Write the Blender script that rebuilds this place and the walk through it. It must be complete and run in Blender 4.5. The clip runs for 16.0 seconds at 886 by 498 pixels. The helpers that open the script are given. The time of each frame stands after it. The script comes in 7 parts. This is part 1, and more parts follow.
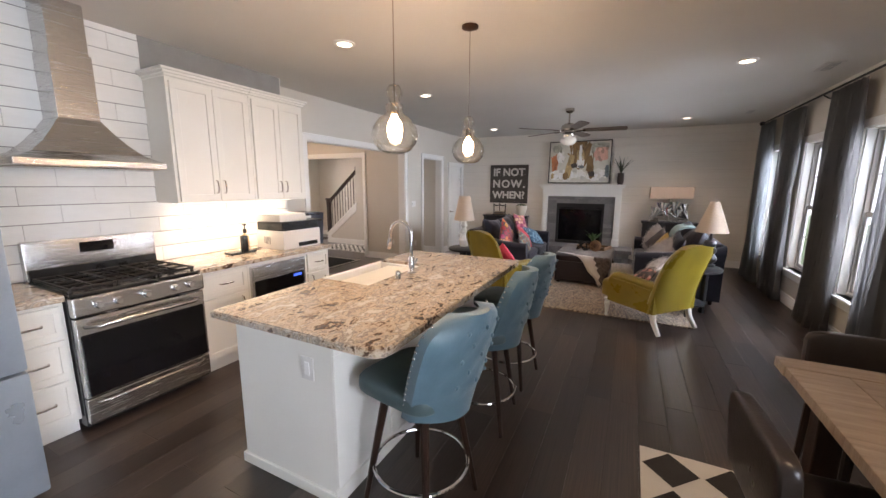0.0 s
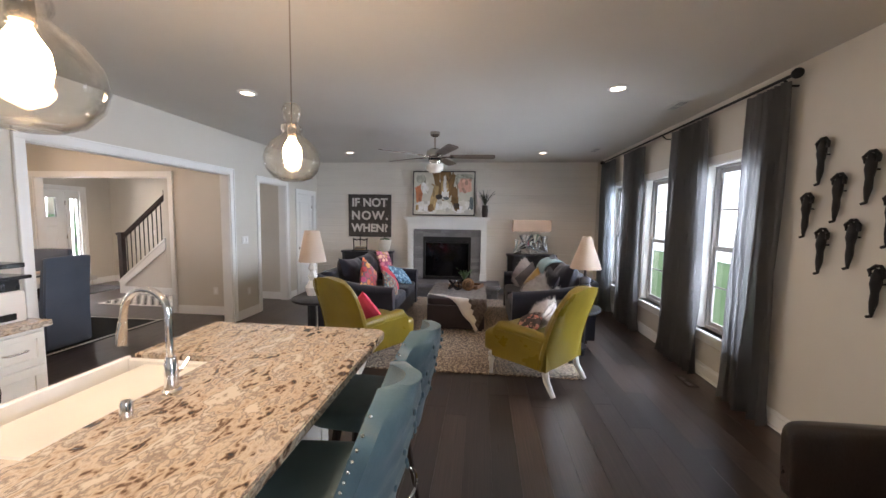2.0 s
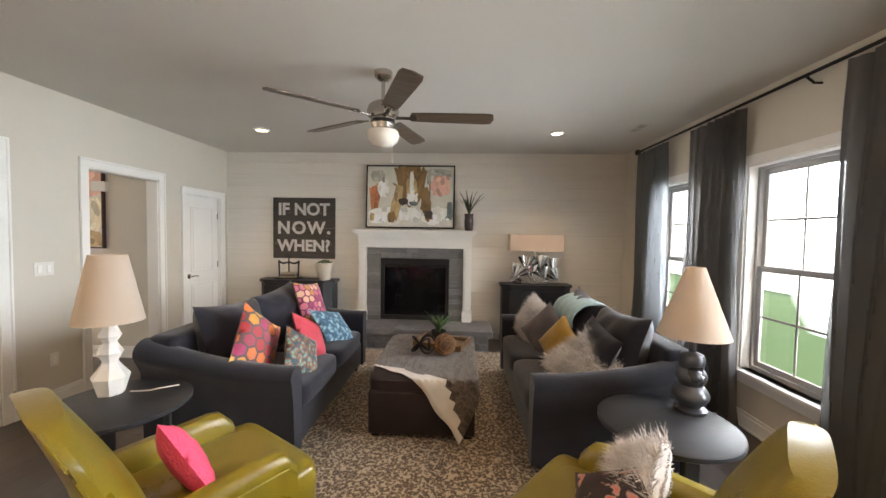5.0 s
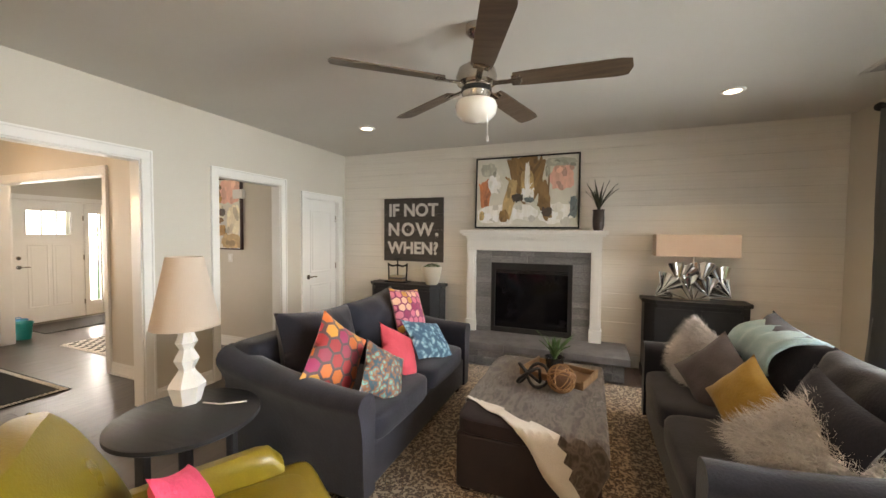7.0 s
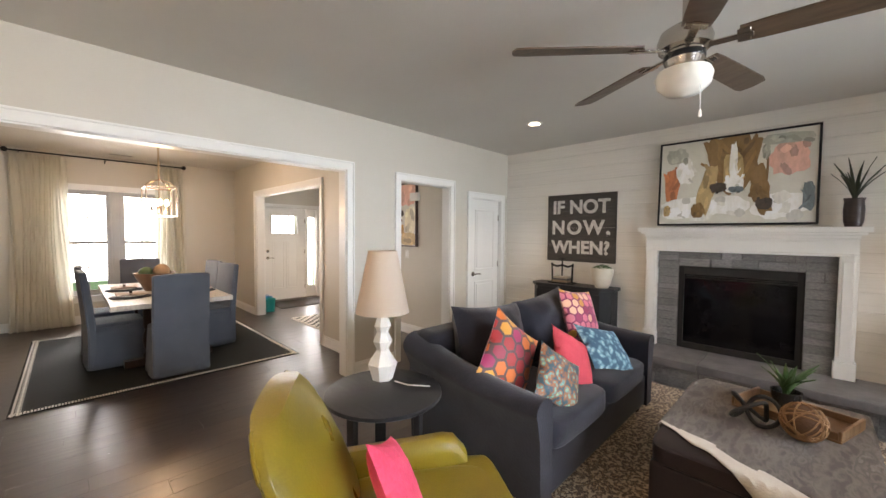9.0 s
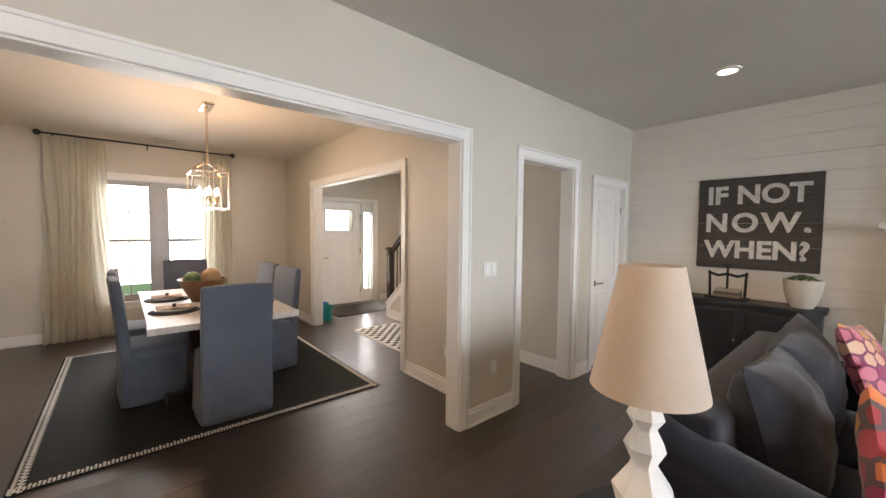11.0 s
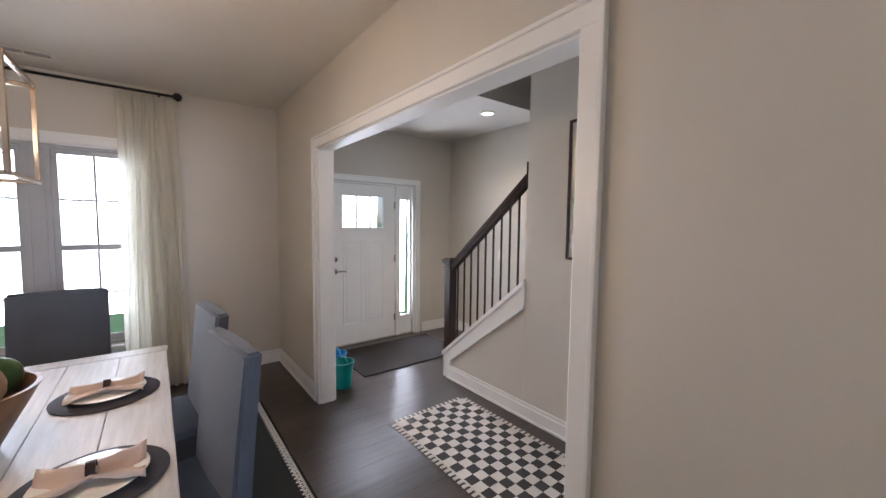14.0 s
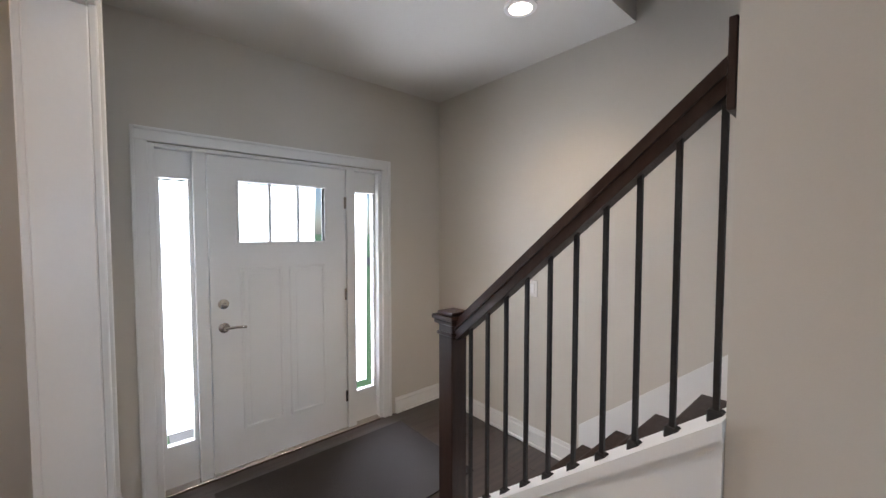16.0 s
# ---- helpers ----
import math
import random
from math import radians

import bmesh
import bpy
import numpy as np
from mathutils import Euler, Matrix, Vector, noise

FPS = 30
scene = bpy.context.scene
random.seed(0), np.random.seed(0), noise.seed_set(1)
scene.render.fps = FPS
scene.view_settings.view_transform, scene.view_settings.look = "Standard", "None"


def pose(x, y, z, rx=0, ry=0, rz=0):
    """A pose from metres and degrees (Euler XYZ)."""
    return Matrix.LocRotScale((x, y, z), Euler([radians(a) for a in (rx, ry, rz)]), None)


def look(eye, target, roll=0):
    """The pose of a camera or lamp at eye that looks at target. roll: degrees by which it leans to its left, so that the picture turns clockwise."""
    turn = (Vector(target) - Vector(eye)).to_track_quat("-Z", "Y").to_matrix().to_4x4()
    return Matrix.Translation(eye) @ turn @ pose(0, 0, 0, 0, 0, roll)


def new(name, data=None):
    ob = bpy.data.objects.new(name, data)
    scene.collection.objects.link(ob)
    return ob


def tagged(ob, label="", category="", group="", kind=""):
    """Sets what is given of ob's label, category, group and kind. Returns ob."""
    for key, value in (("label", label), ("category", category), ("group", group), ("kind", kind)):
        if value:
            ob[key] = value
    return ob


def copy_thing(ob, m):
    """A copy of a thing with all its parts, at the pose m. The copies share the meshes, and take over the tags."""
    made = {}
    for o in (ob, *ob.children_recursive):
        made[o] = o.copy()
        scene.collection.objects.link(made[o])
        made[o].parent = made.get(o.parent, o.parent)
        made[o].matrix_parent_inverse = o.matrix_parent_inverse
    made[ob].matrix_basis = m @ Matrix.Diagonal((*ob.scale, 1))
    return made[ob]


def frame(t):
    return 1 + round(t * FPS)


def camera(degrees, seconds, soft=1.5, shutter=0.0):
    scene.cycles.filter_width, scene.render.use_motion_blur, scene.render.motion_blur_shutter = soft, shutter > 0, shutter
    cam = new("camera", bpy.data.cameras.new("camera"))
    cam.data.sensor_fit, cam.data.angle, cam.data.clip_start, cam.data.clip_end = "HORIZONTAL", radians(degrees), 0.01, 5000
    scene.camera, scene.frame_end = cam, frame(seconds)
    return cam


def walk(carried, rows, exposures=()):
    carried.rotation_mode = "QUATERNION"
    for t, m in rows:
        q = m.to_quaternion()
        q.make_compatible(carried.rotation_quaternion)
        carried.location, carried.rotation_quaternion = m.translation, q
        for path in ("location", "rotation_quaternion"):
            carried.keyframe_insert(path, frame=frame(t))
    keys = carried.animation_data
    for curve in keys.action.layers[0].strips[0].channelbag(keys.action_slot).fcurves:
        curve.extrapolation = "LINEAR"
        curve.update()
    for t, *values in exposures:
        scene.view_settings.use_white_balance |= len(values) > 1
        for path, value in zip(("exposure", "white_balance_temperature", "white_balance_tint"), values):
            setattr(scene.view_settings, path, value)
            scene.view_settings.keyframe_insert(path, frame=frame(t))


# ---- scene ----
cam = camera(99.9, 16.0)
PATH = [
    (0, (0.505, 0.267, 1.576), (-0.379, 2.029, 1.237), 0.3),
    (0.5, (0.482, 0.48, 1.595), (-0.137, 2.361, 1.314), 0.4),
    (1, (0.374, 0.707, 1.588), (-0.078, 2.639, 1.336), 0.5),
    (1.5, (0.246, 1.004, 1.612), (-0.067, 2.968, 1.401), 0.5),
    (2, (0.214, 1.365, 1.585), (0.007, 3.347, 1.417), 0.8),
    (2.5, (0.181, 1.768, 1.61), (0.01, 3.756, 1.484), 0.6),
    (3, (0.196, 2.188, 1.607), (0.055, 4.18, 1.499), 0.6),
    (3.5, (0.209, 2.608, 1.6), (0.101, 4.602, 1.492), 0.6),
    (4, (0.194, 3.013, 1.608), (0.098, 5.007, 1.491), 0.8),
    (4.2, (0.158, 3.157, 1.6), (0.076, 5.153, 1.49), 0.9),
    (6.3, (0.127, 4.324, 1.507), (-0.083, 6.312, 1.449), 0.7),
    (6.5, (0.14, 4.355, 1.509), (-0.212, 6.323, 1.449), 0.5),
    (7, (0.188, 4.384, 1.534), (-0.551, 6.241, 1.459), 0.5),
    (7.5, (0.14, 4.382, 1.505), (-0.874, 6.104, 1.437), 0.5),
    (8, (0.093, 4.369, 1.49), (-1.103, 5.971, 1.424), 0.6),
    (8.5, (0.046, 4.365, 1.496), (-1.271, 5.869, 1.423), 0.5),
    (9, (0.023, 4.373, 1.512), (-1.386, 5.791, 1.43), 0.5),
    (9.5, (-0.162, 4.375, 1.498), (-1.631, 5.729, 1.409), 0.8),
    (10, (-0.493, 4.36, 1.509), (-1.988, 5.685, 1.412), 0.6),
    (10.2, (-0.678, 4.387, 1.493), (-2.165, 5.722, 1.404), 0.5),
    (12.5, (-2.735, 4.889, 1.523), (-4.323, 6.099, 1.402), 0.4),
    (13, (-3.15, 5.124, 1.517), (-4.737, 6.335, 1.398), 0.1),
    (13.5, (-3.535, 5.445, 1.563), (-5.127, 6.648, 1.429), 0.2),
    (14, (-4.003, 5.699, 1.564), (-5.582, 6.919, 1.421), 0.6),
    (14.5, (-4.425, 6.01, 1.548), (-5.997, 7.238, 1.405), 0.6),
    (15, (-4.849, 6.345, 1.577), (-6.425, 7.566, 1.426), 0.5),
    (15.5, (-5.284, 6.657, 1.563), (-6.856, 7.888, 1.441), 0.6),
    (16, (-5.695, 6.945, 1.55), (-7.213, 8.249, 1.463), 0.0),
]
walk(cam, [(t, look(eye, target, roll)) for t, eye, target, roll in PATH],
     [(0, -0.17, 6750, 20), (1, -0.17, 6250, 19), (2.5, 0.02, 6600, 16), (4, 0.22, 7000, 15), (7, 0.22, 7950, 13), (8.5, 0.2, 7350, 15), (10, 0.2, 7150, 15), (12.5, -0.27, 6600, 18), (14, -0.38, 5800, 15), (15, -0.22, 6300, 14), (15.5, -0.27, 6150, 14), (16, -0.48, 5850, 13)])

# ---- world and light ----
world = bpy.data.worlds.new("sky")
scene.world = world
world.use_nodes = True
wn = world.node_tree.nodes
sky = wn.new("ShaderNodeTexSky")
sky.sky_type, sky.sun_disc = "NISHITA", False
sky.sun_elevation, sky.sun_rotation = radians(58), radians(172)
world.node_tree.links.new(sky.outputs[0], wn["Background"].inputs[0])
wn["Background"].inputs[1].default_value = 0.15
sun = new("sun", bpy.data.lights.new("sun", "SUN"))
sun.data.energy, sun.data.angle, sun.data.color = 4.6, radians(0.5), (1.0, 0.95, 0.87)
sun.matrix_world = look((0, 0, 0), (-0.08, 0.53, -0.85))


def lamp(name, kind, place, aim, watts, colour, size=0.1, size_y=None, spread=105):
    ob = new(name, bpy.data.lights.new(name, kind))
    ob.data.energy, ob.data.color = watts, colour
    if kind == "AREA":
        ob.data.shape = "RECTANGLE" if size_y else "DISK"
        ob.data.size, ob.data.spread = size, radians(spread)
        if size_y:
            ob.data.size_y = size_y
    elif kind == "SPOT":
        ob.data.spot_size, ob.data.spot_blend, ob.data.shadow_soft_size = radians(115), 0.7, size
    else:
        ob.data.shadow_soft_size = size
    ob.matrix_world = look(place, aim)
    return ob


COOL = (0.74, 0.87, 1.0)
DOWNLIGHTS = [(1.37, 4.88), (-2.03, 4.79), (-2.21, 8.04), (1.24, 8.14), (-1.75, 1.55), (-1.75, 2.9), (1.3, 1.2), (-6.95, 7.39), (-6.96, 8.57)]
for lx, ly in DOWNLIGHTS:
    lamp("downlight_beam", "SPOT", (lx, ly, 2.722), (lx, ly + 0.001, 0), 50, (1.0, 0.75, 0.49), 0.06)
# daylight of the open sky in the window openings
for wy in (5.11, 6.52, 7.90):
    lamp("window_daylight", "AREA", (2.79, wy, 1.47), (0, wy, 0.88), 54, COOL, 0.78, 1.36)
lamp("window_daylight", "AREA", (-8.65, 4.95, 1.40), (-6, 4.95, 0.93), 74, (0.93, 0.96, 1.0), 1.28, 1.54)
lamp("window_daylight", "AREA", (2.82, -0.65, 1.31), (0, -0.64, 0.72), 115, COOL, 2.2, 1.66)
for sy in (7.18, 8.43):
    lamp("sidelight_daylight", "AREA", (-8.56, sy, 1.07), (-6, sy, 1.0), 46, (0.95, 0.97, 1.0), 0.2, 1.6, 165)
lamp("door_lite_daylight", "AREA", (-8.60, 7.80, 1.68), (-6, 7.8, 1.5), 24, (0.95, 0.97, 1.0), 0.6, 0.42, 165)
lamp("under_cabinet_glow", "AREA", (-2.98, 2.72, 1.405), (-2.98, 2.72, 0.9), 8, (1.0, 0.82, 0.58), 0.1, 1.2)

# ---- materials ----
MATS = {}


def mat(name, c1, c2=None, scale=6.0, rough=0.5, metal=0.0, bump=0.0, bscale=80.0, stretch=(1, 1, 1), fine=0.25, rvar=0.1, sheen=0.0, coat=0.0, rnd=0.0, pos=False, detail=6):
    """Principled material with variation at two scales, gloss variation and fine relief."""
    if name in MATS:
        return MATS[name]
    m = MATS[name] = bpy.data.materials.new(name)
    m.use_nodes = True
    nt = m.node_tree
    N, L = nt.nodes, nt.links
    b = N["Principled BSDF"]
    c2 = c2 or tuple(0.82 * v for v in c1)
    if pos:
        vec = N.new("ShaderNodeNewGeometry").outputs["Position"]
    else:
        vec = N.new("ShaderNodeTexCoord").outputs["Object"]
    mp = N.new("ShaderNodeMapping")
    mp.inputs["Scale"].default_value = stretch
    L.new(vec, mp.inputs[0])
    info = N.new("ShaderNodeObjectInfo")
    if rnd:
        add = N.new("ShaderNodeVectorMath")
        add.operation = "ADD"
        sc = N.new("ShaderNodeMath")
        sc.operation, sc.inputs[1].default_value = "MULTIPLY", 37.0
        L.new(info.outputs["Random"], sc.inputs[0])
        L.new(vec, add.inputs[0]), L.new(sc.outputs[0], add.inputs[1])
        L.new(add.outputs[0], mp.inputs[0])
    n1 = N.new("ShaderNodeTexNoise")
    n1.inputs["Scale"].default_value, n1.inputs["Detail"].default_value = scale, detail
    L.new(mp.outputs[0], n1.inputs[0])
    n2 = N.new("ShaderNodeTexNoise")
    n2.inputs["Scale"].default_value, n2.inputs["Detail"].default_value = bscale, 3
    L.new(mp.outputs[0], n2.inputs[0])
    ramp = N.new("ShaderNodeValToRGB")
    ramp.color_ramp.elements[0].position, ramp.color_ramp.elements[1].position = 0.32, 0.68
    ramp.color_ramp.elements[0].color, ramp.color_ramp.elements[1].color = (*c1, 1), (*c2, 1)
    mx = N.new("ShaderNodeMix")
    mx.inputs[0].default_value = fine
    L.new(n1.outputs[0], mx.inputs[2]), L.new(n2.outputs[0], mx.inputs[3])
    L.new(mx.outputs[0], ramp.inputs[0])
    out = ramp.outputs[0]
    if rnd:
        hsv = N.new("ShaderNodeHueSaturation")
        mr = N.new("ShaderNodeMapRange")
        mr.inputs[3].default_value, mr.inputs[4].default_value = 1 - rnd, 1 + rnd
        L.new(info.outputs["Random"], mr.inputs[0]), L.new(mr.outputs[0], hsv.inputs["Value"]), L.new(out, hsv.inputs["Color"])
        out = hsv.outputs[0]
    L.new(out, b.inputs["Base Color"])
    rr = N.new("ShaderNodeMapRange")
    rr.inputs[3].default_value, rr.inputs[4].default_value = max(0.02, rough - rvar), min(1, rough + rvar)
    L.new(n1.outputs[0], rr.inputs[0]), L.new(rr.outputs[0], b.inputs["Roughness"])
    b.inputs["Metallic"].default_value = metal
    b.inputs["Sheen Weight"].default_value = sheen
    b.inputs["Coat Weight"].default_value = coat
    b.inputs["Coat Roughness"].default_value = 0.15
    if bump:
        bp = N.new("ShaderNodeBump")
        bp.inputs["Strength"].default_value, bp.inputs["Distance"].default_value = bump, 0.01
        L.new(n2.outputs[0], bp.inputs["Height"]), L.new(bp.outputs[0], b.inputs["Normal"])
    return m


def cells(name, scale, stops, rough=0.6, stretch=(1, 1, 1), warp=0.3, bump=0.2, sheen=0.0, mixn=0.0, randomness=1.0, feature="F1", metal=0.0, coat=0.0):
    """Material of warped cells or blotches; stops: positions and colours of the ramp."""
    if name in MATS:
        return MATS[name]
    m = MATS[name] = bpy.data.materials.new(name)
    m.use_nodes = True
    N, L = m.node_tree.nodes, m.node_tree.links
    b = N["Principled BSDF"]
    tc, mp = N.new("ShaderNodeTexCoord"), N.new("ShaderNodeMapping")
    mp.inputs["Scale"].default_value = stretch
    L.new(tc.outputs["Object"], mp.inputs[0])
    nz = N.new("ShaderNodeTexNoise")
    nz.inputs["Scale"].default_value, nz.inputs["Detail"].default_value = scale * 0.7, 5
    L.new(mp.outputs[0], nz.inputs[0])
    wv = N.new("ShaderNodeMix")
    wv.data_type, wv.blend_type = "RGBA", "LINEAR_LIGHT"
    wv.inputs[0].default_value = warp / scale
    L.new(mp.outputs[0], wv.inputs[6]), L.new(nz.outputs["Color"], wv.inputs[7])
    vo = N.new("ShaderNodeTexVoronoi")
    vo.feature = feature
    vo.inputs["Scale"].default_value, vo.inputs["Randomness"].default_value = scale, randomness
    L.new(wv.outputs[2], vo.inputs["Vector"])
    mx = N.new("ShaderNodeMix")
    mx.inputs[0].default_value = mixn
    L.new(vo.outputs["Distance"], mx.inputs[2]), L.new(nz.outputs[0], mx.inputs[3])
    rp = N.new("ShaderNodeValToRGB")
    els = rp.color_ramp.elements
    while len(els) < len(stops):
        els.new(0.5)
    for e, (p, c) in zip(els, stops):
        e.position, e.color = p, (*c, 1)
    L.new(mx.outputs[0], rp.inputs[0]), L.new(rp.outputs[0], b.inputs["Base Color"])
    b.inputs["Roughness"].default_value, b.inputs["Sheen Weight"].default_value, b.inputs["Metallic"].default_value = rough, sheen, metal
    b.inputs["Coat Weight"].default_value = coat
    bp = N.new("ShaderNodeBump")
    bp.inputs["Strength"].default_value, bp.inputs["Distance"].default_value = bump, 0.006
    L.new(mx.outputs[0], bp.inputs["Height"]), L.new(bp.outputs[0], b.inputs["Normal"])
    return m


def glow(name, colour, strength):
    if name in MATS:
        return MATS[name]
    m = MATS[name] = bpy.data.materials.new(name)
    m.use_nodes = True
    b = m.node_tree.nodes["Principled BSDF"]
    b.inputs["Base Color"].default_value = (*colour, 1)
    b.inputs["Emission Color"].default_value, b.inputs["Emission Strength"].default_value = (*colour, 1), strength
    return m


def glass(name, tint=(1, 1, 1), rough=0.0):
    if name in MATS:
        return MATS[name]
    m = MATS[name] = bpy.data.materials.new(name)
    m.use_nodes = True
    b = m.node_tree.nodes["Principled BSDF"]
    b.inputs["Base Color"].default_value = (*tint, 1)
    b.inputs["Transmission Weight"].default_value, b.inputs["Roughness"].default_value, b.inputs["IOR"].default_value = 1.0, rough, 1.45
    return m


def cloth(name, c1, c2, sheer, see=0.0):
    """Woven cloth that lets light through."""
    m = mat(name, c1, c2, scale=3, rough=0.9, bump=0.25, bscale=260, stretch=(1, 1, 0.25))
    N, L = m.node_tree.nodes, m.node_tree.links
    b, o = N["Principled BSDF"], N["Material Output"]
    tr, ms = N.new("ShaderNodeBsdfTranslucent"), N.new("ShaderNodeMixShader")
    tr.inputs[0].default_value = (*[min(1, v * 1.5) for v in c1], 1)
    ms.inputs[0].default_value = sheer
    L.new(b.outputs[0], ms.inputs[1]), L.new(tr.outputs[0], ms.inputs[2])
    last = ms
    if see:
        tp, m2 = N.new("ShaderNodeBsdfTransparent"), N.new("ShaderNodeMixShader")
        m2.inputs[0].default_value = see
        L.new(ms.outputs[0], m2.inputs[1]), L.new(tp.outputs[0], m2.inputs[2])
        last = m2
    L.new(last.outputs[0], o.inputs[0])
    return m


PAINT = mat("wall_paint", (0.60, 0.56, 0.49), (0.57, 0.53, 0.46), scale=1.2, rough=0.55, bump=0.06, bscale=220, pos=True)
CEIL = mat("ceiling_paint", (0.66, 0.63, 0.58), (0.62, 0.59, 0.54), scale=1.0, rough=0.8, bump=0.08, bscale=180, pos=True)
TRIM = mat("trim_paint", (0.82, 0.81, 0.78), (0.78, 0.77, 0.74), scale=3, rough=0.32, bump=0.02, pos=True)
SHIP = mat("shiplap_paint", (0.78, 0.74, 0.68), (0.74, 0.70, 0.64), scale=2, rough=0.28, bump=0.05, bscale=40, stretch=(1, 1, 6), rnd=0.02)
CABW = mat("cabinet_paint", (0.80, 0.78, 0.72), (0.77, 0.75, 0.69), scale=3, rough=0.35, bump=0.03, pos=True)
PLANK = mat("floor_wood", (0.064, 0.043, 0.034), (0.020, 0.014, 0.012), scale=4, rough=0.31, rvar=0.07, bump=0.008, bscale=14, stretch=(9, 0.7, 1), fine=0.3, rnd=0.45)
PLANK.node_tree.nodes["Principled BSDF"].inputs["Specular IOR Level"].default_value = 0.8
GAP = mat("floor_joint", (0.012, 0.010, 0.010), rough=0.8)
GRANITE = cells("granite", 15, [(0.29, (0.045, 0.032, 0.026)), (0.37, (0.16, 0.10, 0.065)), (0.42, (0.42, 0.32, 0.23)), (0.50, (0.58, 0.48, 0.37)), (0.56, (0.27, 0.22, 0.18)), (0.64, (0.60, 0.53, 0.44))], rough=0.12, warp=3.4, bump=0.02, mixn=0.62, stretch=(1.0, 0.55, 1), coat=0.3)
STEEL = mat("brushed_steel", (0.62, 0.60, 0.58), (0.52, 0.51, 0.50), scale=5, rough=0.26, rvar=0.06, metal=1, bump=0.06, bscale=120, stretch=(1, 1, 30))
CHROME = mat("chrome", (0.80, 0.80, 0.80), (0.74, 0.74, 0.74), rough=0.08, rvar=0.03, metal=1)
NICKEL = mat("nickel", (0.55, 0.50, 0.45), (0.50, 0.46, 0.42), rough=0.2, rvar=0.05, metal=1)
BLACK = mat("black_enamel", (0.012, 0.012, 0.013), (0.02, 0.02, 0.02), rough=0.22, rvar=0.06)
IRON = mat("black_iron", (0.015, 0.014, 0.014), (0.025, 0.023, 0.022), rough=0.55, bump=0.1)
DARKGLASS = mat("oven_glass", (0.004, 0.004, 0.005), (0.008, 0.007, 0.008), rough=0.10, rvar=0.02)
DARKGLASS.node_tree.nodes["Principled BSDF"].inputs["Specular IOR Level"].default_value = 0.25
TILE = mat("glazed_tile", (0.80, 0.80, 0.77), (0.76, 0.76, 0.73), scale=4, rough=0.09, rvar=0.04, bump=0.12, bscale=9, rnd=0.03)
GROUT = mat("grout", (0.30, 0.29, 0.27), (0.25, 0.24, 0.23), rough=0.9, bump=0.1)
PORCELAIN = mat("porcelain", (0.86, 0.85, 0.82), (0.84, 0.83, 0.80), rough=0.1, rvar=0.03)
TEAL = mat("teal_leather", (0.088, 0.165, 0.205), (0.066, 0.128, 0.165), scale=7, rough=0.42, bump=0.12, bscale=160, sheen=0.25)
DKTEAL = mat("seat_leather", (0.075, 0.115, 0.12), (0.055, 0.09, 0.095), scale=7, rough=0.45, bump=0.1, bscale=160)
DKWOOD = mat("dark_wood", (0.036, 0.018, 0.012), (0.020, 0.010, 0.007), scale=6, rough=0.35, bump=0.1, bscale=40, stretch=(6, 6, 0.8))
OLIVE = mat("olive_leather", (0.23, 0.165, 0.014), (0.165, 0.115, 0.010), scale=3.5, rough=0.30, rvar=0.1, bump=0.12, bscale=120, coat=0.15)
WHITEWOOD = mat("white_painted_wood", (0.78, 0.76, 0.72), (0.70, 0.68, 0.63), scale=8, rough=0.4)
VELVET = mat("charcoal_velvet", (0.018, 0.017, 0.028), (0.007, 0.007, 0.012), scale=4, rough=0.75, bump=0.2, bscale=90, sheen=0.2)
OTTO = mat("brown_leather", (0.030, 0.020, 0.020), (0.018, 0.012, 0.013), scale=5, rough=0.45, bump=0.15, bscale=120)
LEOPARD = cells("leopard_rug", 46, [(0.0, (0.42, 0.29, 0.17)), (0.22, (0.36, 0.23, 0.12)), (0.36, (0.055, 0.032, 0.018)), (0.50, (0.09, 0.055, 0.032)), (0.60, (0.46, 0.35, 0.24))], rough=0.95, warp=1.4, bump=0.4, sheen=0.2, mixn=0.25)
HIDEW = mat("cowhide_white", (0.72, 0.67, 0.60), (0.60, 0.54, 0.47), scale=8, rough=0.8, bump=0.3, bscale=120, sheen=0.2)
HIDE = cells("cowhide", 7, [(0.0, (0.025, 0.015, 0.010)), (0.42, (0.055, 0.036, 0.026)), (0.52, (0.13, 0.10, 0.08)), (0.60, (0.06, 0.042, 0.032)), (0.72, (0.22, 0.19, 0.16))], rough=0.8, warp=3.0, bump=0.15, mixn=0.7, sheen=0.2, stretch=(1.6, 0.6, 1))
STONE = mat("stacked_stone", (0.27, 0.255, 0.245), (0.15, 0.145, 0.15), scale=7, rough=0.85, bump=0.6, bscale=28, rnd=0.22)
MORTAR = mat("mortar", (0.16, 0.15, 0.145), rough=0.95, bump=0.2)
SLAB = mat("hearth_slab", (0.20, 0.19, 0.20), (0.13, 0.125, 0.135), scale=5, rough=0.6, bump=0.35, bscale=25)
GLASS = glass("window_glass")
AMBER = glass("clear_pendant_glass", (1.0, 0.95, 0.88))
pn, pl_ = AMBER.node_tree.nodes, AMBER.node_tree.links
thin, gl_, lw, fz, mxs = pn.new("ShaderNodeBsdfTransparent"), pn.new("ShaderNodeBsdfGlossy"), pn.new("ShaderNodeLayerWeight"), pn.new("ShaderNodeMapRange"), pn.new("ShaderNodeMixShader")
fz.inputs[1].default_value, fz.inputs[3].default_value, fz.inputs[4].default_value = 0.30, 0.06, 0.62
pl_.new(lw.outputs["Facing"], fz.inputs[0])
thin.inputs[0].default_value = (0.996, 0.982, 0.955, 1)
gl_.inputs["Roughness"].default_value = 0.03
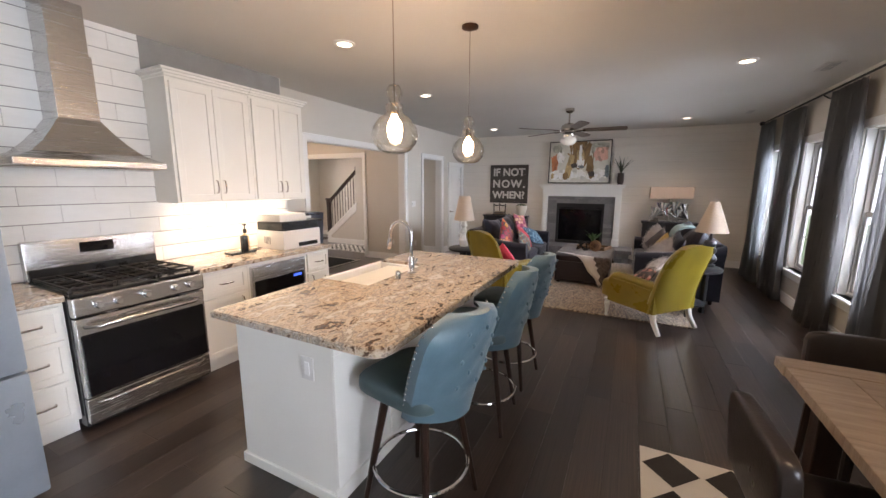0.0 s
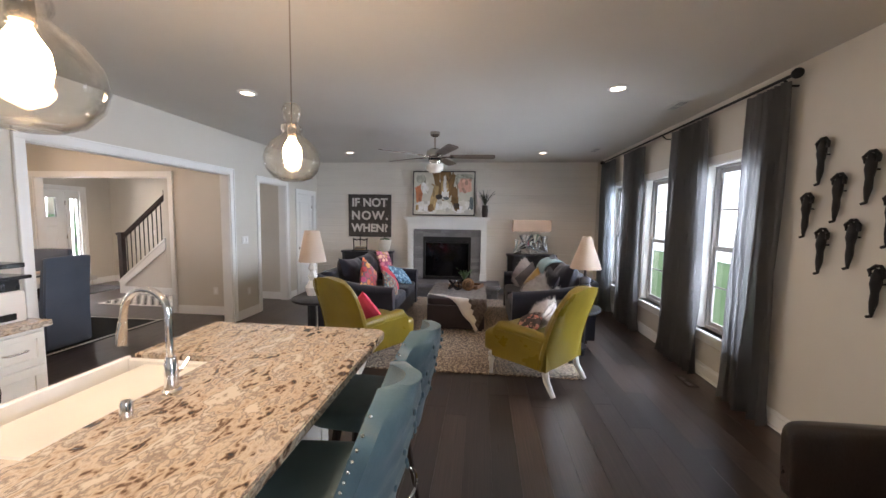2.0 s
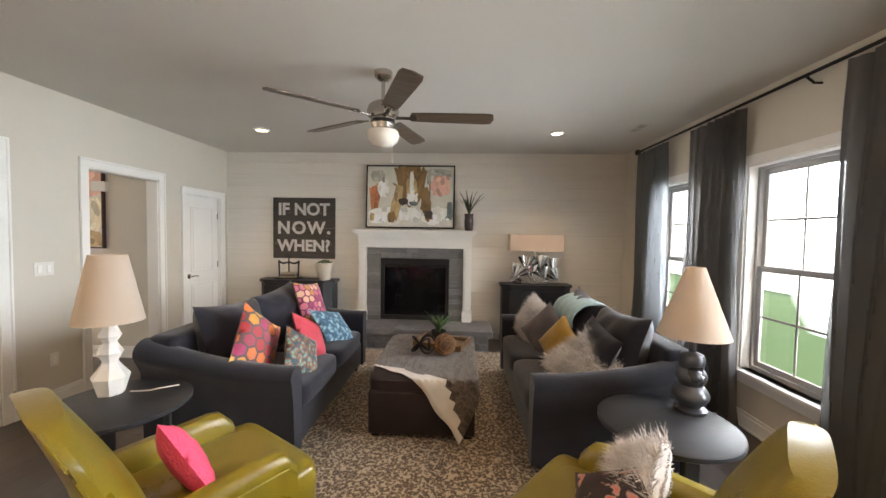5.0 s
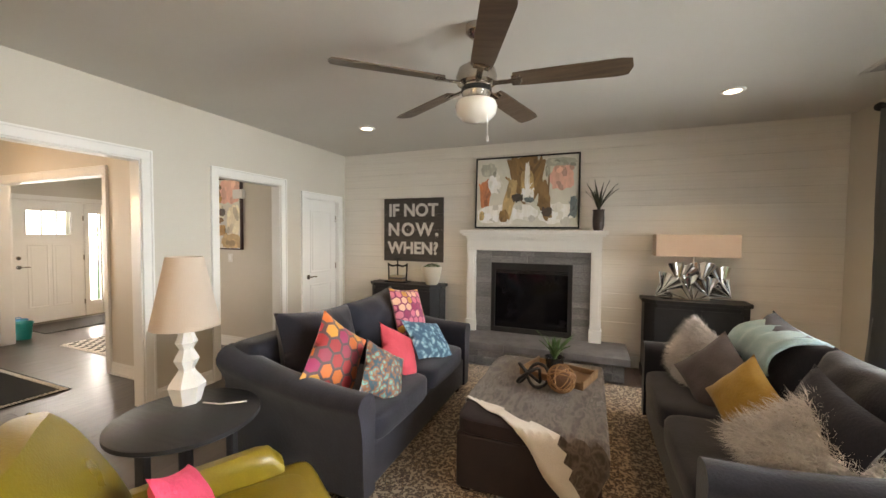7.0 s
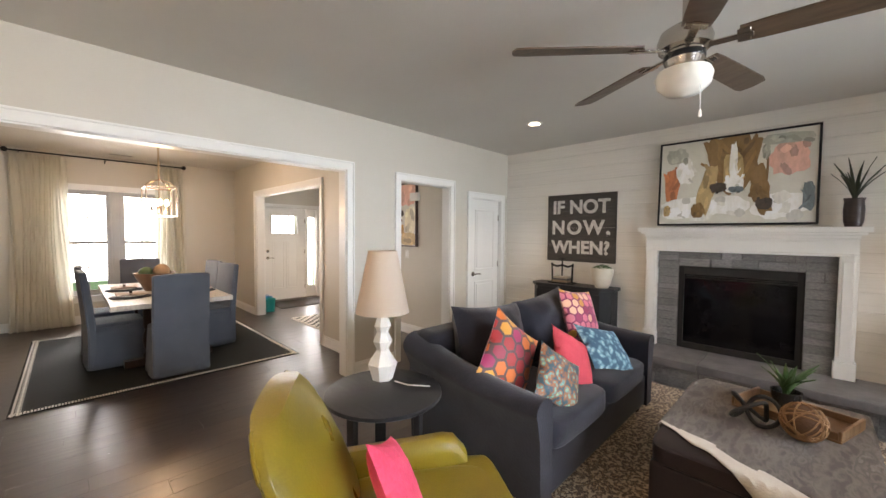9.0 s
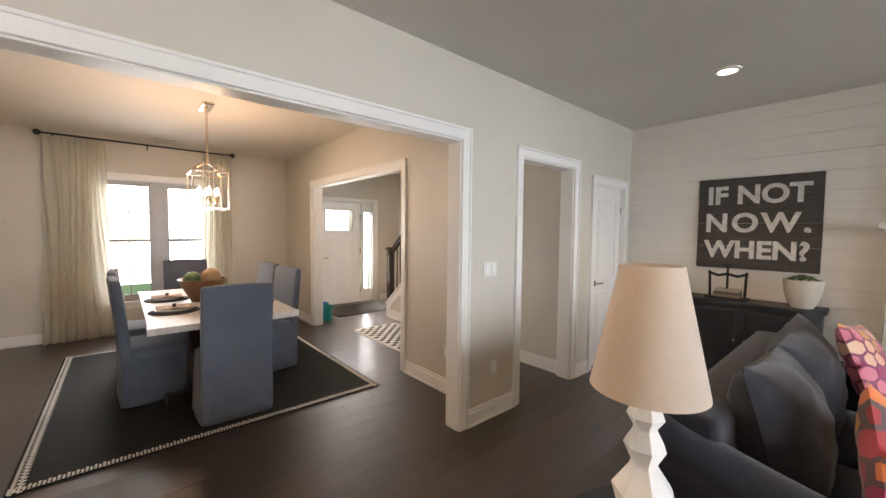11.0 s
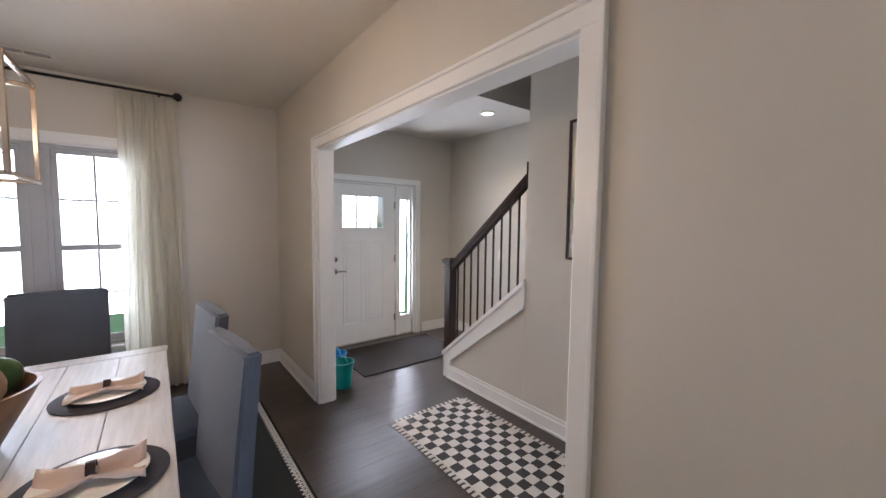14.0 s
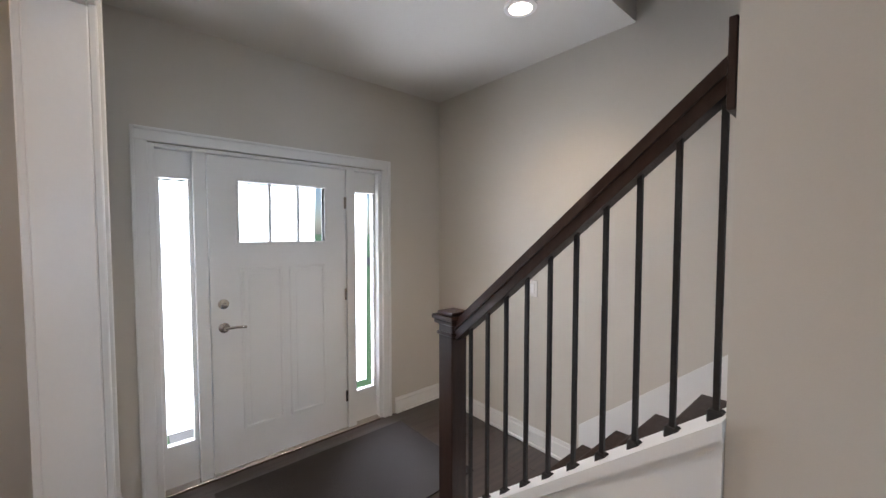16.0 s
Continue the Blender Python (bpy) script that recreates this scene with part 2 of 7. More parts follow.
pl_.new(fz.outputs[0], mxs.inputs[0]), pl_.new(thin.outputs[0], mxs.inputs[1]), pl_.new(gl_.outputs[0], mxs.inputs[2])
pl_.new(mxs.outputs[0], pn["Material Output"].inputs[0])
GREYCLOTH = cloth("grey_linen", (0.21, 0.205, 0.205), (0.165, 0.16, 0.16), 0.62, 0.26)
SHEER = cloth("grey_sheer_linen", (0.22, 0.23, 0.24), (0.18, 0.19, 0.20), 0.65, 0.38)
CREAM = cloth("cream_linen", (0.70, 0.66, 0.60), (0.63, 0.59, 0.53), 0.6, 0.2)
SLIP = mat("blue_grey_slipcover", (0.10, 0.115, 0.145), (0.08, 0.092, 0.118), scale=4, rough=0.9, bump=0.3, bscale=300, sheen=0.2)
TABLEW = mat("whitewashed_wood", (0.60, 0.57, 0.53), (0.46, 0.43, 0.39), scale=5, rough=0.35, bump=0.15, bscale=30, stretch=(0.8, 9, 1))
NOOKW = mat("weathered_oak", (0.36, 0.28, 0.21), (0.24, 0.18, 0.135), scale=5, rough=0.38, bump=0.15, bscale=30, stretch=(0.8, 9, 1), rnd=0.12)
SHADEW = cloth("lamp_linen", (0.62, 0.53, 0.45), (0.57, 0.49, 0.41), 0.35)
PLASTER = mat("white_plaster", (0.74, 0.72, 0.68), (0.68, 0.66, 0.62), rough=0.6, bump=0.08)
BLACKTOP = mat("black_stained_wood", (0.020, 0.020, 0.022), (0.030, 0.029, 0.031), scale=6, rough=0.42, bump=0.1, bscale=50, stretch=(1, 8, 1))
GREEN = mat("plant_green", (0.035, 0.085, 0.022), (0.06, 0.11, 0.035), scale=9, rough=0.4)
FLAX = mat("dark_rug", (0.012, 0.013, 0.012), (0.020, 0.021, 0.020), scale=5, rough=0.95, bump=0.5, bscale=220)
WHITE = mat("white_weave", (0.72, 0.69, 0.64), (0.64, 0.61, 0.56), rough=0.9, bump=0.3, bscale=200)
BLKWEAVE = mat("black_weave", (0.030, 0.026, 0.026), (0.045, 0.04, 0.04), rough=0.9, bump=0.3, bscale=200)
BLADE = mat("walnut_blade", (0.13, 0.085, 0.055), (0.075, 0.048, 0.03), scale=4, rough=0.4, bump=0.08, bscale=30, stretch=(1, 9, 1))
OPAL = mat("opal_glass", (0.80, 0.76, 0.68), (0.78, 0.74, 0.66), rough=0.2)
for dull in (DKWOOD, IRON, BLACKTOP, VELVET, OTTO, FLAX, SLIP):
    dull.node_tree.nodes["Principled BSDF"].inputs["Specular IOR Level"].default_value = 0.25
FUR = mat("shaggy_fur", (0.78, 0.74, 0.71), (0.50, 0.46, 0.44), scale=14, rough=0.95, bump=0.6, bscale=90, sheen=0.4)

# ---- building helpers ----


def mesh_ob(name, bm, material, parent=None, smooth=False, m=None):
    me = bpy.data.meshes.new(name)
    bmesh.ops.recalc_face_normals(bm, faces=bm.faces)
    bm.to_mesh(me)
    bm.free()
    for mt in (material if isinstance(material, (list, tuple)) else [material]):
        me.materials.append(mt)
    if smooth:
        me.shade_smooth()
        me.set_sharp_from_angle(angle=radians(42))
    ob = new(name, me)
    if parent:
        ob.parent = parent
    if m is not None:
        ob.matrix_local = m
    return ob


def thing(name, label, category, m, group=""):
    ob = new(name)
    ob.empty_display_size = 0.1
    ob.matrix_world = m
    return tagged(ob, label, category, group)


def add_box(bm, lo, hi, bevel=0.0, seg=2, idx=0, m=None):
    c = [(a + b) / 2 for a, b in zip(lo, hi)]
    s = [abs(b - a) for a, b in zip(lo, hi)]
    r = bmesh.ops.create_cube(bm, size=1, matrix=Matrix.Translation(c) @ Matrix.Diagonal((*s, 1)))
    vs = r["verts"]
    if m is not None:
        bmesh.ops.transform(bm, matrix=m, verts=vs)
    if idx:
        for f in {f for v in vs for f in v.link_faces}:
            f.material_index = idx
    if bevel:
        es = list({e for v in vs for e in v.link_edges})
        bmesh.ops.bevel(bm, geom=es, offset=min(bevel, min(s) * 0.45), segments=seg, profile=0.6, affect="EDGES")


def box(name, lo, hi, material, parent=None, bevel=0.004, seg=2):
    bm = bmesh.new()
    add_box(bm, lo, hi, bevel, seg)
    return mesh_ob(name, bm, material, parent, smooth=bevel > 0.01)


def boxes(name, spans, material, parent=None, bevel=0.003):
    bm = bmesh.new()
    for lo, hi in spans:
        add_box(bm, lo, hi, bevel, 1)
    return mesh_ob(name, bm, material, parent)


def add_lathe(bm, profile, n=24, m=None, idx=0):
    rings = []
    for r, z in profile:
        rings.append([bm.verts.new((r * math.cos(2 * math.pi * k / n), r * math.sin(2 * math.pi * k / n), z)) for k in range(n)])
    new_v = [v for ring in rings for v in ring]
    for a, b in zip(rings, rings[1:]):
        for k in range(n):
            f = bm.faces.new((a[k], a[(k + 1) % n], b[(k + 1) % n], b[k]))
            f.material_index = idx
    closed = profile[0] == profile[-1]
    for ring, r in ((rings[0], profile[0][0]), (rings[-1], profile[-1][0])):
        if r > 1e-4 and not closed:
            bm.faces.new(ring).material_index = idx
    if m is not None:
        bmesh.ops.transform(bm, matrix=m, verts=new_v)


def lathe(name, profile, material, parent=None, n=24, m=None):
    bm = bmesh.new()
    add_lathe(bm, profile, n, m)
    return mesh_ob(name, bm, material, parent, smooth=True)


def add_tube(bm, pts, radius, n=8, closed=False):
    pts = [Vector(p) for p in pts]
    rings, up = [], Vector((0.13, 0.21, 0.97)).normalized()
    for i, p in enumerate(pts):
        a = pts[i - 1] if (i or closed) else p
        b = pts[(i + 1) % len(pts)] if (i + 1 < len(pts) or closed) else p
        d = (b - a).normalized()
        u = d.cross(up).normalized() if abs(d.dot(up)) < 0.98 else d.cross(Vector((1, 0, 0))).normalized()
        w = d.cross(u)
        r = radius[i] if isinstance(radius, (list, tuple)) else radius
        rings.append([bm.verts.new(p + r * (math.cos(2 * math.pi * k / n) * u + math.sin(2 * math.pi * k / n) * w)) for k in range(n)])
    pairs = list(zip(rings, rings[1:])) + ([(rings[-1], rings[0])] if closed else [])
    for a, b in pairs:
        for k in range(n):
            bm.faces.new((a[k], a[(k + 1) % n], b[(k + 1) % n], b[k]))
    if not closed:
        bm.faces.new(rings[0]), bm.faces.new(rings[-1])


def tube(name, pts, radius, material, parent=None, n=8, closed=False):
    bm = bmesh.new()
    add_tube(bm, pts, radius, n, closed)
    return mesh_ob(name, bm, material, parent, smooth=True)


def circle(cx, cy, z, r, n=24):
    return [(cx + r * math.cos(2 * math.pi * k / n), cy + r * math.sin(2 * math.pi * k / n), z) for k in range(n)]


def add_pad(bm, lo, hi, p=4.0, nu=20, nv=12, wob=0.0, idx=0):
    """Rounded cushion that fills the given box: a superellipsoid."""
    c = [(a + b) / 2 for a, b in zip(lo, hi)]
    s = [(b - a) / 2 for a, b in zip(lo, hi)]

    def pw(v, e):
        return math.copysign(abs(v) ** e, v)

    rows = []
    for j in range(nv + 1):
        ph = -math.pi / 2 + math.pi * j / nv
        row = []
        for i in range(nu):
            th = 2 * math.pi * i / nu
            e = 2 / p
            x, y, z = pw(math.cos(ph), e) * pw(math.cos(th), e), pw(math.cos(ph), e) * pw(math.sin(th), e), pw(math.sin(ph), e)
            q = Vector((c[0] + s[0] * x, c[1] + s[1] * y, c[2] + s[2] * z))
            if wob:
                q += wob * noise.noise_vector(q * 6)
            row.append(bm.verts.new(q))
        rows.append(row)
    for a, b in zip(rows, rows[1:]):
        for i in range(nu):
            f = bm.faces.new((a[i], a[(i + 1) % nu], b[(i + 1) % nu], b[i]))
            f.material_index = idx
    bmesh.ops.remove_doubles(bm, verts=rows[0] + rows[-1], dist=1e-4)


def pad(name, lo, hi, material, parent=None, p=4.0, wob=0.0, nu=28, nv=16, m=None):
    bm = bmesh.new()
    add_pad(bm, lo, hi, p, nu, nv, wob)
    if m is not None:
        bmesh.ops.transform(bm, matrix=m, verts=bm.verts)
    return mesh_ob(name, bm, material, parent, smooth=True)


def pillow_mesh(w, h, t, n=14):
    """A square scatter cushion standing in xz, with drawn-in sides and pointed corners."""
    bm = bmesh.new()
    sheets = []
    for side in (-1, 1):
        g = []
        for j in range(n + 1):
            row = []
            for i in range(n + 1):
                u, v = 2 * i / n - 1, 2 * j / n - 1
                d = max(0, (1 - u * u) * (1 - v * v)) ** 0.42
                x = w / 2 * u * (1 - 0.09 * (1 - v * v))
                z = h / 2 * v * (1 - 0.09 * (1 - u * u))
                row.append(bm.verts.new((x + 0.006 * noise.noise(Vector((u * 2, v * 2, side))), side * t / 2 * d * (1 + 0.15 * noise.noise(Vector((u * 3, v * 3, side * 5)))), z)))
            g.append(row)
        sheets.append(g)
        for j in range(n):
            for i in range(n):
                bm.faces.new((g[j][i], g[j][i + 1], g[j + 1][i + 1], g[j + 1][i]))
    bmesh.ops.remove_doubles(bm, verts=bm.verts, dist=0.0015)
    return bm


def wall(name, lo, hi, axis, openings=()):
    """A wall of full thickness with openings (a0, a1, z0, z1) along its axis (0: x, 1: y)."""
    bm = bmesh.new()

    def piece(a0, a1, z0, z1):
        l, h = list(lo), list(hi)
        l[axis], h[axis], l[2], h[2] = a0, a1, z0, z1
        add_box(bm, l, h)

    at = lo[axis]
    for a0, a1, z0, z1 in sorted(openings):
        piece(at, a0, lo[2], hi[2])
        if z0 > lo[2] + 0.01:
            piece(a0, a1, lo[2], z0)
        if z1 < hi[2] - 0.01:
            piece(a0, a1, z1, hi[2])
        at = a1
    piece(at, hi[axis], lo[2], hi[2])
    return tagged(mesh_ob(name, bm, PAINT), "warm light grey painted wall", "wall", kind="structure")


def struct(ob, label, category):
    return tagged(ob, label, category, kind="structure")


# ---- structure: walls, ceilings ----
wall("wall_west", (-3.53, 3.40, 0), (-3.40, 9.25, 2.74), 1, [(4.0, 6.40, 0, 2.16), (7.11, 7.94, 0, 2.13), (8.37, 9.06, 0, 2.02)])
wall("wall_kitchen", (-3.53, -2.6, 0), (-3.12, 3.40, 2.74), 1)
WINDOWS = [(-1.80, 0.50), (4.70, 5.50), (6.12, 6.92), (7.50, 8.28)]
wall("wall_east", (2.5, -2.6, 0), (2.64, 9.25, 2.74), 1, [(a, b, 0.47, 2.15) for a, b in WINDOWS])
wall("wall_north", (-3.53, 9.25, 0), (2.64, 9.40, 2.74), 0)
wall("wall_south", (-3.53, -2.75, 0), (2.64, -2.6, 2.74), 0)
wall("wall_front", (-8.5, 2.9, 0), (-8.35, 9.30, 2.74), 1, [(4.30, 5.60, 0.45, 2.18), (7.05, 8.57, 0, 2.06)])
wall("wall_dining_south", (-8.35, 2.9, 0), (-3.53, 3.05, 2.74), 0)
wall("wall_foyer", (-8.35, 6.77, 0), (-3.53, 6.89, 2.74), 0, [(-7.08, -4.69, 0, 2.16)])
wall("wall_hall", (-5.91, 8.0, 0), (-3.53, 8.11, 5.0), 0)
wall("wall_stair", (-8.35, 9.18, 0), (-3.53, 9.30, 5.0), 0)
wall("wall_stair_upper_west", (-6.74, 8.11, 2.86), (-6.62, 9.18, 5.0), 1)
wall("wall_stair_upper_south", (-6.74, 8.0, 2.86), (-5.91, 8.11, 5.0), 0)
wall("wall_stair_end", (-3.66, 8.11, 0), (-3.535, 9.18, 5.0), 1)
for nm, lo, hi in (("ceiling_living", (-3.53, -2.75, 2.74), (2.64, 9.40, 2.86)), ("ceiling_dining", (-8.5, 2.9, 2.74), (-3.532, 6.89, 2.86)),
                   ("ceiling_foyer", (-8.5, 6.892, 2.74), (-6.62, 9.30, 2.86)), ("ceiling_hall", (-6.618, 6.892, 2.74), (-3.532, 7.998, 2.86)),
                   ("ceiling_stairwell", (-6.74, 8.0, 5.0), (-3.53, 9.30, 5.1))):
    struct(box(nm, lo, hi, CEIL, bevel=0), "flat off-white painted ceiling", "ceiling")
boxes("ceiling_edge", [((-6.618, 8.0, 2.74), (-5.912, 8.11, 2.86))], CEIL).update_tag()
struct(bpy.data.objects["ceiling_edge"], "painted ceiling edge at the stairwell", "ceiling")


def run_trim(name, spans, h=0.135, t=0.016, label="white painted baseboard"):
    """Skirting with a stepped top along spans ((x0, y0), (x1, y1), normal)."""
    bm = bmesh.new()
    for (x0, y0), (x1, y1), (nx, ny) in spans:
        for hh, tt in ((h - 0.03, t), (h, t * 0.6), (0.02, t + 0.012)):
            xs, ys = sorted((x0, x1 + 0)), sorted((y0, y1))
            lo = [xs[0] + min(0, nx * tt), ys[0] + min(0, ny * tt), 0]
            hi = [xs[1] + max(0, nx * tt), ys[1] + max(0, ny * tt), hh]
            add_box(bm, lo, hi, 0.003, 1)
    return struct(mesh_ob(name, bm, TRIM), label, "baseboard")


E1, W1 = (1, 0), (-1, 0)
N1, S1 = (0, 1), (0, -1)
run_trim("baseboard", [((-3.4, 3.42), (-3.4, 3.91), E1), ((-3.4, 6.49), (-3.4, 7.02), E1), ((-3.4, 8.03), (-3.4, 8.28), E1), ((-3.4, 9.15), (-3.4, 9.24), E1),
                       ((-3.39, 9.232), (-1.35, 9.232), S1), ((0.6, 9.232), (2.49, 9.232), S1), ((2.5, -2.59), (2.5, 9.24), W1),
                       ((-8.35, 3.06), (-8.35, 6.76), E1), ((-8.34, 6.77), (-7.17, 6.77), S1), ((-4.60, 6.77), (-3.54, 6.77), S1), ((-8.34, 3.05), (-3.54, 3.05), N1),
                       ((-3.53, 3.06), (-3.53, 3.9), W1), ((-3.53, 6.50), (-3.53, 6.76), W1),
                       ((-8.34, 6.89), (-7.17, 6.89), N1), ((-4.60, 6.89), (-3.54, 6.89), N1), ((-6.87, 8.0), (-3.54, 8.0), S1), ((-8.35, 8.68), (-8.35, 9.17), E1), ((-8.34, 9.18), (-6.96, 9.18), S1),
                       ((-3.11, -2.6), (2.49, -2.6), N1), ((-3.12, -2.59), (-3.12, -0.12), E1)])


def casing(name, axis, face, sign, a0, a1, z1, w=0.085, t=0.018, z0=0.0):
    """Flat casing with a back band round an opening on a wall face."""
    bm = bmesh.new()

    def piece(b0, b1, c0, c1, tt):
        f0, f1 = sorted((face, face + sign * tt))
        if axis == 1:
            add_box(bm, (f0, b0, c0), (f1, b1, c1), 0.003, 1)
        else:
            add_box(bm, (b0, f0, c0), (b1, f1, c1), 0.003, 1)

    piece(a0 - w + 0.016, a0, z0, z1, t), piece(a1, a1 + w - 0.016, z0, z1, t), piece(a0 - w + 0.016, a1 + w - 0.016, z1, z1 + w - 0.016, t)
    piece(a0 - w, a0 - w + 0.018, z0, z1 + w, t + 0.010), piece(a1 + w - 0.018, a1 + w, z0, z1 + w, t + 0.010), piece(a0 - w + 0.018, a1 + w - 0.018, z1 + w - 0.018, z1 + w, t + 0.010)
    return struct(mesh_ob(name, bm, TRIM), "white painted door casing", "casing")


def jamb(name, axis, f0, f1, a0, a1, z1, t=0.012):
    sp = []
    for b0, b1, c0, c1 in ((a0, a0 + t, 0, z1 - t), (a1 - t, a1, 0, z1 - t), (a0, a1, z1 - t, z1)):
        sp.append(((f0, b0, c0), (f1, b1, c1)) if axis == 1 else ((b0, f0, c0), (b1, f1, c1)))
    return struct(boxes(name, sp, TRIM), "white painted opening jamb", "jamb")


for k, (a0, a1, z1) in enumerate(((4.0, 6.40, 2.16), (7.11, 7.94, 2.13), (8.37, 9.06, 2.02))):
    casing("trim_west", 1, -3.40, 1, a0, a1, z1)
    jamb("trim_west_jamb", 1, -3.531, -3.399, a0, a1, z1)
    if k < 2:
        casing("trim_west_back", 1, -3.53, -1, a0, a1, z1)
casing("trim_foyer", 0, 6.77, -1, -7.08, -4.69, 2.16)
casing("trim_foyer_back", 0, 6.89, 1, -7.08, -4.69, 2.16)
jamb("trim_foyer_jamb", 0, 6.769, 6.891, -7.08, -4.69, 2.16)


# ---- windows and doors ----
def window(name, axis, face_in, face_out, a0, a1, z0, z1, inward, mull=False):
    """Double-hung sash window with grilles, set in the opening; axis 1 runs along y."""
    w = tagged(new(name), "white double-hung window with a divided lower sash", "window", kind="structure")

    def pc(f0, f1, b0, b1, c0, c1):
        return ((f0, b0, c0), (f1, b1, c1)) if axis == 1 else ((b0, f0, c0), (b1, f1, c1))

    s = -inward
    fo = face_in + s * 0.075
    f0, f1 = sorted((fo, fo + s * 0.055))
    g = (f0 + f1) / 2
    frame_p, sash, bars, panes = [], [], [], []
    halves = [(a0, a1)] if not mull else [(a0, (a0 + a1) / 2 - 0.045), ((a0 + a1) / 2 + 0.045, a1)]
    if mull:
        frame_p.append(pc(f0, f1, halves[0][1], halves[1][0], z0, z1))
    for b0, b1 in halves:
        frame_p += [pc(f0, f1, b0, b0 + 0.035, z0, z1), pc(f0, f1, b1 - 0.035, b1, z0, z1), pc(f0, f1, b0 + 0.035, b1 - 0.035, z0, z0 + 0.035), pc(f0, f1, b0 + 0.035, b1 - 0.035, z1 - 0.035, z1)]
        i0, i1, zm = b0 + 0.035, b1 - 0.035, (z0 + z1) / 2
        for c0, c1, off in ((z0 + 0.035, zm + 0.02, 0.0), (zm - 0.02, z1 - 0.035, 0.02)):
            q0, q1 = g - 0.012 + s * off, g + 0.012 + s * off
            sash += [pc(q0, q1, i0, i0 + 0.04, c0, c1), pc(q0, q1, i1 - 0.04, i1, c0, c1), pc(q0, q1, i0 + 0.04, i1 - 0.04, c0, c0 + 0.045), pc(q0, q1, i0 + 0.04, i1 - 0.04, c1 - 0.045, c1)]
            m, h = (i0 + i1) / 2, (c0 + c1) / 2
            bars += [pc(g - 0.006 + s * off, g + 0.006 + s * off, m - 0.009, m + 0.009, c0 + 0.045, c1 - 0.045), pc(g - 0.005 + s * off, g + 0.005 + s * off, i0 + 0.04, i1 - 0.04, h - 0.009, h + 0.009)]
            panes.append(pc(g - 0.002 + s * off, g + 0.002 + s * off, i0 + 0.03, i1 - 0.03, c0 + 0.03, c1 - 0.03))
    # white frame, sash and bars in grey: their backlit shade is in the colour
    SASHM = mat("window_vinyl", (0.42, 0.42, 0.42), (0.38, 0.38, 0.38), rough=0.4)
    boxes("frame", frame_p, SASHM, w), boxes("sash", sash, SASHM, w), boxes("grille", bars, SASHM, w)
    gl = boxes("pane", panes, GLASS, w, bevel=0)
    gl.visible_shadow = False
    r0, r1 = sorted((face_in, fo))
    boxes("reveal", [pc(r0, r1, a0, a0 + 0.012, z0, z1), pc(r0, r1, a1 - 0.012, a1, z0, z1), pc(r0, r1, a0, a1, z1 - 0.012, z1)], TRIM, w)
    c0, c1 = sorted((face_in, face_in + inward * 0.016))
    boxes("casing", [pc(c0, c1, a0 - 0.07, a0, z0, z1), pc(c0, c1, a1, a1 + 0.07, z0, z1), pc(c0, c1, a0 - 0.085, a1 + 0.085, z1, z1 + 0.08)], TRIM, w)
    d0, d1 = sorted((fo, face_in + inward * 0.05))
    boxes("sill", [pc(d0, d1, a0 - 0.09, a1 + 0.09, z0 - 0.03, z0), pc(c0, c1, a0 - 0.07, a1 + 0.07, z0 - 0.11, z0 - 0.03)], TRIM, w)
    return w


for k, (a, b) in enumerate(WINDOWS):
    window("window_%d" % (k + 1), 1, 2.5, 2.64, a, b, 0.47, 2.15, -1, mull=b - a > 1)
window("window_5", 1, -8.35, -8.5, 4.30, 5.60, 0.45, 2.18, 1, mull=True)


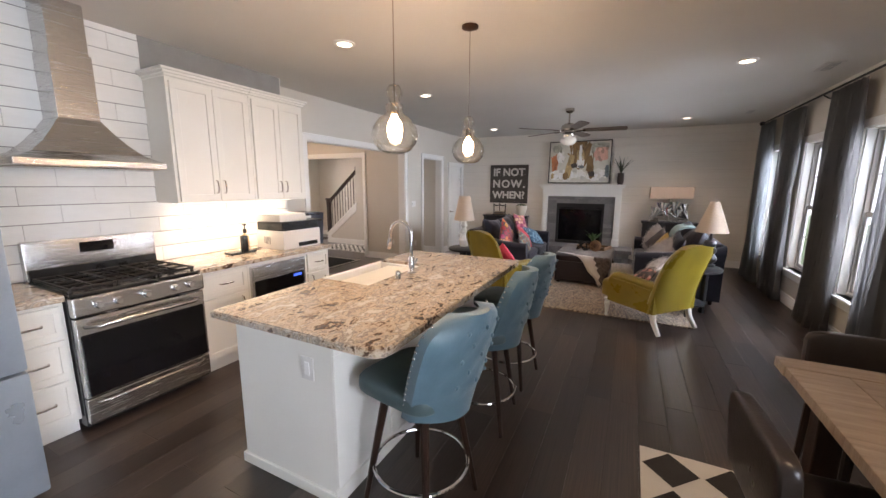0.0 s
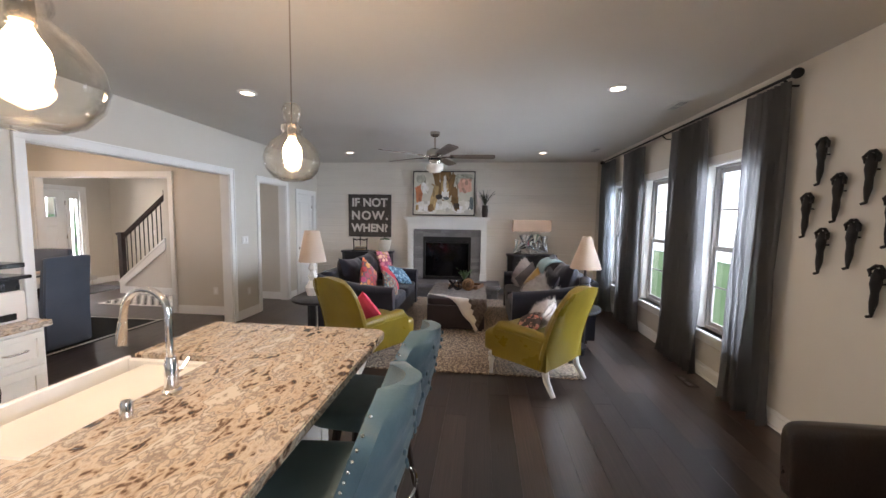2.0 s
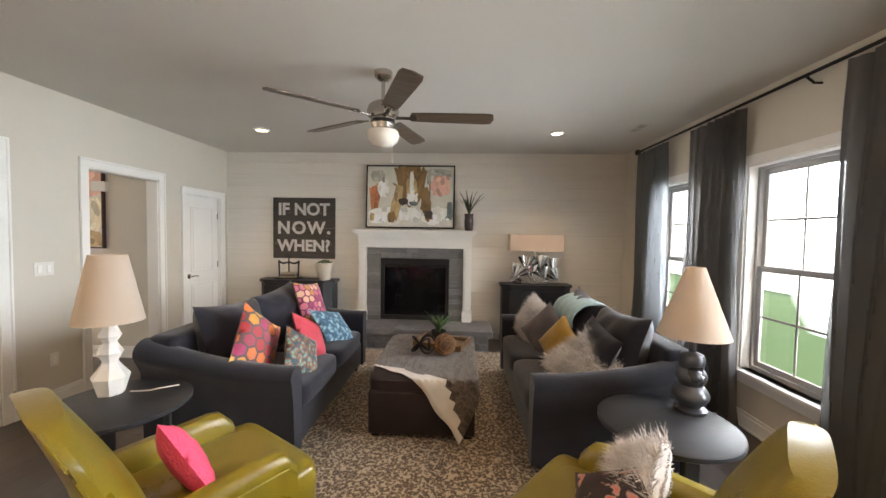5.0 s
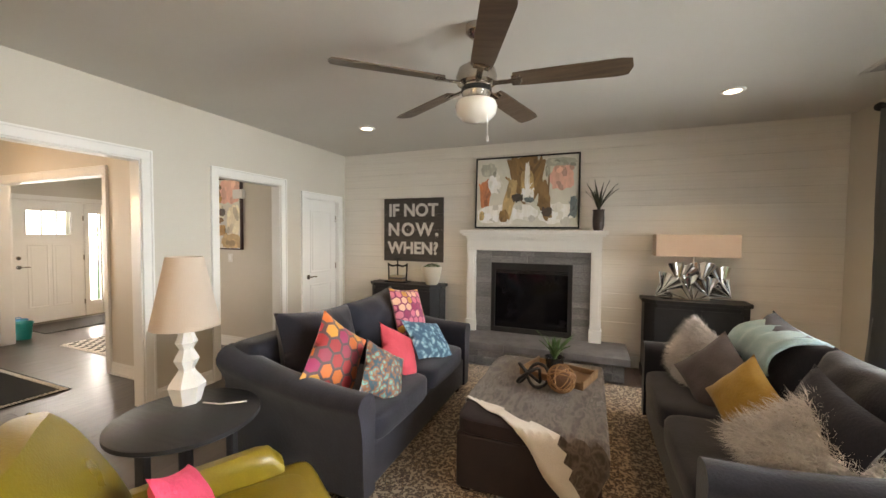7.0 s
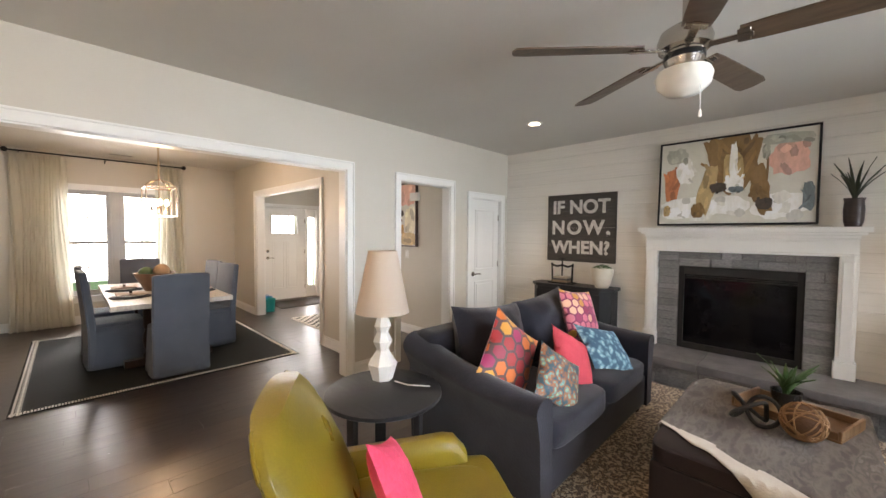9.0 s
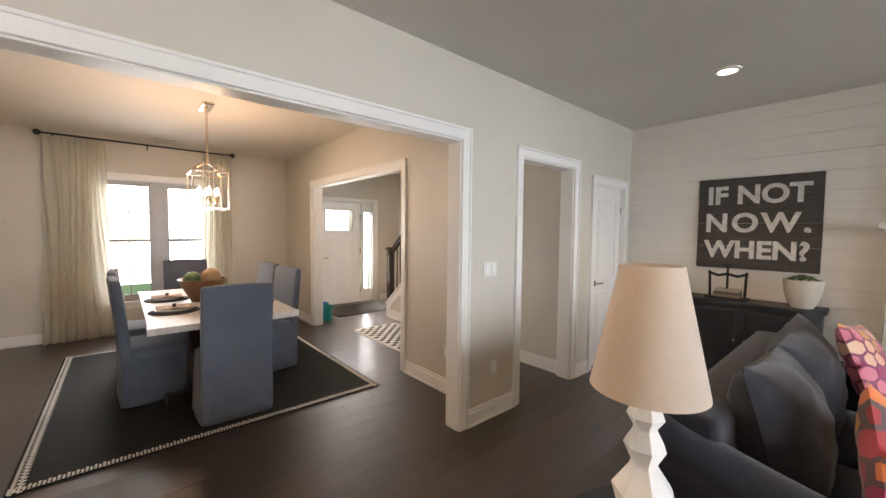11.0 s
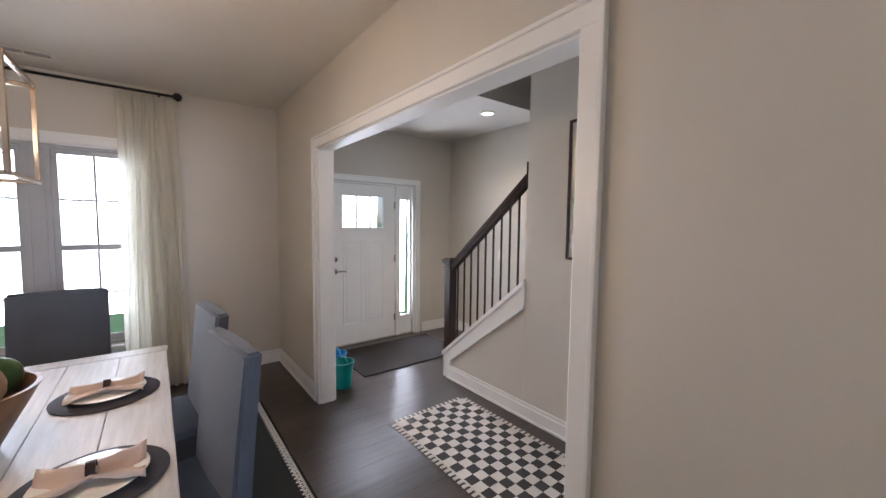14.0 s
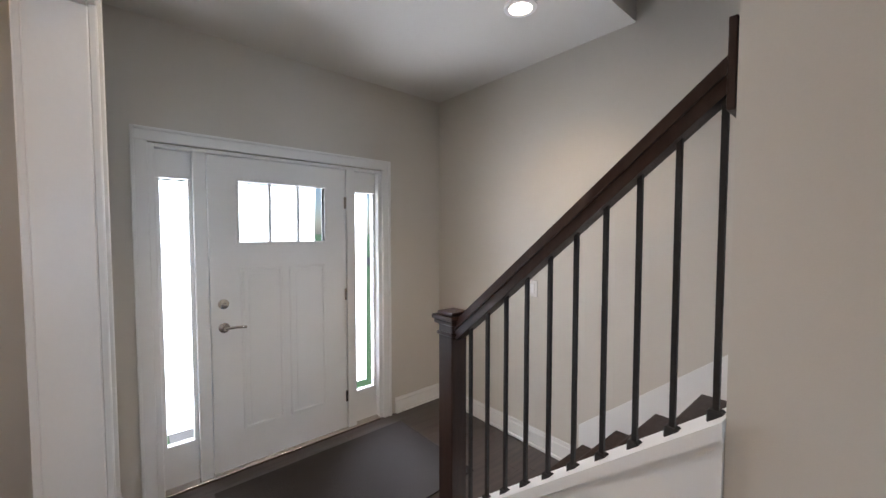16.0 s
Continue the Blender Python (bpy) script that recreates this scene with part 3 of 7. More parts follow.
def panel_door(name, label, m, w, h, panels, material=TRIM, lites=None, handle_left=True):
    """Door leaf in xz with raised panels; local x from 0 to w, front towards -y."""
    d = struct(new(name), label, "door")
    d.matrix_world = m
    bm = bmesh.new()
    if lites:
        x0, x1, z0, z1 = lites
        for lo, hi in (((0, 0, 0), (w, 0.042, z0)), ((0, 0, z1), (w, 0.042, h)), ((0, 0, z0), (x0, 0.042, z1)), ((x1, 0, z0), (w, 0.042, z1))):
            add_box(bm, lo, hi)
    else:
        add_box(bm, (0, 0, 0), (w, 0.042, h), 0.003, 1)
    mesh_ob("leaf", bm, material, d)
    bm = bmesh.new()
    for x0, x1, z0, z1 in panels:
        for lo, hi in (((x0, -0.008, z0), (x1, 0.002, z0 + 0.02)), ((x0, -0.008, z1 - 0.02), (x1, 0.002, z1)), ((x0, -0.008, z0), (x0 + 0.02, 0.002, z1)), ((x1 - 0.02, -0.008, z0), (x1, 0.002, z1))):
            add_box(bm, lo, hi, 0.004, 1)
        add_box(bm, (x0 + 0.045, -0.006, z0 + 0.045), (x1 - 0.045, 0.002, z1 - 0.045), 0.005, 2)
    mesh_ob("panel", bm, material, d)
    if lites:
        x0, x1, z0, z1 = lites
        n = 3
        bars = [((x0 - 0.02, -0.008, z0 - 0.02), (x1 + 0.02, 0.05, z0)), ((x0 - 0.02, -0.008, z1), (x1 + 0.02, 0.05, z1 + 0.02)), ((x0 - 0.02, -0.008, z0), (x0, 0.05, z1)), ((x1, -0.008, z0), (x1 + 0.02, 0.05, z1))]
        bars += [((x0 + (x1 - x0) * k / n - 0.009, -0.004, z0), (x0 + (x1 - x0) * k / n + 0.009, 0.046, z1)) for k in (1, 2)]
        boxes("glazing_bar", bars, material, d)
        g = boxes("pane", [((x0, 0.018, z0), (x1, 0.024, z1))], GLASS, d, bevel=0)
        g.visible_shadow = False
    hx, sg = (0.07, 1) if handle_left else (w - 0.07, -1)
    bm = bmesh.new()
    rot = pose(hx, 0, 0.93, 90)
    add_lathe(bm, [(0.032, 0.0), (0.032, 0.012), (0.012, 0.016), (0.012, 0.05)], 16, rot)
    add_tube(bm, [(hx, -0.045, 0.93), (hx + sg * 0.06, -0.05, 0.932), (hx + sg * 0.12, -0.045, 0.925)], 0.009, 8)
    if lites:
        add_lathe(bm, [(0.032, 0.0), (0.030, 0.014), (0.018, 0.022)], 16, pose(hx, 0, 1.08, 90))
    tagged(mesh_ob("handle", bm, NICKEL, d, smooth=True), "brushed nickel lever handle")
    ex = w if handle_left else 0
    boxes("hinge", [((ex - 0.012, -0.008, z - 0.045), (ex + 0.012, 0.01, z + 0.045)) for z in (0.25, h / 2 + 0.05, h - 0.25)], NICKEL, d)
    return d


# closet door in the west wall, front door with sidelights
panel_door("door_1", "white two-panel interior door, closed", pose(-3.43, 8.385, 0.008, 0, 0, 90), 0.66, 2.0, [(0.11, 0.55, 0.18, 0.82), (0.11, 0.55, 0.98, 1.86)])
panel_door("door_2", "white craftsman front door with three lites", pose(-8.37, 7.345, 0.02, 0, 0, 90), 0.905, 2.01, [(0.17, 0.43, 0.24, 1.30), (0.475, 0.735, 0.24, 1.30)], lites=(0.17, 0.735, 1.47, 1.86))
unit = struct(new("door_2_sidelights"), "white front door frame with two glazed sidelights", "door frame")
sp = [((-8.49, 7.052, 0), (-8.353, 7.09, 2.055)), ((-8.49, 7.27, 0), (-8.353, 7.338, 2.033)), ((-8.49, 8.255, 0), (-8.353, 8.325, 2.033)), ((-8.49, 8.53, 0), (-8.353, 8.568, 2.055)), ((-8.49, 7.09, 2.033), (-8.353, 8.53, 2.055))]
for a, b in ((7.09, 7.27), (8.325, 8.53)):
    sp += [((-8.45, a, 0.0), (-8.40, b, 0.27)), ((-8.45, a, 1.87), (-8.40, b, 2.033)), ((-8.45, a, 0.27), (-8.40, a + 0.022, 1.87)), ((-8.45, b - 0.022, 0.27), (-8.40, b, 1.87))]
boxes("frame", sp, TRIM, unit)
g = boxes("pane", [((-8.43, 7.11, 0.27), (-8.424, 7.25, 1.87)), ((-8.43, 8.345, 0.27), (-8.424, 8.51, 1.87))], GLASS, unit, bevel=0)
g.visible_shadow = False
boxes("threshold", [((-8.49, 7.09, 0.0), (-8.33, 8.53, 0.018))], NICKEL, unit)
casing("trim_front_door", 1, -8.35, 1, 7.06, 8.56, 2.06, w=0.075)


def downlight(x, y):
    d = thing("recessed_light", "round white recessed ceiling light, lit", "ceiling light", pose(x, y, 2.74), "recessed ceiling lights")
    lathe("trim_ring", [(0.062, -0.012), (0.086, -0.008), (0.088, 0.0), (0.06, 0.0), (0.062, -0.012)], TRIM, d)
    lathe("lens", [(0.0, -0.004), (0.061, -0.004), (0.061, -0.001), (0.0, -0.001)], glow("lamp_lens", (1.0, 0.86, 0.68), 9), d)
    return d


for lx, ly in DOWNLIGHTS:
    downlight(lx, ly)


def vent(m, w, h, label, fm=CEIL):
    v = thing("air_vent", label, "vent", m, "air vents")
    sp = [((-w / 2, -h / 2, -0.006), (w / 2, -h / 2 + 0.02, 0)), ((-w / 2, h / 2 - 0.02, -0.006), (w / 2, h / 2, 0)), ((-w / 2, -h / 2, -0.006), (-w / 2 + 0.02, h / 2, 0)), ((w / 2 - 0.02, -h / 2, -0.006), (w / 2, h / 2, 0)), ((-0.006, -h / 2, -0.006), (0.006, h / 2, 0))]
    boxes("frame", sp, fm, v, bevel=0.001)
    boxes("louvre", [((-w / 2 + 0.02, -h / 2 + 0.025 + k * 0.02, -0.004), (w / 2 - 0.02, -h / 2 + 0.033 + k * 0.02, -0.001)) for k in range(int((h - 0.05) / 0.02))], mat("vent_grey", (0.30, 0.29, 0.28), rough=0.5), v, bevel=0)


vent(pose(2.13, 5.44, 2.74, 0, 0, 90), 0.32, 0.14, "white ceiling air register")
vent(pose(2.05, 7.92, 2.74, 0, 0, 90), 0.32, 0.14, "white ceiling air register")
vent(pose(-8.0, 5.0, 2.74, 0, 0, 90), 0.32, 0.14, "white ceiling air register")
vent(pose(2.25, 5.15, 0.009, 180, 0, 90), 0.26, 0.10, "dark grey floor air register by the wall", mat("register_bronze", (0.10, 0.09, 0.085), rough=0.4, metal=0.5))


def plate(name, label, m, n=1, outlet=False):
    p = thing(name, label, "switch" if not outlet else "outlet", m)
    box("cover", (-0.036 * n - 0.004, -0.006, -0.058), (0.036 * n + 0.004, 0, 0.058), PLASTER, p, bevel=0.003)
    for k in range(n):
        box("rocker", (-0.036 * n + 0.02 + 0.072 * k, -0.010, -0.033), (-0.036 * n + 0.052 + 0.072 * k, -0.005, 0.033), TRIM, p, bevel=0.002)


plate("light_switch", "white double rocker switch plate", pose(-3.40, 6.72, 1.2, 0, 0, 90), 2)
plate("light_switch", "white rocker switch plate", pose(-4.35, 8.0, 1.2), 1)
plate("light_switch", "white double switch plate", pose(2.5, 3.58, 1.2, 0, 0, -90), 2)
plate("wall_outlet", "white wall outlet plate", pose(-3.95, 6.77, 0.38), 1, True)
plate("wall_outlet", "white wall outlet plate", pose(-3.40, 6.78, 0.4, 0, 0, 90), 1, True)
plate("wall_outlet", "white outlet on the island end panel", pose(-0.83, 1.476, 0.70), 1, True)
plate("light_switch", "white switch plate on stair wall", pose(-7.3, 9.18, 1.15), 1)
th = thing("door_chime", "small white box high on the hall wall", "chime", pose(-4.15, 8.0, 2.05))
box("cover", (-0.09, -0.05, -0.06), (0.09, 0, 0.06), PLASTER, th, bevel=0.01)


# ---- kitchen ----
def shaker(spans, depth_x, parent, material=CABW):
    """Shaker fronts facing +x; spans of (y0, y1, z0, z1)."""
    for y0, y1, z0, z1 in spans:
        bm = bmesh.new()
        r = 0.055 if (z1 - z0) > 0.25 else 0.035
        for lo, hi in (((depth_x, y0, z0), (depth_x + 0.02, y1, z0 + r)), ((depth_x, y0, z1 - r), (depth_x + 0.02, y1, z1)), ((depth_x, y0, z0 + r), (depth_x + 0.02, y0 + r, z1 - r)), ((depth_x, y1 - r, z0 + r), (depth_x + 0.02, y1, z1 - r))):
            add_box(bm, lo, hi, 0.002, 1)
        add_box(bm, (depth_x, y0 + r, z0 + r), (depth_x + 0.010, y1 - r, z1 - r))
        mesh_ob("door", bm, material, parent)


def pulls(places, parent, vertical):
    """Bow handles on faces towards +x."""
    for x, y, z in places:
        d = Vector((0, 0, 0.055)) if vertical else Vector((0, 0.055, 0))
        c = Vector((x, y, z))
        tube("handle", [c - d, c - d * 0.9 + Vector((0.022, 0, 0)), c + Vector((0.03, 0, 0)), c + d * 0.9 + Vector((0.022, 0, 0)), c + d], 0.006, NICKEL, parent)


for y0, y1 in ((2.03, 2.74), (2.74, 3.38)):
    c = thing("wall_cabinet", "off-white shaker wall cabinet with two doors", "cabinet", pose(0, 0, 0), "kitchen wall cabinets")
    box("body", (-3.117, y0, 1.415), (-2.80, y1 - 0.002, 2.40), CABW, c, bevel=0.002)
    ym = (y0 + y1) / 2
    shaker([(y0 + 0.02, ym - 0.002, 1.43, 2.37), (ym + 0.002, y1 - 0.02, 1.43, 2.37)], -2.799, c)
    pulls([(-2.779, ym - 0.035, 1.55), (-2.779, ym + 0.035, 1.55)], c, True)
    bm = bmesh.new()
    for k, o in enumerate((0.012, 0.028, 0.045)):
        add_box(bm, (-3.117, y0 - (o if y0 < 2.1 else 0), 2.40 + 0.02 * k), (-2.79 + o, y1 - 0.002 + (o if y1 > 3.3 else 0), 2.42 + 0.02 * k), 0.003, 1)
    mesh_ob("cornice", bm, CABW, c)
cab = thing("base_cabinet", "white shaker base cabinet with drawers", "cabinet", pose(0, 0, 0), "kitchen base cabinets")
box("body", (-3.117, 1.945, 0.1), (-2.51, 2.38, 0.875), CABW, cab, bevel=0.002)
box("plinth", (-3.117, 1.945, 0), (-2.57, 2.38, 0.1), CABW, cab, bevel=0)
shaker([(1.97, 2.36, 0.66, 0.85), (1.97, 2.36, 0.13, 0.64)], -2.509, cab)
pulls([(-2.489, 2.165, 0.755)], cab, False), pulls([(-2.489, 2.30, 0.55)], cab, True)
cab = thing("base_cabinet", "white base cabinet holding a drawer microwave", "cabinet", pose(0, 0, 0), "kitchen base cabinets")
box("body", (-3.117, 2.382, 0.1), (-2.51, 3.04, 0.875), CABW, cab, bevel=0.002)
box("plinth", (-3.117, 2.382, 0), (-2.57, 3.04, 0.1), CABW, cab, bevel=0)
cab = thing("base_cabinet", "white shaker base cabinet with drawer and door", "cabinet", pose(0, 0, 0), "kitchen base cabinets")
box("body", (-3.117, 3.042, 0.1), (-2.51, 3.38, 0.875), CABW, cab, bevel=0.002)
box("plinth", (-3.117, 3.042, 0), (-2.57, 3.38, 0.1), CABW, cab, bevel=0)
shaker([(3.06, 3.36, 0.66, 0.85), (3.06, 3.36, 0.13, 0.64)], -2.509, cab)
pulls([(-2.489, 3.21, 0.755)], cab, False), pulls([(-2.489, 3.11, 0.56)], cab, True)
cab = thing("base_cabinet", "white three-drawer base cabinet", "cabinet", pose(0, 0, 0), "kitchen base cabinets")
box("body", (-3.117, 0.88, 0.1), (-2.51, 1.165, 0.875), CABW, cab, bevel=0.002)
box("plinth", (-3.117, 0.88, 0), (-2.57, 1.165, 0.1), CABW, cab, bevel=0)
shaker([(0.90, 1.145, 0.66, 0.85), (0.90, 1.145, 0.40, 0.64), (0.90, 1.145, 0.13, 0.38)], -2.509, cab)
pulls([(-2.489, 1.0, z) for z in (0.755, 0.52, 0.26)], cab, False)
mw = thing("drawer_microwave", "stainless drawer microwave with black glass", "microwave", pose(0, 0, 0))
box("body", (-2.56, 2.40, 0.42), (-2.485, 3.02, 0.84), STEEL, mw, bevel=0.004)
box("glass_front", (-2.49, 2.43, 0.47), (-2.478, 2.99, 0.70), DARKGLASS, mw, bevel=0.003)
box("control_strip", (-2.49, 2.42, 0.735), (-2.474, 3.0, 0.825), STEEL, mw, bevel=0.006)
box("display", (-2.48, 2.86, 0.66), (-2.4765, 2.96, 0.685), glow("blue_display", (0.05, 0.15, 0.9), 1.2), mw, bevel=0)
for y0, y1 in ((0.875, 1.168), (1.942, 3.40)):
    t = thing("countertop", "beige and brown speckled granite countertop", "countertop", pose(0, 0, 0), "kitchen countertops")
    box("slab", (-3.105, y0, 0.875), (-2.47, y1, 0.915), GRANITE, t, bevel=0.006)

rg = thing("gas_range", "stainless steel gas range with black oven glass", "range", pose(0, 0, 0))
Y0, Y1 = 1.172, 1.938
box("body", (-3.10, Y0, 0.04), (-2.47, Y1, 0.90), BLACK, rg, bevel=0.004)
box("kick_drawer", (-2.47, Y0 + 0.004, 0.07), (-2.425, Y1 - 0.004, 0.235), STEEL, rg, bevel=0.006)
box("oven_door", (-2.47, Y0 + 0.004, 0.245), (-2.42, Y1 - 0.004, 0.76), STEEL, rg, bevel=0.006)
box("oven_glass", (-2.425, Y0 + 0.02, 0.255), (-2.412, Y1 - 0.02, 0.655), DARKGLASS, rg, bevel=0.004)
box("control_panel", (-2.47, Y0, 0.775), (-2.405, Y1, 0.895), STEEL, rg, bevel=0.01)
for hz, dx in ((0.705, 0.055), (0.205, 0.035)):
    tube("handle", [(-2.42, Y0 + 0.05, hz), (-2.42 + dx, Y0 + 0.10, hz + 0.004), (-2.42 + dx * 1.15, (Y0 + Y1) / 2, hz + 0.008), (-2.42 + dx, Y1 - 0.10, hz + 0.004), (-2.42, Y1 - 0.05, hz)], 0.013, STEEL, rg, 10)
for k in (0.12, 0.22, 0.38, 0.56, 0.66):
    lathe("knob", [(0.024, 0), (0.024, 0.008), (0.019, 0.012), (0.017, 0.035), (0.0, 0.036)], CHROME, rg, 16, pose(-2.405, Y0 + k, 0.835, 0, 90))
box("cooktop", (-3.06, Y0 + 0.002, 0.90), (-2.43, Y1 - 0.002, 0.918), BLACK, rg, bevel=0.006)
bm = bmesh.new()
for k in range(3):
    a = Y0 + 0.02 + k * 0.245
    for q in (0.0, 0.115, 0.23):
        add_box(bm, (-3.0, a + q - 0.006, 0.935), (-2.47, a + q + 0.006, 0.95), 0.003, 1)
    for xx in (-3.0, -2.87, -2.735, -2.60, -2.48):
        add_box(bm, (xx - 0.006, a, 0.933), (xx + 0.006, a + 0.23, 0.948), 0.003, 1)
    for xx in (-2.99, -2.49):
        for q in (0.005, 0.225):
            add_box(bm, (xx - 0.008, a + q - 0.008, 0.916), (xx + 0.008, a + q + 0.008, 0.936))
mesh_ob("grate", bm, IRON, rg)
for xx in (-2.87, -2.60):
    for yy in (1.30, 1.555, 1.81):
        lathe("burner", [(0.05, 0.917), (0.05, 0.924), (0.035, 0.928), (0.035, 0.933), (0.0, 0.933)], IRON, rg, 16, pose(xx, yy, 0))
box("backguard", (-3.10, Y0, 0.90), (-3.035, Y1, 1.185), STEEL, rg, bevel=0.012)
box("vent_strip", (-3.035, Y0 + 0.01, 0.92), (-3.015, Y1 - 0.01, 1.0), BLACK, rg, bevel=0.004)
box("display", (-3.036, 1.46, 1.08), (-3.030, 1.66, 1.155), DARKGLASS, rg, bevel=0.001)

hd = thing("range_hood", "stainless chimney range hood on tiled wall", "range hood", pose(0, 0, 0))
bm = bmesh.new()
lo = [bm.verts.new(v) for v in ((-3.10, 1.10, 1.72), (-2.62, 1.10, 1.72), (-2.62, 1.88, 1.72), (-3.10, 1.88, 1.72))]
mid = []
for f in (0.25, 0.5, 0.75, 1.0):
    e = f ** 0.75
    mid.append([bm.verts.new((x0 + (x1 - x0) * e, y0 + (y1 - y0) * e, 1.72 + 0.28 * f ** 1.25)) for (x0, y0), (x1, y1) in (((-3.10, 1.10), (-3.10, 1.40)), ((-2.62, 1.10), (-2.86, 1.40)), ((-2.62, 1.88), (-2.86, 1.62)), ((-3.10, 1.88), (-3.10, 1.62)))])
prev = lo
for ring in mid:
    for k in range(4):
        bm.faces.new((prev[k], prev[(k + 1) % 4], ring[(k + 1) % 4], ring[k]))
    prev = ring
bm.faces.new(prev), bm.faces.new(lo)
mesh_ob("canopy", bm, STEEL, hd)
box("rim", (-3.10, 1.095, 1.68), (-2.615, 1.885, 1.722), STEEL, hd, bevel=0.004)
box("lower_chimney", (-3.10, 1.40, 1.99), (-2.86, 1.62, 2.42), STEEL, hd, bevel=0.004)
box("upper_chimney", (-3.10, 1.41, 2.415), (-2.87, 1.61, 2.737), STEEL, hd, bevel=0.003)
boxes("filter", [((-3.05, 1.15 + 0.36 * k, 1.672), (-2.67, 1.49 + 0.36 * k, 1.682)) for k in range(2)], NICKEL, hd)

fr = thing("refrigerator", "stainless steel refrigerator beside the counter", "refrigerator", pose(0, 0, 0))
# stainless steel tinted blue: the daylight it reflects is put into the colour
FRS = mat("blue_reflecting_steel", (0.42, 0.47, 0.52), (0.36, 0.41, 0.46), rough=0.3, metal=0.6)
box("body", (-3.10, -0.05, 0.03), (-2.08, 0.86, 1.78), FRS, fr, bevel=0.01)
for y0, y1 in ((-0.045, 0.402), (0.408, 0.855)):
    box("door", (-2.077, y0, 0.70), (-1.98, y1, 1.77), FRS, fr, bevel=0.015)
box("freezer_drawer", (-2.077, -0.045, 0.06), (-1.98, 0.855, 0.69), FRS, fr, bevel=0.015)
for y in (0.35, 0.46):
    tube("handle", [(-1.98, y, 0.85), (-1.92, y, 0.90), (-1.92, y, 1.55), (-1.98, y, 1.60)], 0.013, CHROME, fr)

pr = thing("printer", "white and black multifunction printer on counter", "printer", pose(-2.80, 3.09, 0.915))
box("body", (-0.18, -0.24, 0.0), (0.22, 0.26, 0.19), PLASTER, pr, bevel=0.012)
box("paper_gap", (-0.17, -0.23, 0.19), (0.20, 0.25, 0.275), BLACK, pr, bevel=0.006)
box("output_shelf", (0.02, -0.18, 0.262), (0.25, 0.28, 0.285), BLACK, pr, bevel=0.006)
box("scanner", (-0.18, -0.25, 0.285), (0.20, 0.10, 0.36), PLASTER, pr, bevel=0.012)
box("control_panel", (-0.05, 0.08, 0.33), (0.22, 0.27, 0.36), BLACK, pr, bevel=0.006)
boxes("paper_tray", [((0.215, -0.05, 0.02), (0.235, 0.20, 0.06))], BLACK, pr)
boxes("grille", [((-0.06 + 0.02 * k, -0.243, 0.05), (-0.05 + 0.02 * k, -0.239, 0.13)) for k in range(5)], GROUT, pr)
ph = thing("desk_phone", "black cordless phone on its charging dock", "phone", pose(-2.82, 2.55, 0.915))
box("dock", (-0.06, -0.13, 0), (0.06, 0.13, 0.025), BLACK, ph, bevel=0.01)
box("handset", (-0.03, 0.02, 0.02), (0.02, 0.075, 0.17), BLACK, ph, bevel=0.012)
tube("cord", [(-0.05, 0.1, 0.01), (-0.08, 0.2, 0.008), (-0.10, 0.30, 0.008)], 0.004, BLACK, ph)
bt = thing("soap_bottle", "clear bottle with black pump on the counter", "bottle", pose(-2.98, 2.72, 0.915))
lathe("bottle", [(0.0, 0), (0.035, 0), (0.035, 0.13), (0.012, 0.16), (0.012, 0.18)], mat("amber_plastic", (0.55, 0.40, 0.22), rough=0.2), bt)
lathe("pump", [(0.018, 0.17), (0.018, 0.21), (0.006, 0.215), (0.006, 0.25), (0.02, 0.25), (0.02, 0.262), (0, 0.262)], BLACK, bt)
st = thing("under_cabinet_light", "slim lit strip under the wall cabinets", "light", pose(0, 0, 0))
box("strip", (-3.02, 2.1, 1.407), (-2.94, 3.3, 1.4145), glow("strip_lens", (1.0, 0.85, 0.62), 6), st, bevel=0)

# ---- island ----
isl = thing("kitchen_island", "white kitchen island with panelled sides", "island", pose(0, 0, 0))
box("body", (-1.36, 1.48, 0.0), (-0.68, 3.40, 0.875), CABW, isl, bevel=0.003)
bm = bmesh.new()
for lo, hi in (((-1.375, 1.465, 0), (-0.665, 1.482, 0.06)), ((-1.375, 1.468, 0.0), (-1.358, 3.41, 0.06)), ((-0.682, 1.468, 0), (-0.665, 3.41, 0.09))):
    add_box(bm, lo, hi, 0.004, 1)
for k in range(5):
    y = 1.48 + 0.46 * k
    add_box(bm, (-0.682, y, 0.09), (-0.668, y + 0.08, 0.79), 0.003, 1)
add_box(bm, (-0.682, 1.48, 0.79), (-0.668, 3.40, 0.875), 0.003, 1)
mesh_ob("trim", bm, CABW, isl)
top = thing("island_top", "speckled beige granite island top with rounded corner", "countertop", pose(0, 0, 0))
bm = bmesh.new()


def slab_outline(x0, y0, x1, y1, r, n=6):
    pts = []
    for cx, cy, a in ((x1 - r, y1 - r, 0), (x0 + r, y1 - r, 90), (x0 + r, y0 + r, 180), (x1 - r, y0 + r, 270)):
        pts += [(cx + r * math.cos(radians(a + 90 * k / n)), cy + r * math.sin(radians(a + 90 * k / n))) for k in range(n + 1)]
    return pts


# two end slabs and a strip beside the sink, cut round the basin
def add_slab(bm, pts, z0, z1):
    lo = [bm.verts.new((x, y, z0)) for x, y in pts]
    f = bm.faces.new(lo)
    r = bmesh.ops.extrude_face_region(bm, geom=[f])
    vs = [v for v in r["geom"] if isinstance(v, bmesh.types.BMVert)]
    bmesh.ops.translate(bm, verts=vs, vec=(0, 0, z1 - z0))


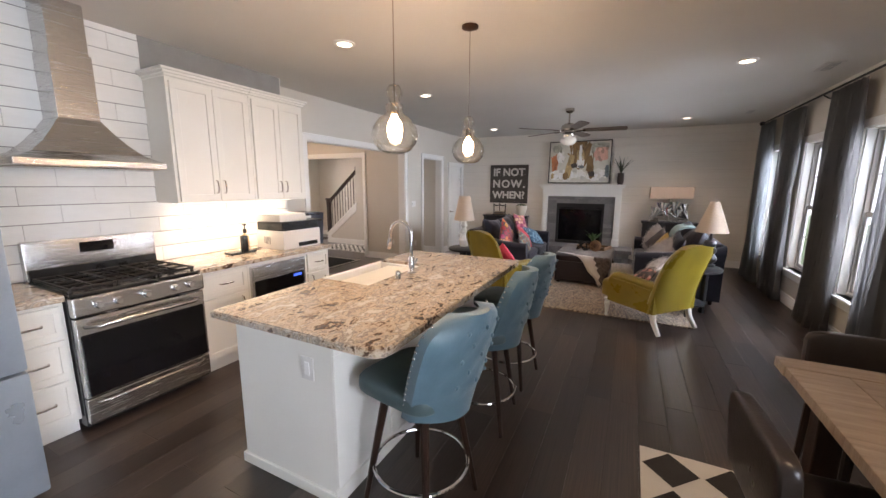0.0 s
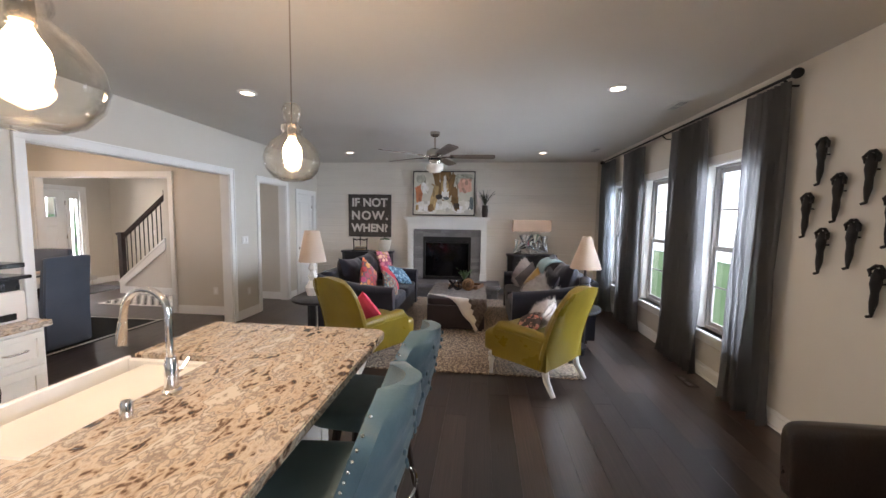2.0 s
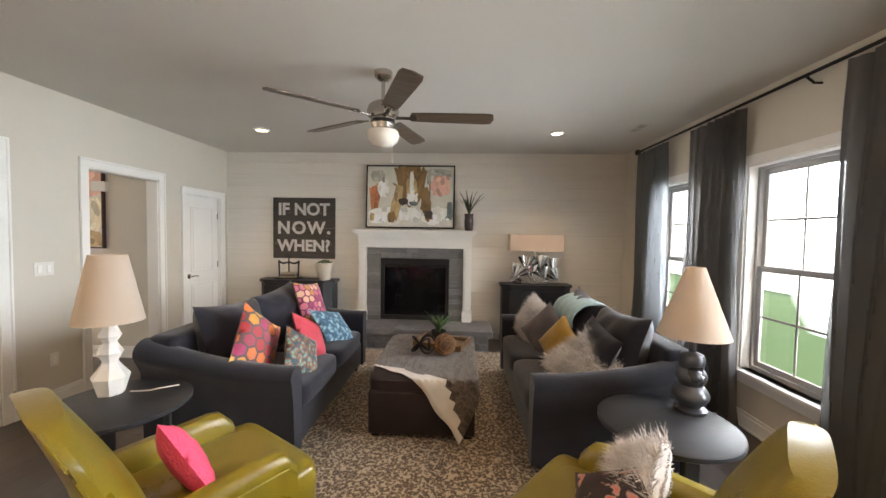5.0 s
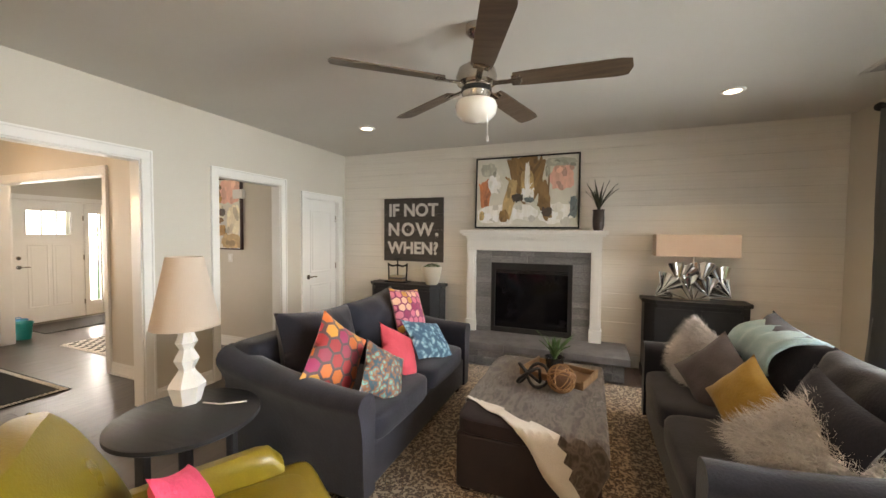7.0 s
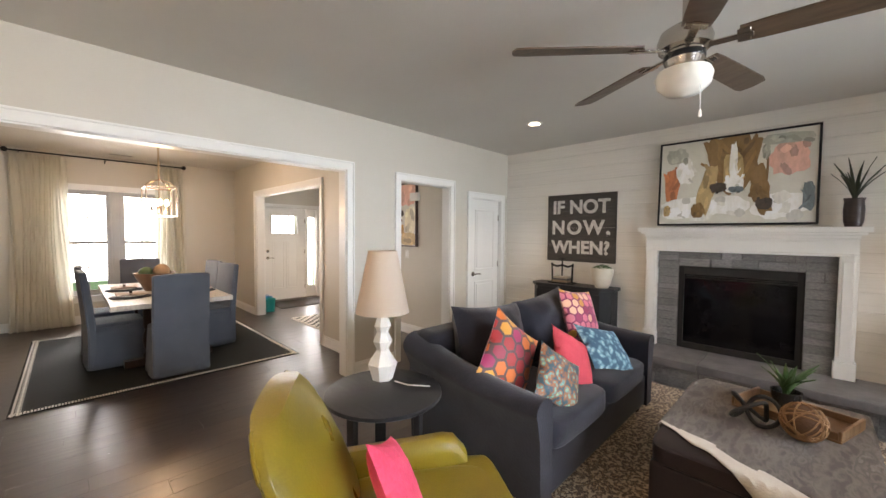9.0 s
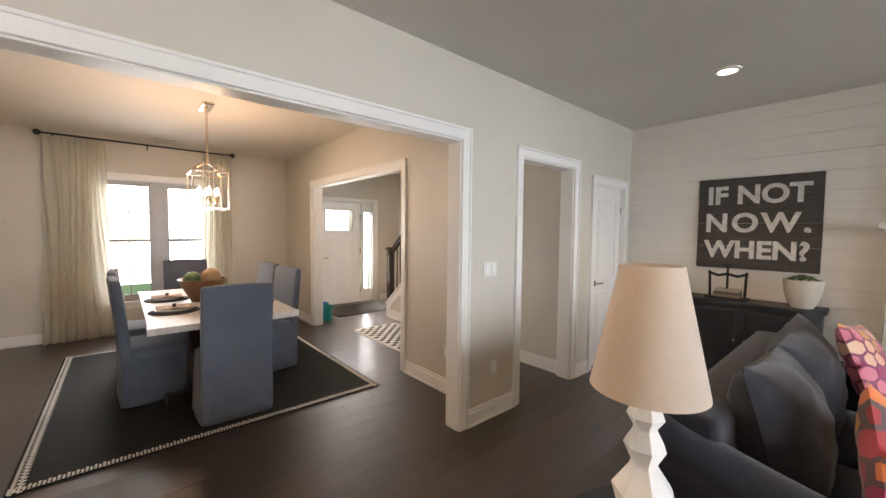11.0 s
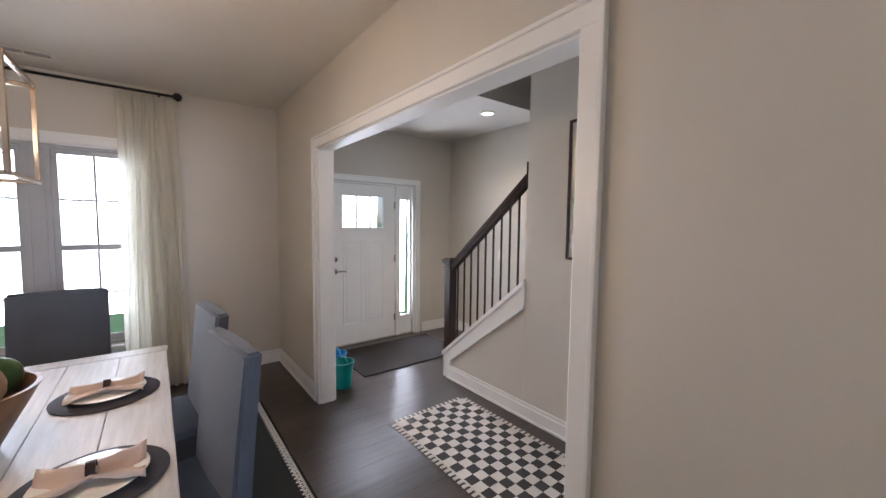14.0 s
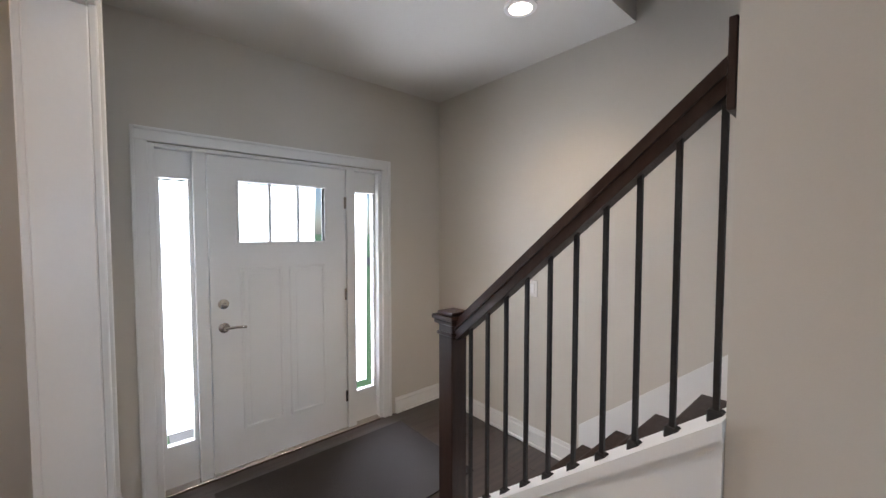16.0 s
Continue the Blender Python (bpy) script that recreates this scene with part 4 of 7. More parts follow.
X0, X1, SX = -1.44, -0.34, -1.02
pts = [(X0, 1.40), (X1 - 0.07, 1.40)]
pts += [(X1 - 0.07 + 0.07 * math.sin(radians(a)), 1.47 - 0.07 * math.cos(radians(a))) for a in range(15, 91, 15)]
pts += [(X1 - 0.07 + 0.07 * math.cos(radians(a)), 3.43 + 0.07 * math.sin(radians(a))) for a in range(0, 91, 15)]
pts += [(X0, 3.50), (X0, 2.95), (SX, 2.95), (SX, 2.20), (X0, 2.20)]
add_slab(bm, pts, 0.877, 0.915)
es = [e for e in bm.edges if all(v.co.z > 0.91 for v in e.verts)]
bmesh.ops.bevel(bm, geom=es, offset=0.006, segments=2, affect="EDGES")
mesh_ob("slab", bm, GRANITE, top, smooth=True)
sk = thing("apron_sink", "white fireclay apron sink set into island", "sink", pose(0, 0, 0))
boxes("basin", [((-1.47, 2.21, 0.66), (-1.445, 2.94, 0.905)), ((-1.445, 2.21, 0.66), (-1.035, 2.235, 0.897)), ((-1.445, 2.915, 0.66), (-1.035, 2.94, 0.897)), ((-1.06, 2.235, 0.66), (-1.035, 2.915, 0.897)), ((-1.445, 2.235, 0.66), (-1.06, 2.915, 0.69))], PORCELAIN, sk, bevel=0.006)
fa = thing("kitchen_faucet", "chrome pull-down gooseneck kitchen faucet", "faucet", pose(-0.93, 2.60, 0.915))
lathe("base", [(0.032, 0), (0.032, 0.012), (0.024, 0.02), (0.022, 0.12), (0.016, 0.14), (0, 0.14)], CHROME, fa)
arc = [(0, 0, 0.12), (0, 0, 0.30)] + [(-0.09 + 0.09 * math.cos(radians(a)), 0, 0.30 + 0.09 * math.sin(radians(a))) for a in range(15, 166, 15)] + [(-0.185, 0, 0.28), (-0.19, 0, 0.25)]
tube("spout", arc, 0.013, CHROME, fa, 12)
tube("spray_head", [(-0.188, 0, 0.265), (-0.195, 0, 0.22), (-0.2, 0, 0.175)], [0.015, 0.019, 0.017], CHROME, fa, 12)
tube("lever", [(0.0, 0.015, 0.07), (0.0, 0.05, 0.075), (-0.01, 0.10, 0.10)], 0.008, CHROME, fa)
lathe("air_gap", [(0.02, 0), (0.018, 0.05), (0.014, 0.06), (0, 0.062)], CHROME, thing("soap_dispenser", "small chrome soap dispenser on granite", "dispenser", pose(-0.93, 2.42, 0.915)), 16)


def bar_stool(m):
    """Tufted swivel stool, front towards -x."""
    s = thing("bar_stool", "teal tufted leather swivel bar stool, nailhead trim", "stool", m, "stools along the island")
    pad("seat", (-0.25, -0.23, 0.60), (0.21, 0.23, 0.70), DKTEAL, s, 5)
    # curved back shell
    bm = bmesh.new()
    n, k = 22, 16
    outer, inner = [], []
    for j in range(k + 1):
        v = j / k
        half = 0.245 * (0.80 + 0.28 * math.sin(math.pi * min(1, v * 0.62))) * math.sqrt(max(0.0, 1 - max(0, (v - 0.78) / 0.235) ** 2.4))
        ro, ri = [], []
        for i in range(n + 1):
            u = 2 * i / n - 1
            y = u * half
            x = 0.235 + 0.10 * v - 0.16 * (abs(u) ** 2.2) * (1 - 0.55 * v)
            z = 0.56 + 0.50 * v
            tuft = 0.0
            if 0.3 < v < 0.93 and abs(u) < 0.85:
                tuft = 0.013 * (abs(math.sin(math.pi * (u * 2.0 + v * 4))) * abs(math.sin(math.pi * (u * 2.0 - v * 4)))) ** 0.5
            ro.append(bm.verts.new((x + 0.022 + tuft, y, z)))
            ri.append(bm.verts.new((x - 0.032, y * 0.97, z)))
        outer.append(ro), inner.append(ri)
    for j in range(k):
        for i in range(n):
            bm.faces.new((outer[j][i], outer[j][i + 1], outer[j + 1][i + 1], outer[j + 1][i]))
            bm.faces.new((inner[j][i], inner[j + 1][i], inner[j + 1][i + 1], inner[j][i + 1]))
        for e in (0, n):
            bm.faces.new((outer[j][e], outer[j + 1][e], inner[j + 1][e], inner[j][e]))
    for i in range(n):
        bm.faces.new((outer[0][i], inner[0][i], inner[0][i + 1], outer[0][i + 1]))
        bm.faces.new((outer[k][i], outer[k][i + 1], inner[k][i + 1], inner[k][i]))
    rim = [(outer[j][e].co + inner[j][e].co) / 2 + Vector((-0.012, 0.006 * sg, 0.004)) for e, sg in ((0, -1), (n, 1)) for j in range(3, k)]
    btn = []
    for j in (6, 8, 10, 12, 14):
        off = 0.0 if (j // 2) % 2 else 0.25
        for u in (-0.5, 0.0, 0.5) if not off else (-0.25, 0.25):
            i = round((u + 1) / 2 * n)
            btn.append(outer[j][i].co.copy() + Vector((0.004, 0, 0)))
    mesh_ob("backrest", bm, TEAL, s, smooth=True)
    bm = bmesh.new()
    for q in rim:
        bmesh.ops.create_icosphere(bm, subdivisions=1, radius=0.0065, matrix=Matrix.Translation(q))
    tagged(mesh_ob("nailhead", bm, CHROME, s, smooth=True), kind="stuff")
    bm = bmesh.new()
    for q in btn:
        add_pad(bm, q - Vector((0.006, 0.011, 0.011)), q + Vector((0.006, 0.011, 0.011)), 2, 8, 6)
    tagged(mesh_ob("button", bm, TEAL, s, smooth=True), kind="stuff")
    lathe("swivel", [(0.0, 0.545), (0.10, 0.545), (0.10, 0.60), (0.0, 0.60)], DKWOOD, s)
    for sx in (-1, 1):
        for sy in (-1, 1):
            tube("leg", [(sx * 0.12, sy * 0.12, 0.57), (sx * 0.20, sy * 0.20, 0.0)], [0.022, 0.014], DKWOOD, s)
    tube("foot_ring", circle(0, 0, 0.21, 0.235, 32), 0.009, CHROME, s, 8, True)
    return s


first = bar_stool(pose(-0.34, 1.72, 0, 0, 0, -10))
for y, a in ((2.52, 4), (3.14, -4)):
    copy_thing(first, pose(-0.33, y, 0, 0, 0, a))


def pendant(y):
    p = thing("pendant_light", "clear glass gourd pendant with glowing bulb", "pendant light", pose(-0.67, y, 0), "pendants over the island")
    lathe("canopy", [(0.0, 2.742), (0.062, 2.74), (0.062, 2.725), (0.02, 2.715), (0.0, 2.715)], mat("bronze", (0.12, 0.06, 0.04), rough=0.35, metal=0.8), p)
    tube("cord", [(0, 0, 2.72), (0, 0, 2.0)], 0.0035, NICKEL, p)
    prof = [(0.012, 2.100), (0.030, 2.095), (0.043, 2.070), (0.044, 2.050), (0.030, 2.020), (0.028, 2.011), (0.047, 1.995), (0.048, 1.980), (0.040, 1.963), (0.050, 1.950), (0.085, 1.925), (0.118, 1.880), (0.127, 1.840), (0.115, 1.795), (0.085, 1.760), (0.05, 1.745)]
    shell = prof + [(r - 0.003, z + 0.001) for r, z in reversed(prof)]
    g = lathe("globe", shell, AMBER, p, 36)
    g.visible_shadow = False
    lathe("socket", [(0.0, 2.005), (0.02, 2.005), (0.022, 1.945), (0.0, 1.945)], NICKEL, p, 16)
    b = lathe("bulb", [(0.014, 1.945), (0.02, 1.930), (0.038, 1.900), (0.042, 1.865), (0.034, 1.825), (0.0, 1.803)], glow("bulb_glow", (1.0, 0.70, 0.40), 60), p, 20)
    b.visible_shadow = False
    lamp("pendant_lamp", "POINT", (-0.67, y, 1.875), (-0.67, y, 0), 14, (1.0, 0.80, 0.60), 0.035)


pendant(2.02)
pendant(3.04)

# ---- breakfast nook ----
tb = thing("nook_table", "weathered oak plank dining table", "table", pose(1.84, 1.52, 0))
for k in range(6):
    a = -0.64 + 0.2135 * k
    box("plank", (a, -0.88, 0.715), (a + 0.2115, 0.88, 0.76), NOOKW, tb, bevel=0.004)
for e in (-1, 1):
    box("breadboard_end", (-0.645, e * 0.945 - 0.063, 0.713), (0.645, e * 0.945 + 0.063, 0.761), NOOKW, tb, bevel=0.004)
box("apron", (-0.52, -0.85, 0.62), (0.52, 0.85, 0.713), DKWOOD, tb)
for sx in (-0.5, 0.5):
    for sy in (-0.8, 0.8):
        box("leg", (sx - 0.045, sy - 0.045, 0), (sx + 0.045, sy + 0.045, 0.713), DKWOOD, tb, bevel=0.006)


def leather_chair(m):
    """Low-backed leather dining chair, front towards -y."""
    c = thing("nook_chair", "dark brown leather dining chair on wooden legs", "chair", m, "chairs round the nook table")
    LE = mat("espresso_leather", (0.035, 0.024, 0.020), (0.022, 0.015, 0.013), rough=0.3, bump=0.1, coat=0.2)
    pad("seat", (-0.23, -0.24, 0.42), (0.23, 0.22, 0.51), LE, c, 6)
    pad("backrest", (-0.235, 0.20, 0.50), (0.235, 0.27, 0.82), LE, c, 7, m=Matrix.Translation((0, 0.02, 0)) @ Matrix.Rotation(radians(-4), 4, "X"))
    for sx in (-0.2, 0.2):
        for sy in (-0.2, 0.22):
            tube("leg", [(sx, sy, 0.44), (sx * 1.05, sy * 1.1, 0)], [0.022, 0.015], DKWOOD, c)
    return c


ch = leather_chair(pose(1.66, 2.60, 0, 0, 0, 0))
copy_thing(ch, pose(1.27, 1.80, 0, 0, 0, 94))
rg2 = thing("checked_rug", "black and white diamond patterned rug", "rug", pose(1.72, 1.42, 0.004))
box("backing", (-1.05, -1.22, 0), (0.755, 1.22, 0.008), WHITE, rg2, bevel=0.002)
bm = bmesh.new()
for i in range(6):
    for j in range(8):
        x, y = -1.05 + 0.15 + 0.30 * i, -1.22 + 0.1525 + 0.305 * j
        q = [bm.verts.new((x + dx, y + dy, 0.0105)) for dx, dy in ((0.14, 0), (0, 0.142), (-0.14, 0), (0, -0.142))]
        bm.faces.new(q)
mesh_ob("diamond", bm, BLKWEAVE, rg2)


def wall_figure(y, z):
    f = thing("wall_ornament", "small dark bronze twisted wall ornament", "wall ornament", pose(2.5, y, z, 0, 0, 0), "bronze ornaments on the wall")
    tube("body", [(-0.045, 0.0, 0.14), (-0.05, -0.005, 0.10), (-0.05, 0.0, 0.05), (-0.045, 0.005, 0.0), (-0.04, 0.012, -0.06), (-0.035, 0.022, -0.12), (-0.03, 0.025, -0.145)], [0.014, 0.026, 0.027, 0.018, 0.020, 0.011, 0.006], IRON, f, 10)
    tube("loop", [(-0.045, -0.035, 0.09), (-0.05, -0.045, 0.125), (-0.045, -0.012, 0.155), (-0.045, 0.012, 0.155), (-0.05, 0.045, 0.125), (-0.045, 0.035, 0.09)], 0.011, IRON, f, 8)
    tube("foot", [(-0.03, 0.025, -0.14), (-0.035, 0.05, -0.15)], 0.009, IRON, f)
    tube("peg", [(-0.045, 0, 0.05), (0, 0, 0.05)], 0.006, IRON, f)


for y, z in ((4.14, 1.99), (3.81, 1.85), (4.0, 1.74), (4.22, 1.63), (3.67, 1.60), (3.88, 1.45), (4.08, 1.39), (3.71, 1.19)):
    wall_figure(y, z)


# ---- curtains ----
def curtain(name, label, m, w, h, folds, depth, material, group, flare=1.15):
    """Hanging panel in local xz, top at z = h; gathered top, loose hem on the floor."""
    c = thing(name, label, "curtain", m, group)
    bm = bmesh.new()
    nx, nz = folds * 10, 18
    rows = []
    for j in range(nz + 1):
        v = j / nz
        row = []
        wid = w * (1 + (flare - 1) * (1 - v) ** 1.5)
        for i in range(nx + 1):
            u = i / nx
            ph = 2 * math.pi * folds * (u + 0.05 * math.sin(7 * u + 3 * (1 - v) + 5 * m.translation.y))
            d = depth * (0.55 + 0.45 * (1 - v)) * (math.sin(ph) * (0.65 + 0.5 * noise.noise(Vector((u * 3, m.translation.y * 3, v)))) + 0.4 * math.sin(2.3 * ph + 1.7 + 2 * v))
            d += 0.02 * (1 - v) * noise.noise(Vector((u * 4, v * 2, w)))
            x = wid * (u - 0.5) + 0.012 * math.cos(ph) * (1 - v)
            z = h * v
            if j == 0:
                d *= 1.35
            row.append(bm.verts.new((x, d, z + 0.004)))
        rows.append(row)
    for a, b in zip(rows, rows[1:]):
        for i in range(nx):
            bm.faces.new((a[i], a[i + 1], b[i + 1], b[i]))
    o = mesh_ob("panel", bm, material, c, smooth=True)
    sol = o.modifiers.new("thickness", "SOLIDIFY")
    sol.thickness = 0.003
    return c


RX = 2.40
for y, w, f, mt in ((4.62, 0.46, 5, GREYCLOTH), (5.72, 0.70, 7, GREYCLOTH), (7.21, 0.70, 7, GREYCLOTH), (8.30, 0.66, 7, SHEER)):
    curtain("curtain", "grey linen curtain hanging to the floor", pose(RX, y, 0, 0, 0, 90), w, 2.60, f, 0.045, mt, "grey curtains", 1.08)


def rod(name, axis_pts, parent_label, brackets):
    r = thing(name, parent_label, "curtain rod", pose(0, 0, 0))
    a, b = Vector(axis_pts[0]), Vector(axis_pts[1])
    tube("pole", [a, b], 0.012, IRON, r)
    for e, d in ((a, (a - b).normalized()), (b, (b - a).normalized())):
        bm = bmesh.new()
        bmesh.ops.create_icosphere(bm, subdivisions=2, radius=0.038, matrix=Matrix.Translation(e + d * 0.03))
        mesh_ob("finial", bm, IRON, r, smooth=True)
    for f, wx in brackets:
        p = a.lerp(b, f)
        tube("bracket", [(wx, p.y, p.z - 0.05), (p.x + (wx - p.x) * 0.5, p.y, p.z - 0.05), (p.x, p.y, p.z - 0.012)], 0.008, IRON, r)


rod("curtain_rod", ((RX, 4.36, 2.635), (RX, 8.62, 2.635)), "long black iron curtain rod", [(0.02, 2.5), (0.46, 2.5), (0.98, 2.5)])


# ---- fireplace ----
boards = struct(new("wall_shiplap"), "off-white horizontal shiplap boarding on fireplace wall", "shiplap")
fp = thing("fireplace", "white mantel fireplace with grey stacked stone", "fireplace", pose(-0.52, 9.23, 0))
# mantel and pilasters, local x about the centre, front towards -y
for s in (-1, 1):
    x0, x1 = sorted((s * 0.71, s * 0.83))
    boxes("pilaster", [((x0, -0.12, 0.27), (x1, 0.0, 1.36)), ((x0 - 0.012, -0.135, 0.27), (x1 + 0.012, 0, 0.42)), ((x0 + 0.025, -0.128, 0.46), (x1 - 0.025, -0.11, 1.30))], TRIM, fp)
bm = bmesh.new()
add_box(bm, (-0.83, -0.115, 1.34), (0.83, 0.0, 1.50), 0.003, 1)
for k, (o, z0, z1) in enumerate(((0.012, 1.34, 1.365), (0.02, 1.47, 1.50), (0.05, 1.50, 1.53), (0.085, 1.53, 1.555), (0.11, 1.555, 1.60))):
    add_box(bm, (-0.78 - o, -0.13 - o, z0), (0.78 + o, 0.0, z1), 0.004, 2)
mesh_ob("mantel_shelf", bm, TRIM, fp)
boxes("stone_backing", [((-0.71, -0.05, 0.27), (-0.505, 0, 1.34)), ((0.505, -0.05, 0.27), (0.71, 0, 1.34)), ((-0.505, -0.05, 1.18), (0.505, 0, 1.34))], MORTAR, fp)
box("firebox", (-0.505, -0.02, 0.27), (0.505, 0.015, 1.18), BLACK, fp)
boxes("firebox_frame", [((-0.505, -0.07, 0.275), (-0.455, -0.02, 1.18)), ((0.455, -0.07, 0.275), (0.505, -0.02, 1.18)), ((-0.455, -0.07, 1.10), (0.455, -0.02, 1.18)), ((-0.455, -0.07, 0.275), (0.455, -0.02, 0.34))], IRON, fp)
box("fire_glass", (-0.455, -0.04, 0.34), (0.455, -0.034, 1.10), DARKGLASS, fp, bevel=0)
boxes("louvre", [((-0.455, -0.068, 1.10 - 0.02 * k - 0.012), (0.455, -0.045, 1.10 - 0.02 * k)) for k in range(3)], IRON, fp)
rnd = random.Random(4)
stone_meshes = []
for k in range(6):
    bm = bmesh.new()
    add_box(bm, (-0.5, -0.5, -0.5), (0.5, 0.5, 0.5))
    bmesh.ops.subdivide_edges(bm, edges=bm.edges, cuts=1)
    for v in bm.verts:
        v.co += 0.05 * Vector((rnd.uniform(-0.5, 0.5), rnd.uniform(-1, 1), rnd.uniform(-0.8, 0.8)))
    me = bpy.data.meshes.new("stone")
    bm.to_mesh(me)
    bm.free()
    me.materials.append(STONE)
    stone_meshes.append(me)


def stone_rows(parent, x0, x1, z0, z1, y_front, depth, h=(0.055, 0.095), w=(0.12, 0.32)):
    z = z0
    while z < z1 - 0.01:
        hh = min(rnd.uniform(*h), z1 - z)
        if z1 - z - hh < 0.035:
            hh = z1 - z
        x = x0
        while x < x1 - 0.005:
            ww = min(rnd.uniform(*w), x1 - x)
            if x1 - x - ww < 0.06:
                ww = x1 - x
            o = new("stone", rnd.choice(stone_meshes))
            o.parent = parent
            o.matrix_local = Matrix.LocRotScale((x + ww / 2, y_front + depth / 2 + rnd.uniform(-0.006, 0.006), z + hh / 2), None, (ww - 0.006, depth, hh - 0.006))
            x += ww
        z += hh


stone_rows(fp, -0.71, -0.505, 0.27, 1.34, -0.085, 0.04)
stone_rows(fp, 0.505, 0.71, 0.27, 1.34, -0.085, 0.04)
stone_rows(fp, -0.505, 0.505, 1.185, 1.34, -0.085, 0.04)
he = thing("hearth", "raised grey stone hearth with thick slab", "hearth", pose(-0.40, 8.92, 0))
box("core", (-0.90, -0.25, 0.0), (0.92, 0.30, 0.19), MORTAR, he)
for a, b in ((-0.97, -0.33), (-0.326, 0.32), (0.324, 0.99)):
    box("slab", (a, -0.33, 0.19), (b, 0.31, 0.27), SLAB, he, bevel=0.01)
stone_rows(he, -0.92, 0.94, 0.0, 0.19, -0.285, 0.045)

# ---- wall art ----
sg = thing("word_sign", "dark distressed wood sign with white lettering", "sign", pose(-2.20, 9.228, 1.605))
SIGNB = mat("sign_black", (0.035, 0.030, 0.028), (0.075, 0.062, 0.055), scale=9, rough=0.6, bump=0.3, bscale=50, stretch=(0.6, 1, 6))
for k in range(4):
    z = -0.455 + 0.2275 * k
    box("board", (-0.47, -0.028, z), (0.47, 0, z + 0.226), SIGNB, sg, bevel=0.003)
LETTER = mat("sign_white", (0.72, 0.70, 0.66), (0.45, 0.43, 0.40), scale=16, rough=0.7)
for txt, z, s in (("IF NOT", 0.20, 0.245), ("NOW,", -0.08, 0.255), ("WHEN?", -0.34, 0.235)):
    cu = bpy.data.curves.new("lettering", "FONT")
    cu.body, cu.size, cu.align_x, cu.extrude, cu.offset = txt, s, "CENTER", 0.002, 0.008
    if txt == "NOW,":
        cu.space_character = 1.2
    o = new("lettering", cu)
    o.data.materials.append(LETTER)
    o.parent = sg
    o.matrix_local = pose(0, -0.031, z, 90)


def painting(name, label, m, w, h, frame_mat, blobs, ground, seed):
    """Canvas with a ground colour and many flat brush patches, in a thin frame; faces -y."""
    p = thing(name, label, "painting", m)
    f = 0.018
    boxes("frame", [((-w / 2, -0.045, -h / 2), (-w / 2 + f, 0, h / 2)), ((w / 2 - f, -0.045, -h / 2), (w / 2, 0, h / 2)), ((-w / 2 + f, -0.045, -h / 2), (w / 2 - f, 0, -h / 2 + f)), ((-w / 2 + f, -0.045, h / 2 - f), (w / 2 - f, 0, h / 2))], frame_mat, p)
    box("canvas", (-w / 2 + f, -0.03, -h / 2 + f), (w / 2 - f, -0.004, h / 2 - f), ground, p, bevel=0)
    rr = random.Random(seed)
    groups = {}
    strokes = []
    for cx, cz, rx, rz, rot, col in blobs:
        strokes.append((cx, cz, rx, rz, rot, col))
        for k in range(6):
            f_ = rr.choice((0.62, 0.82, 1.25))
            strokes.append((cx + rr.uniform(-0.9, 0.9) * rx, cz + rr.uniform(-0.9, 0.9) * rz, rx * rr.uniform(0.12, 0.34), rz * rr.uniform(0.2, 0.5), rot + rr.uniform(-40, 40), tuple(min(0.85, v * f_) for v in col)))
    for n, (cx, cz, rx, rz, rot, col) in enumerate(strokes):
        groups.setdefault(col, []).append((n, cx, cz, rx, rz, rot))
    for col, lst in groups.items():
        bm = bmesh.new()
        for n, cx, cz, rx, rz, rot in lst:
            vs = []
            for k in range(22):
                a = 2 * math.pi * k / 22
                q = (1 + rr.uniform(-0.13, 0.13)) / max(abs(math.cos(a)), abs(math.sin(a))) ** 0.45
                x, z = rx * q * math.cos(a), rz * q * math.sin(a)
                c, s = math.cos(radians(rot)), math.sin(radians(rot))
                x, z = cx + x * c - z * s, cz + x * s + z * c
                vs.append(bm.verts.new((max(-w / 2 + f, min(w / 2 - f, x)), -0.0303 - 0.00006 * n, max(-h / 2 + f, min(h / 2 - f, z)))))
            try:
                bm.faces.new(vs)
            except ValueError:
                pass
        bmesh.ops.triangulate(bm, faces=bm.faces)
        mt = mat("oil_%d_%d_%d" % tuple(round(99 * v) for v in col), col, tuple(min(1, v * 1.35 + 0.03) for v in col), scale=14, rough=0.5, bump=0.3, bscale=50, stretch=(1, 1, 0.4), fine=0.4)
        tagged(mesh_ob("brushwork", bm, mt, p), kind="stuff")
    return p


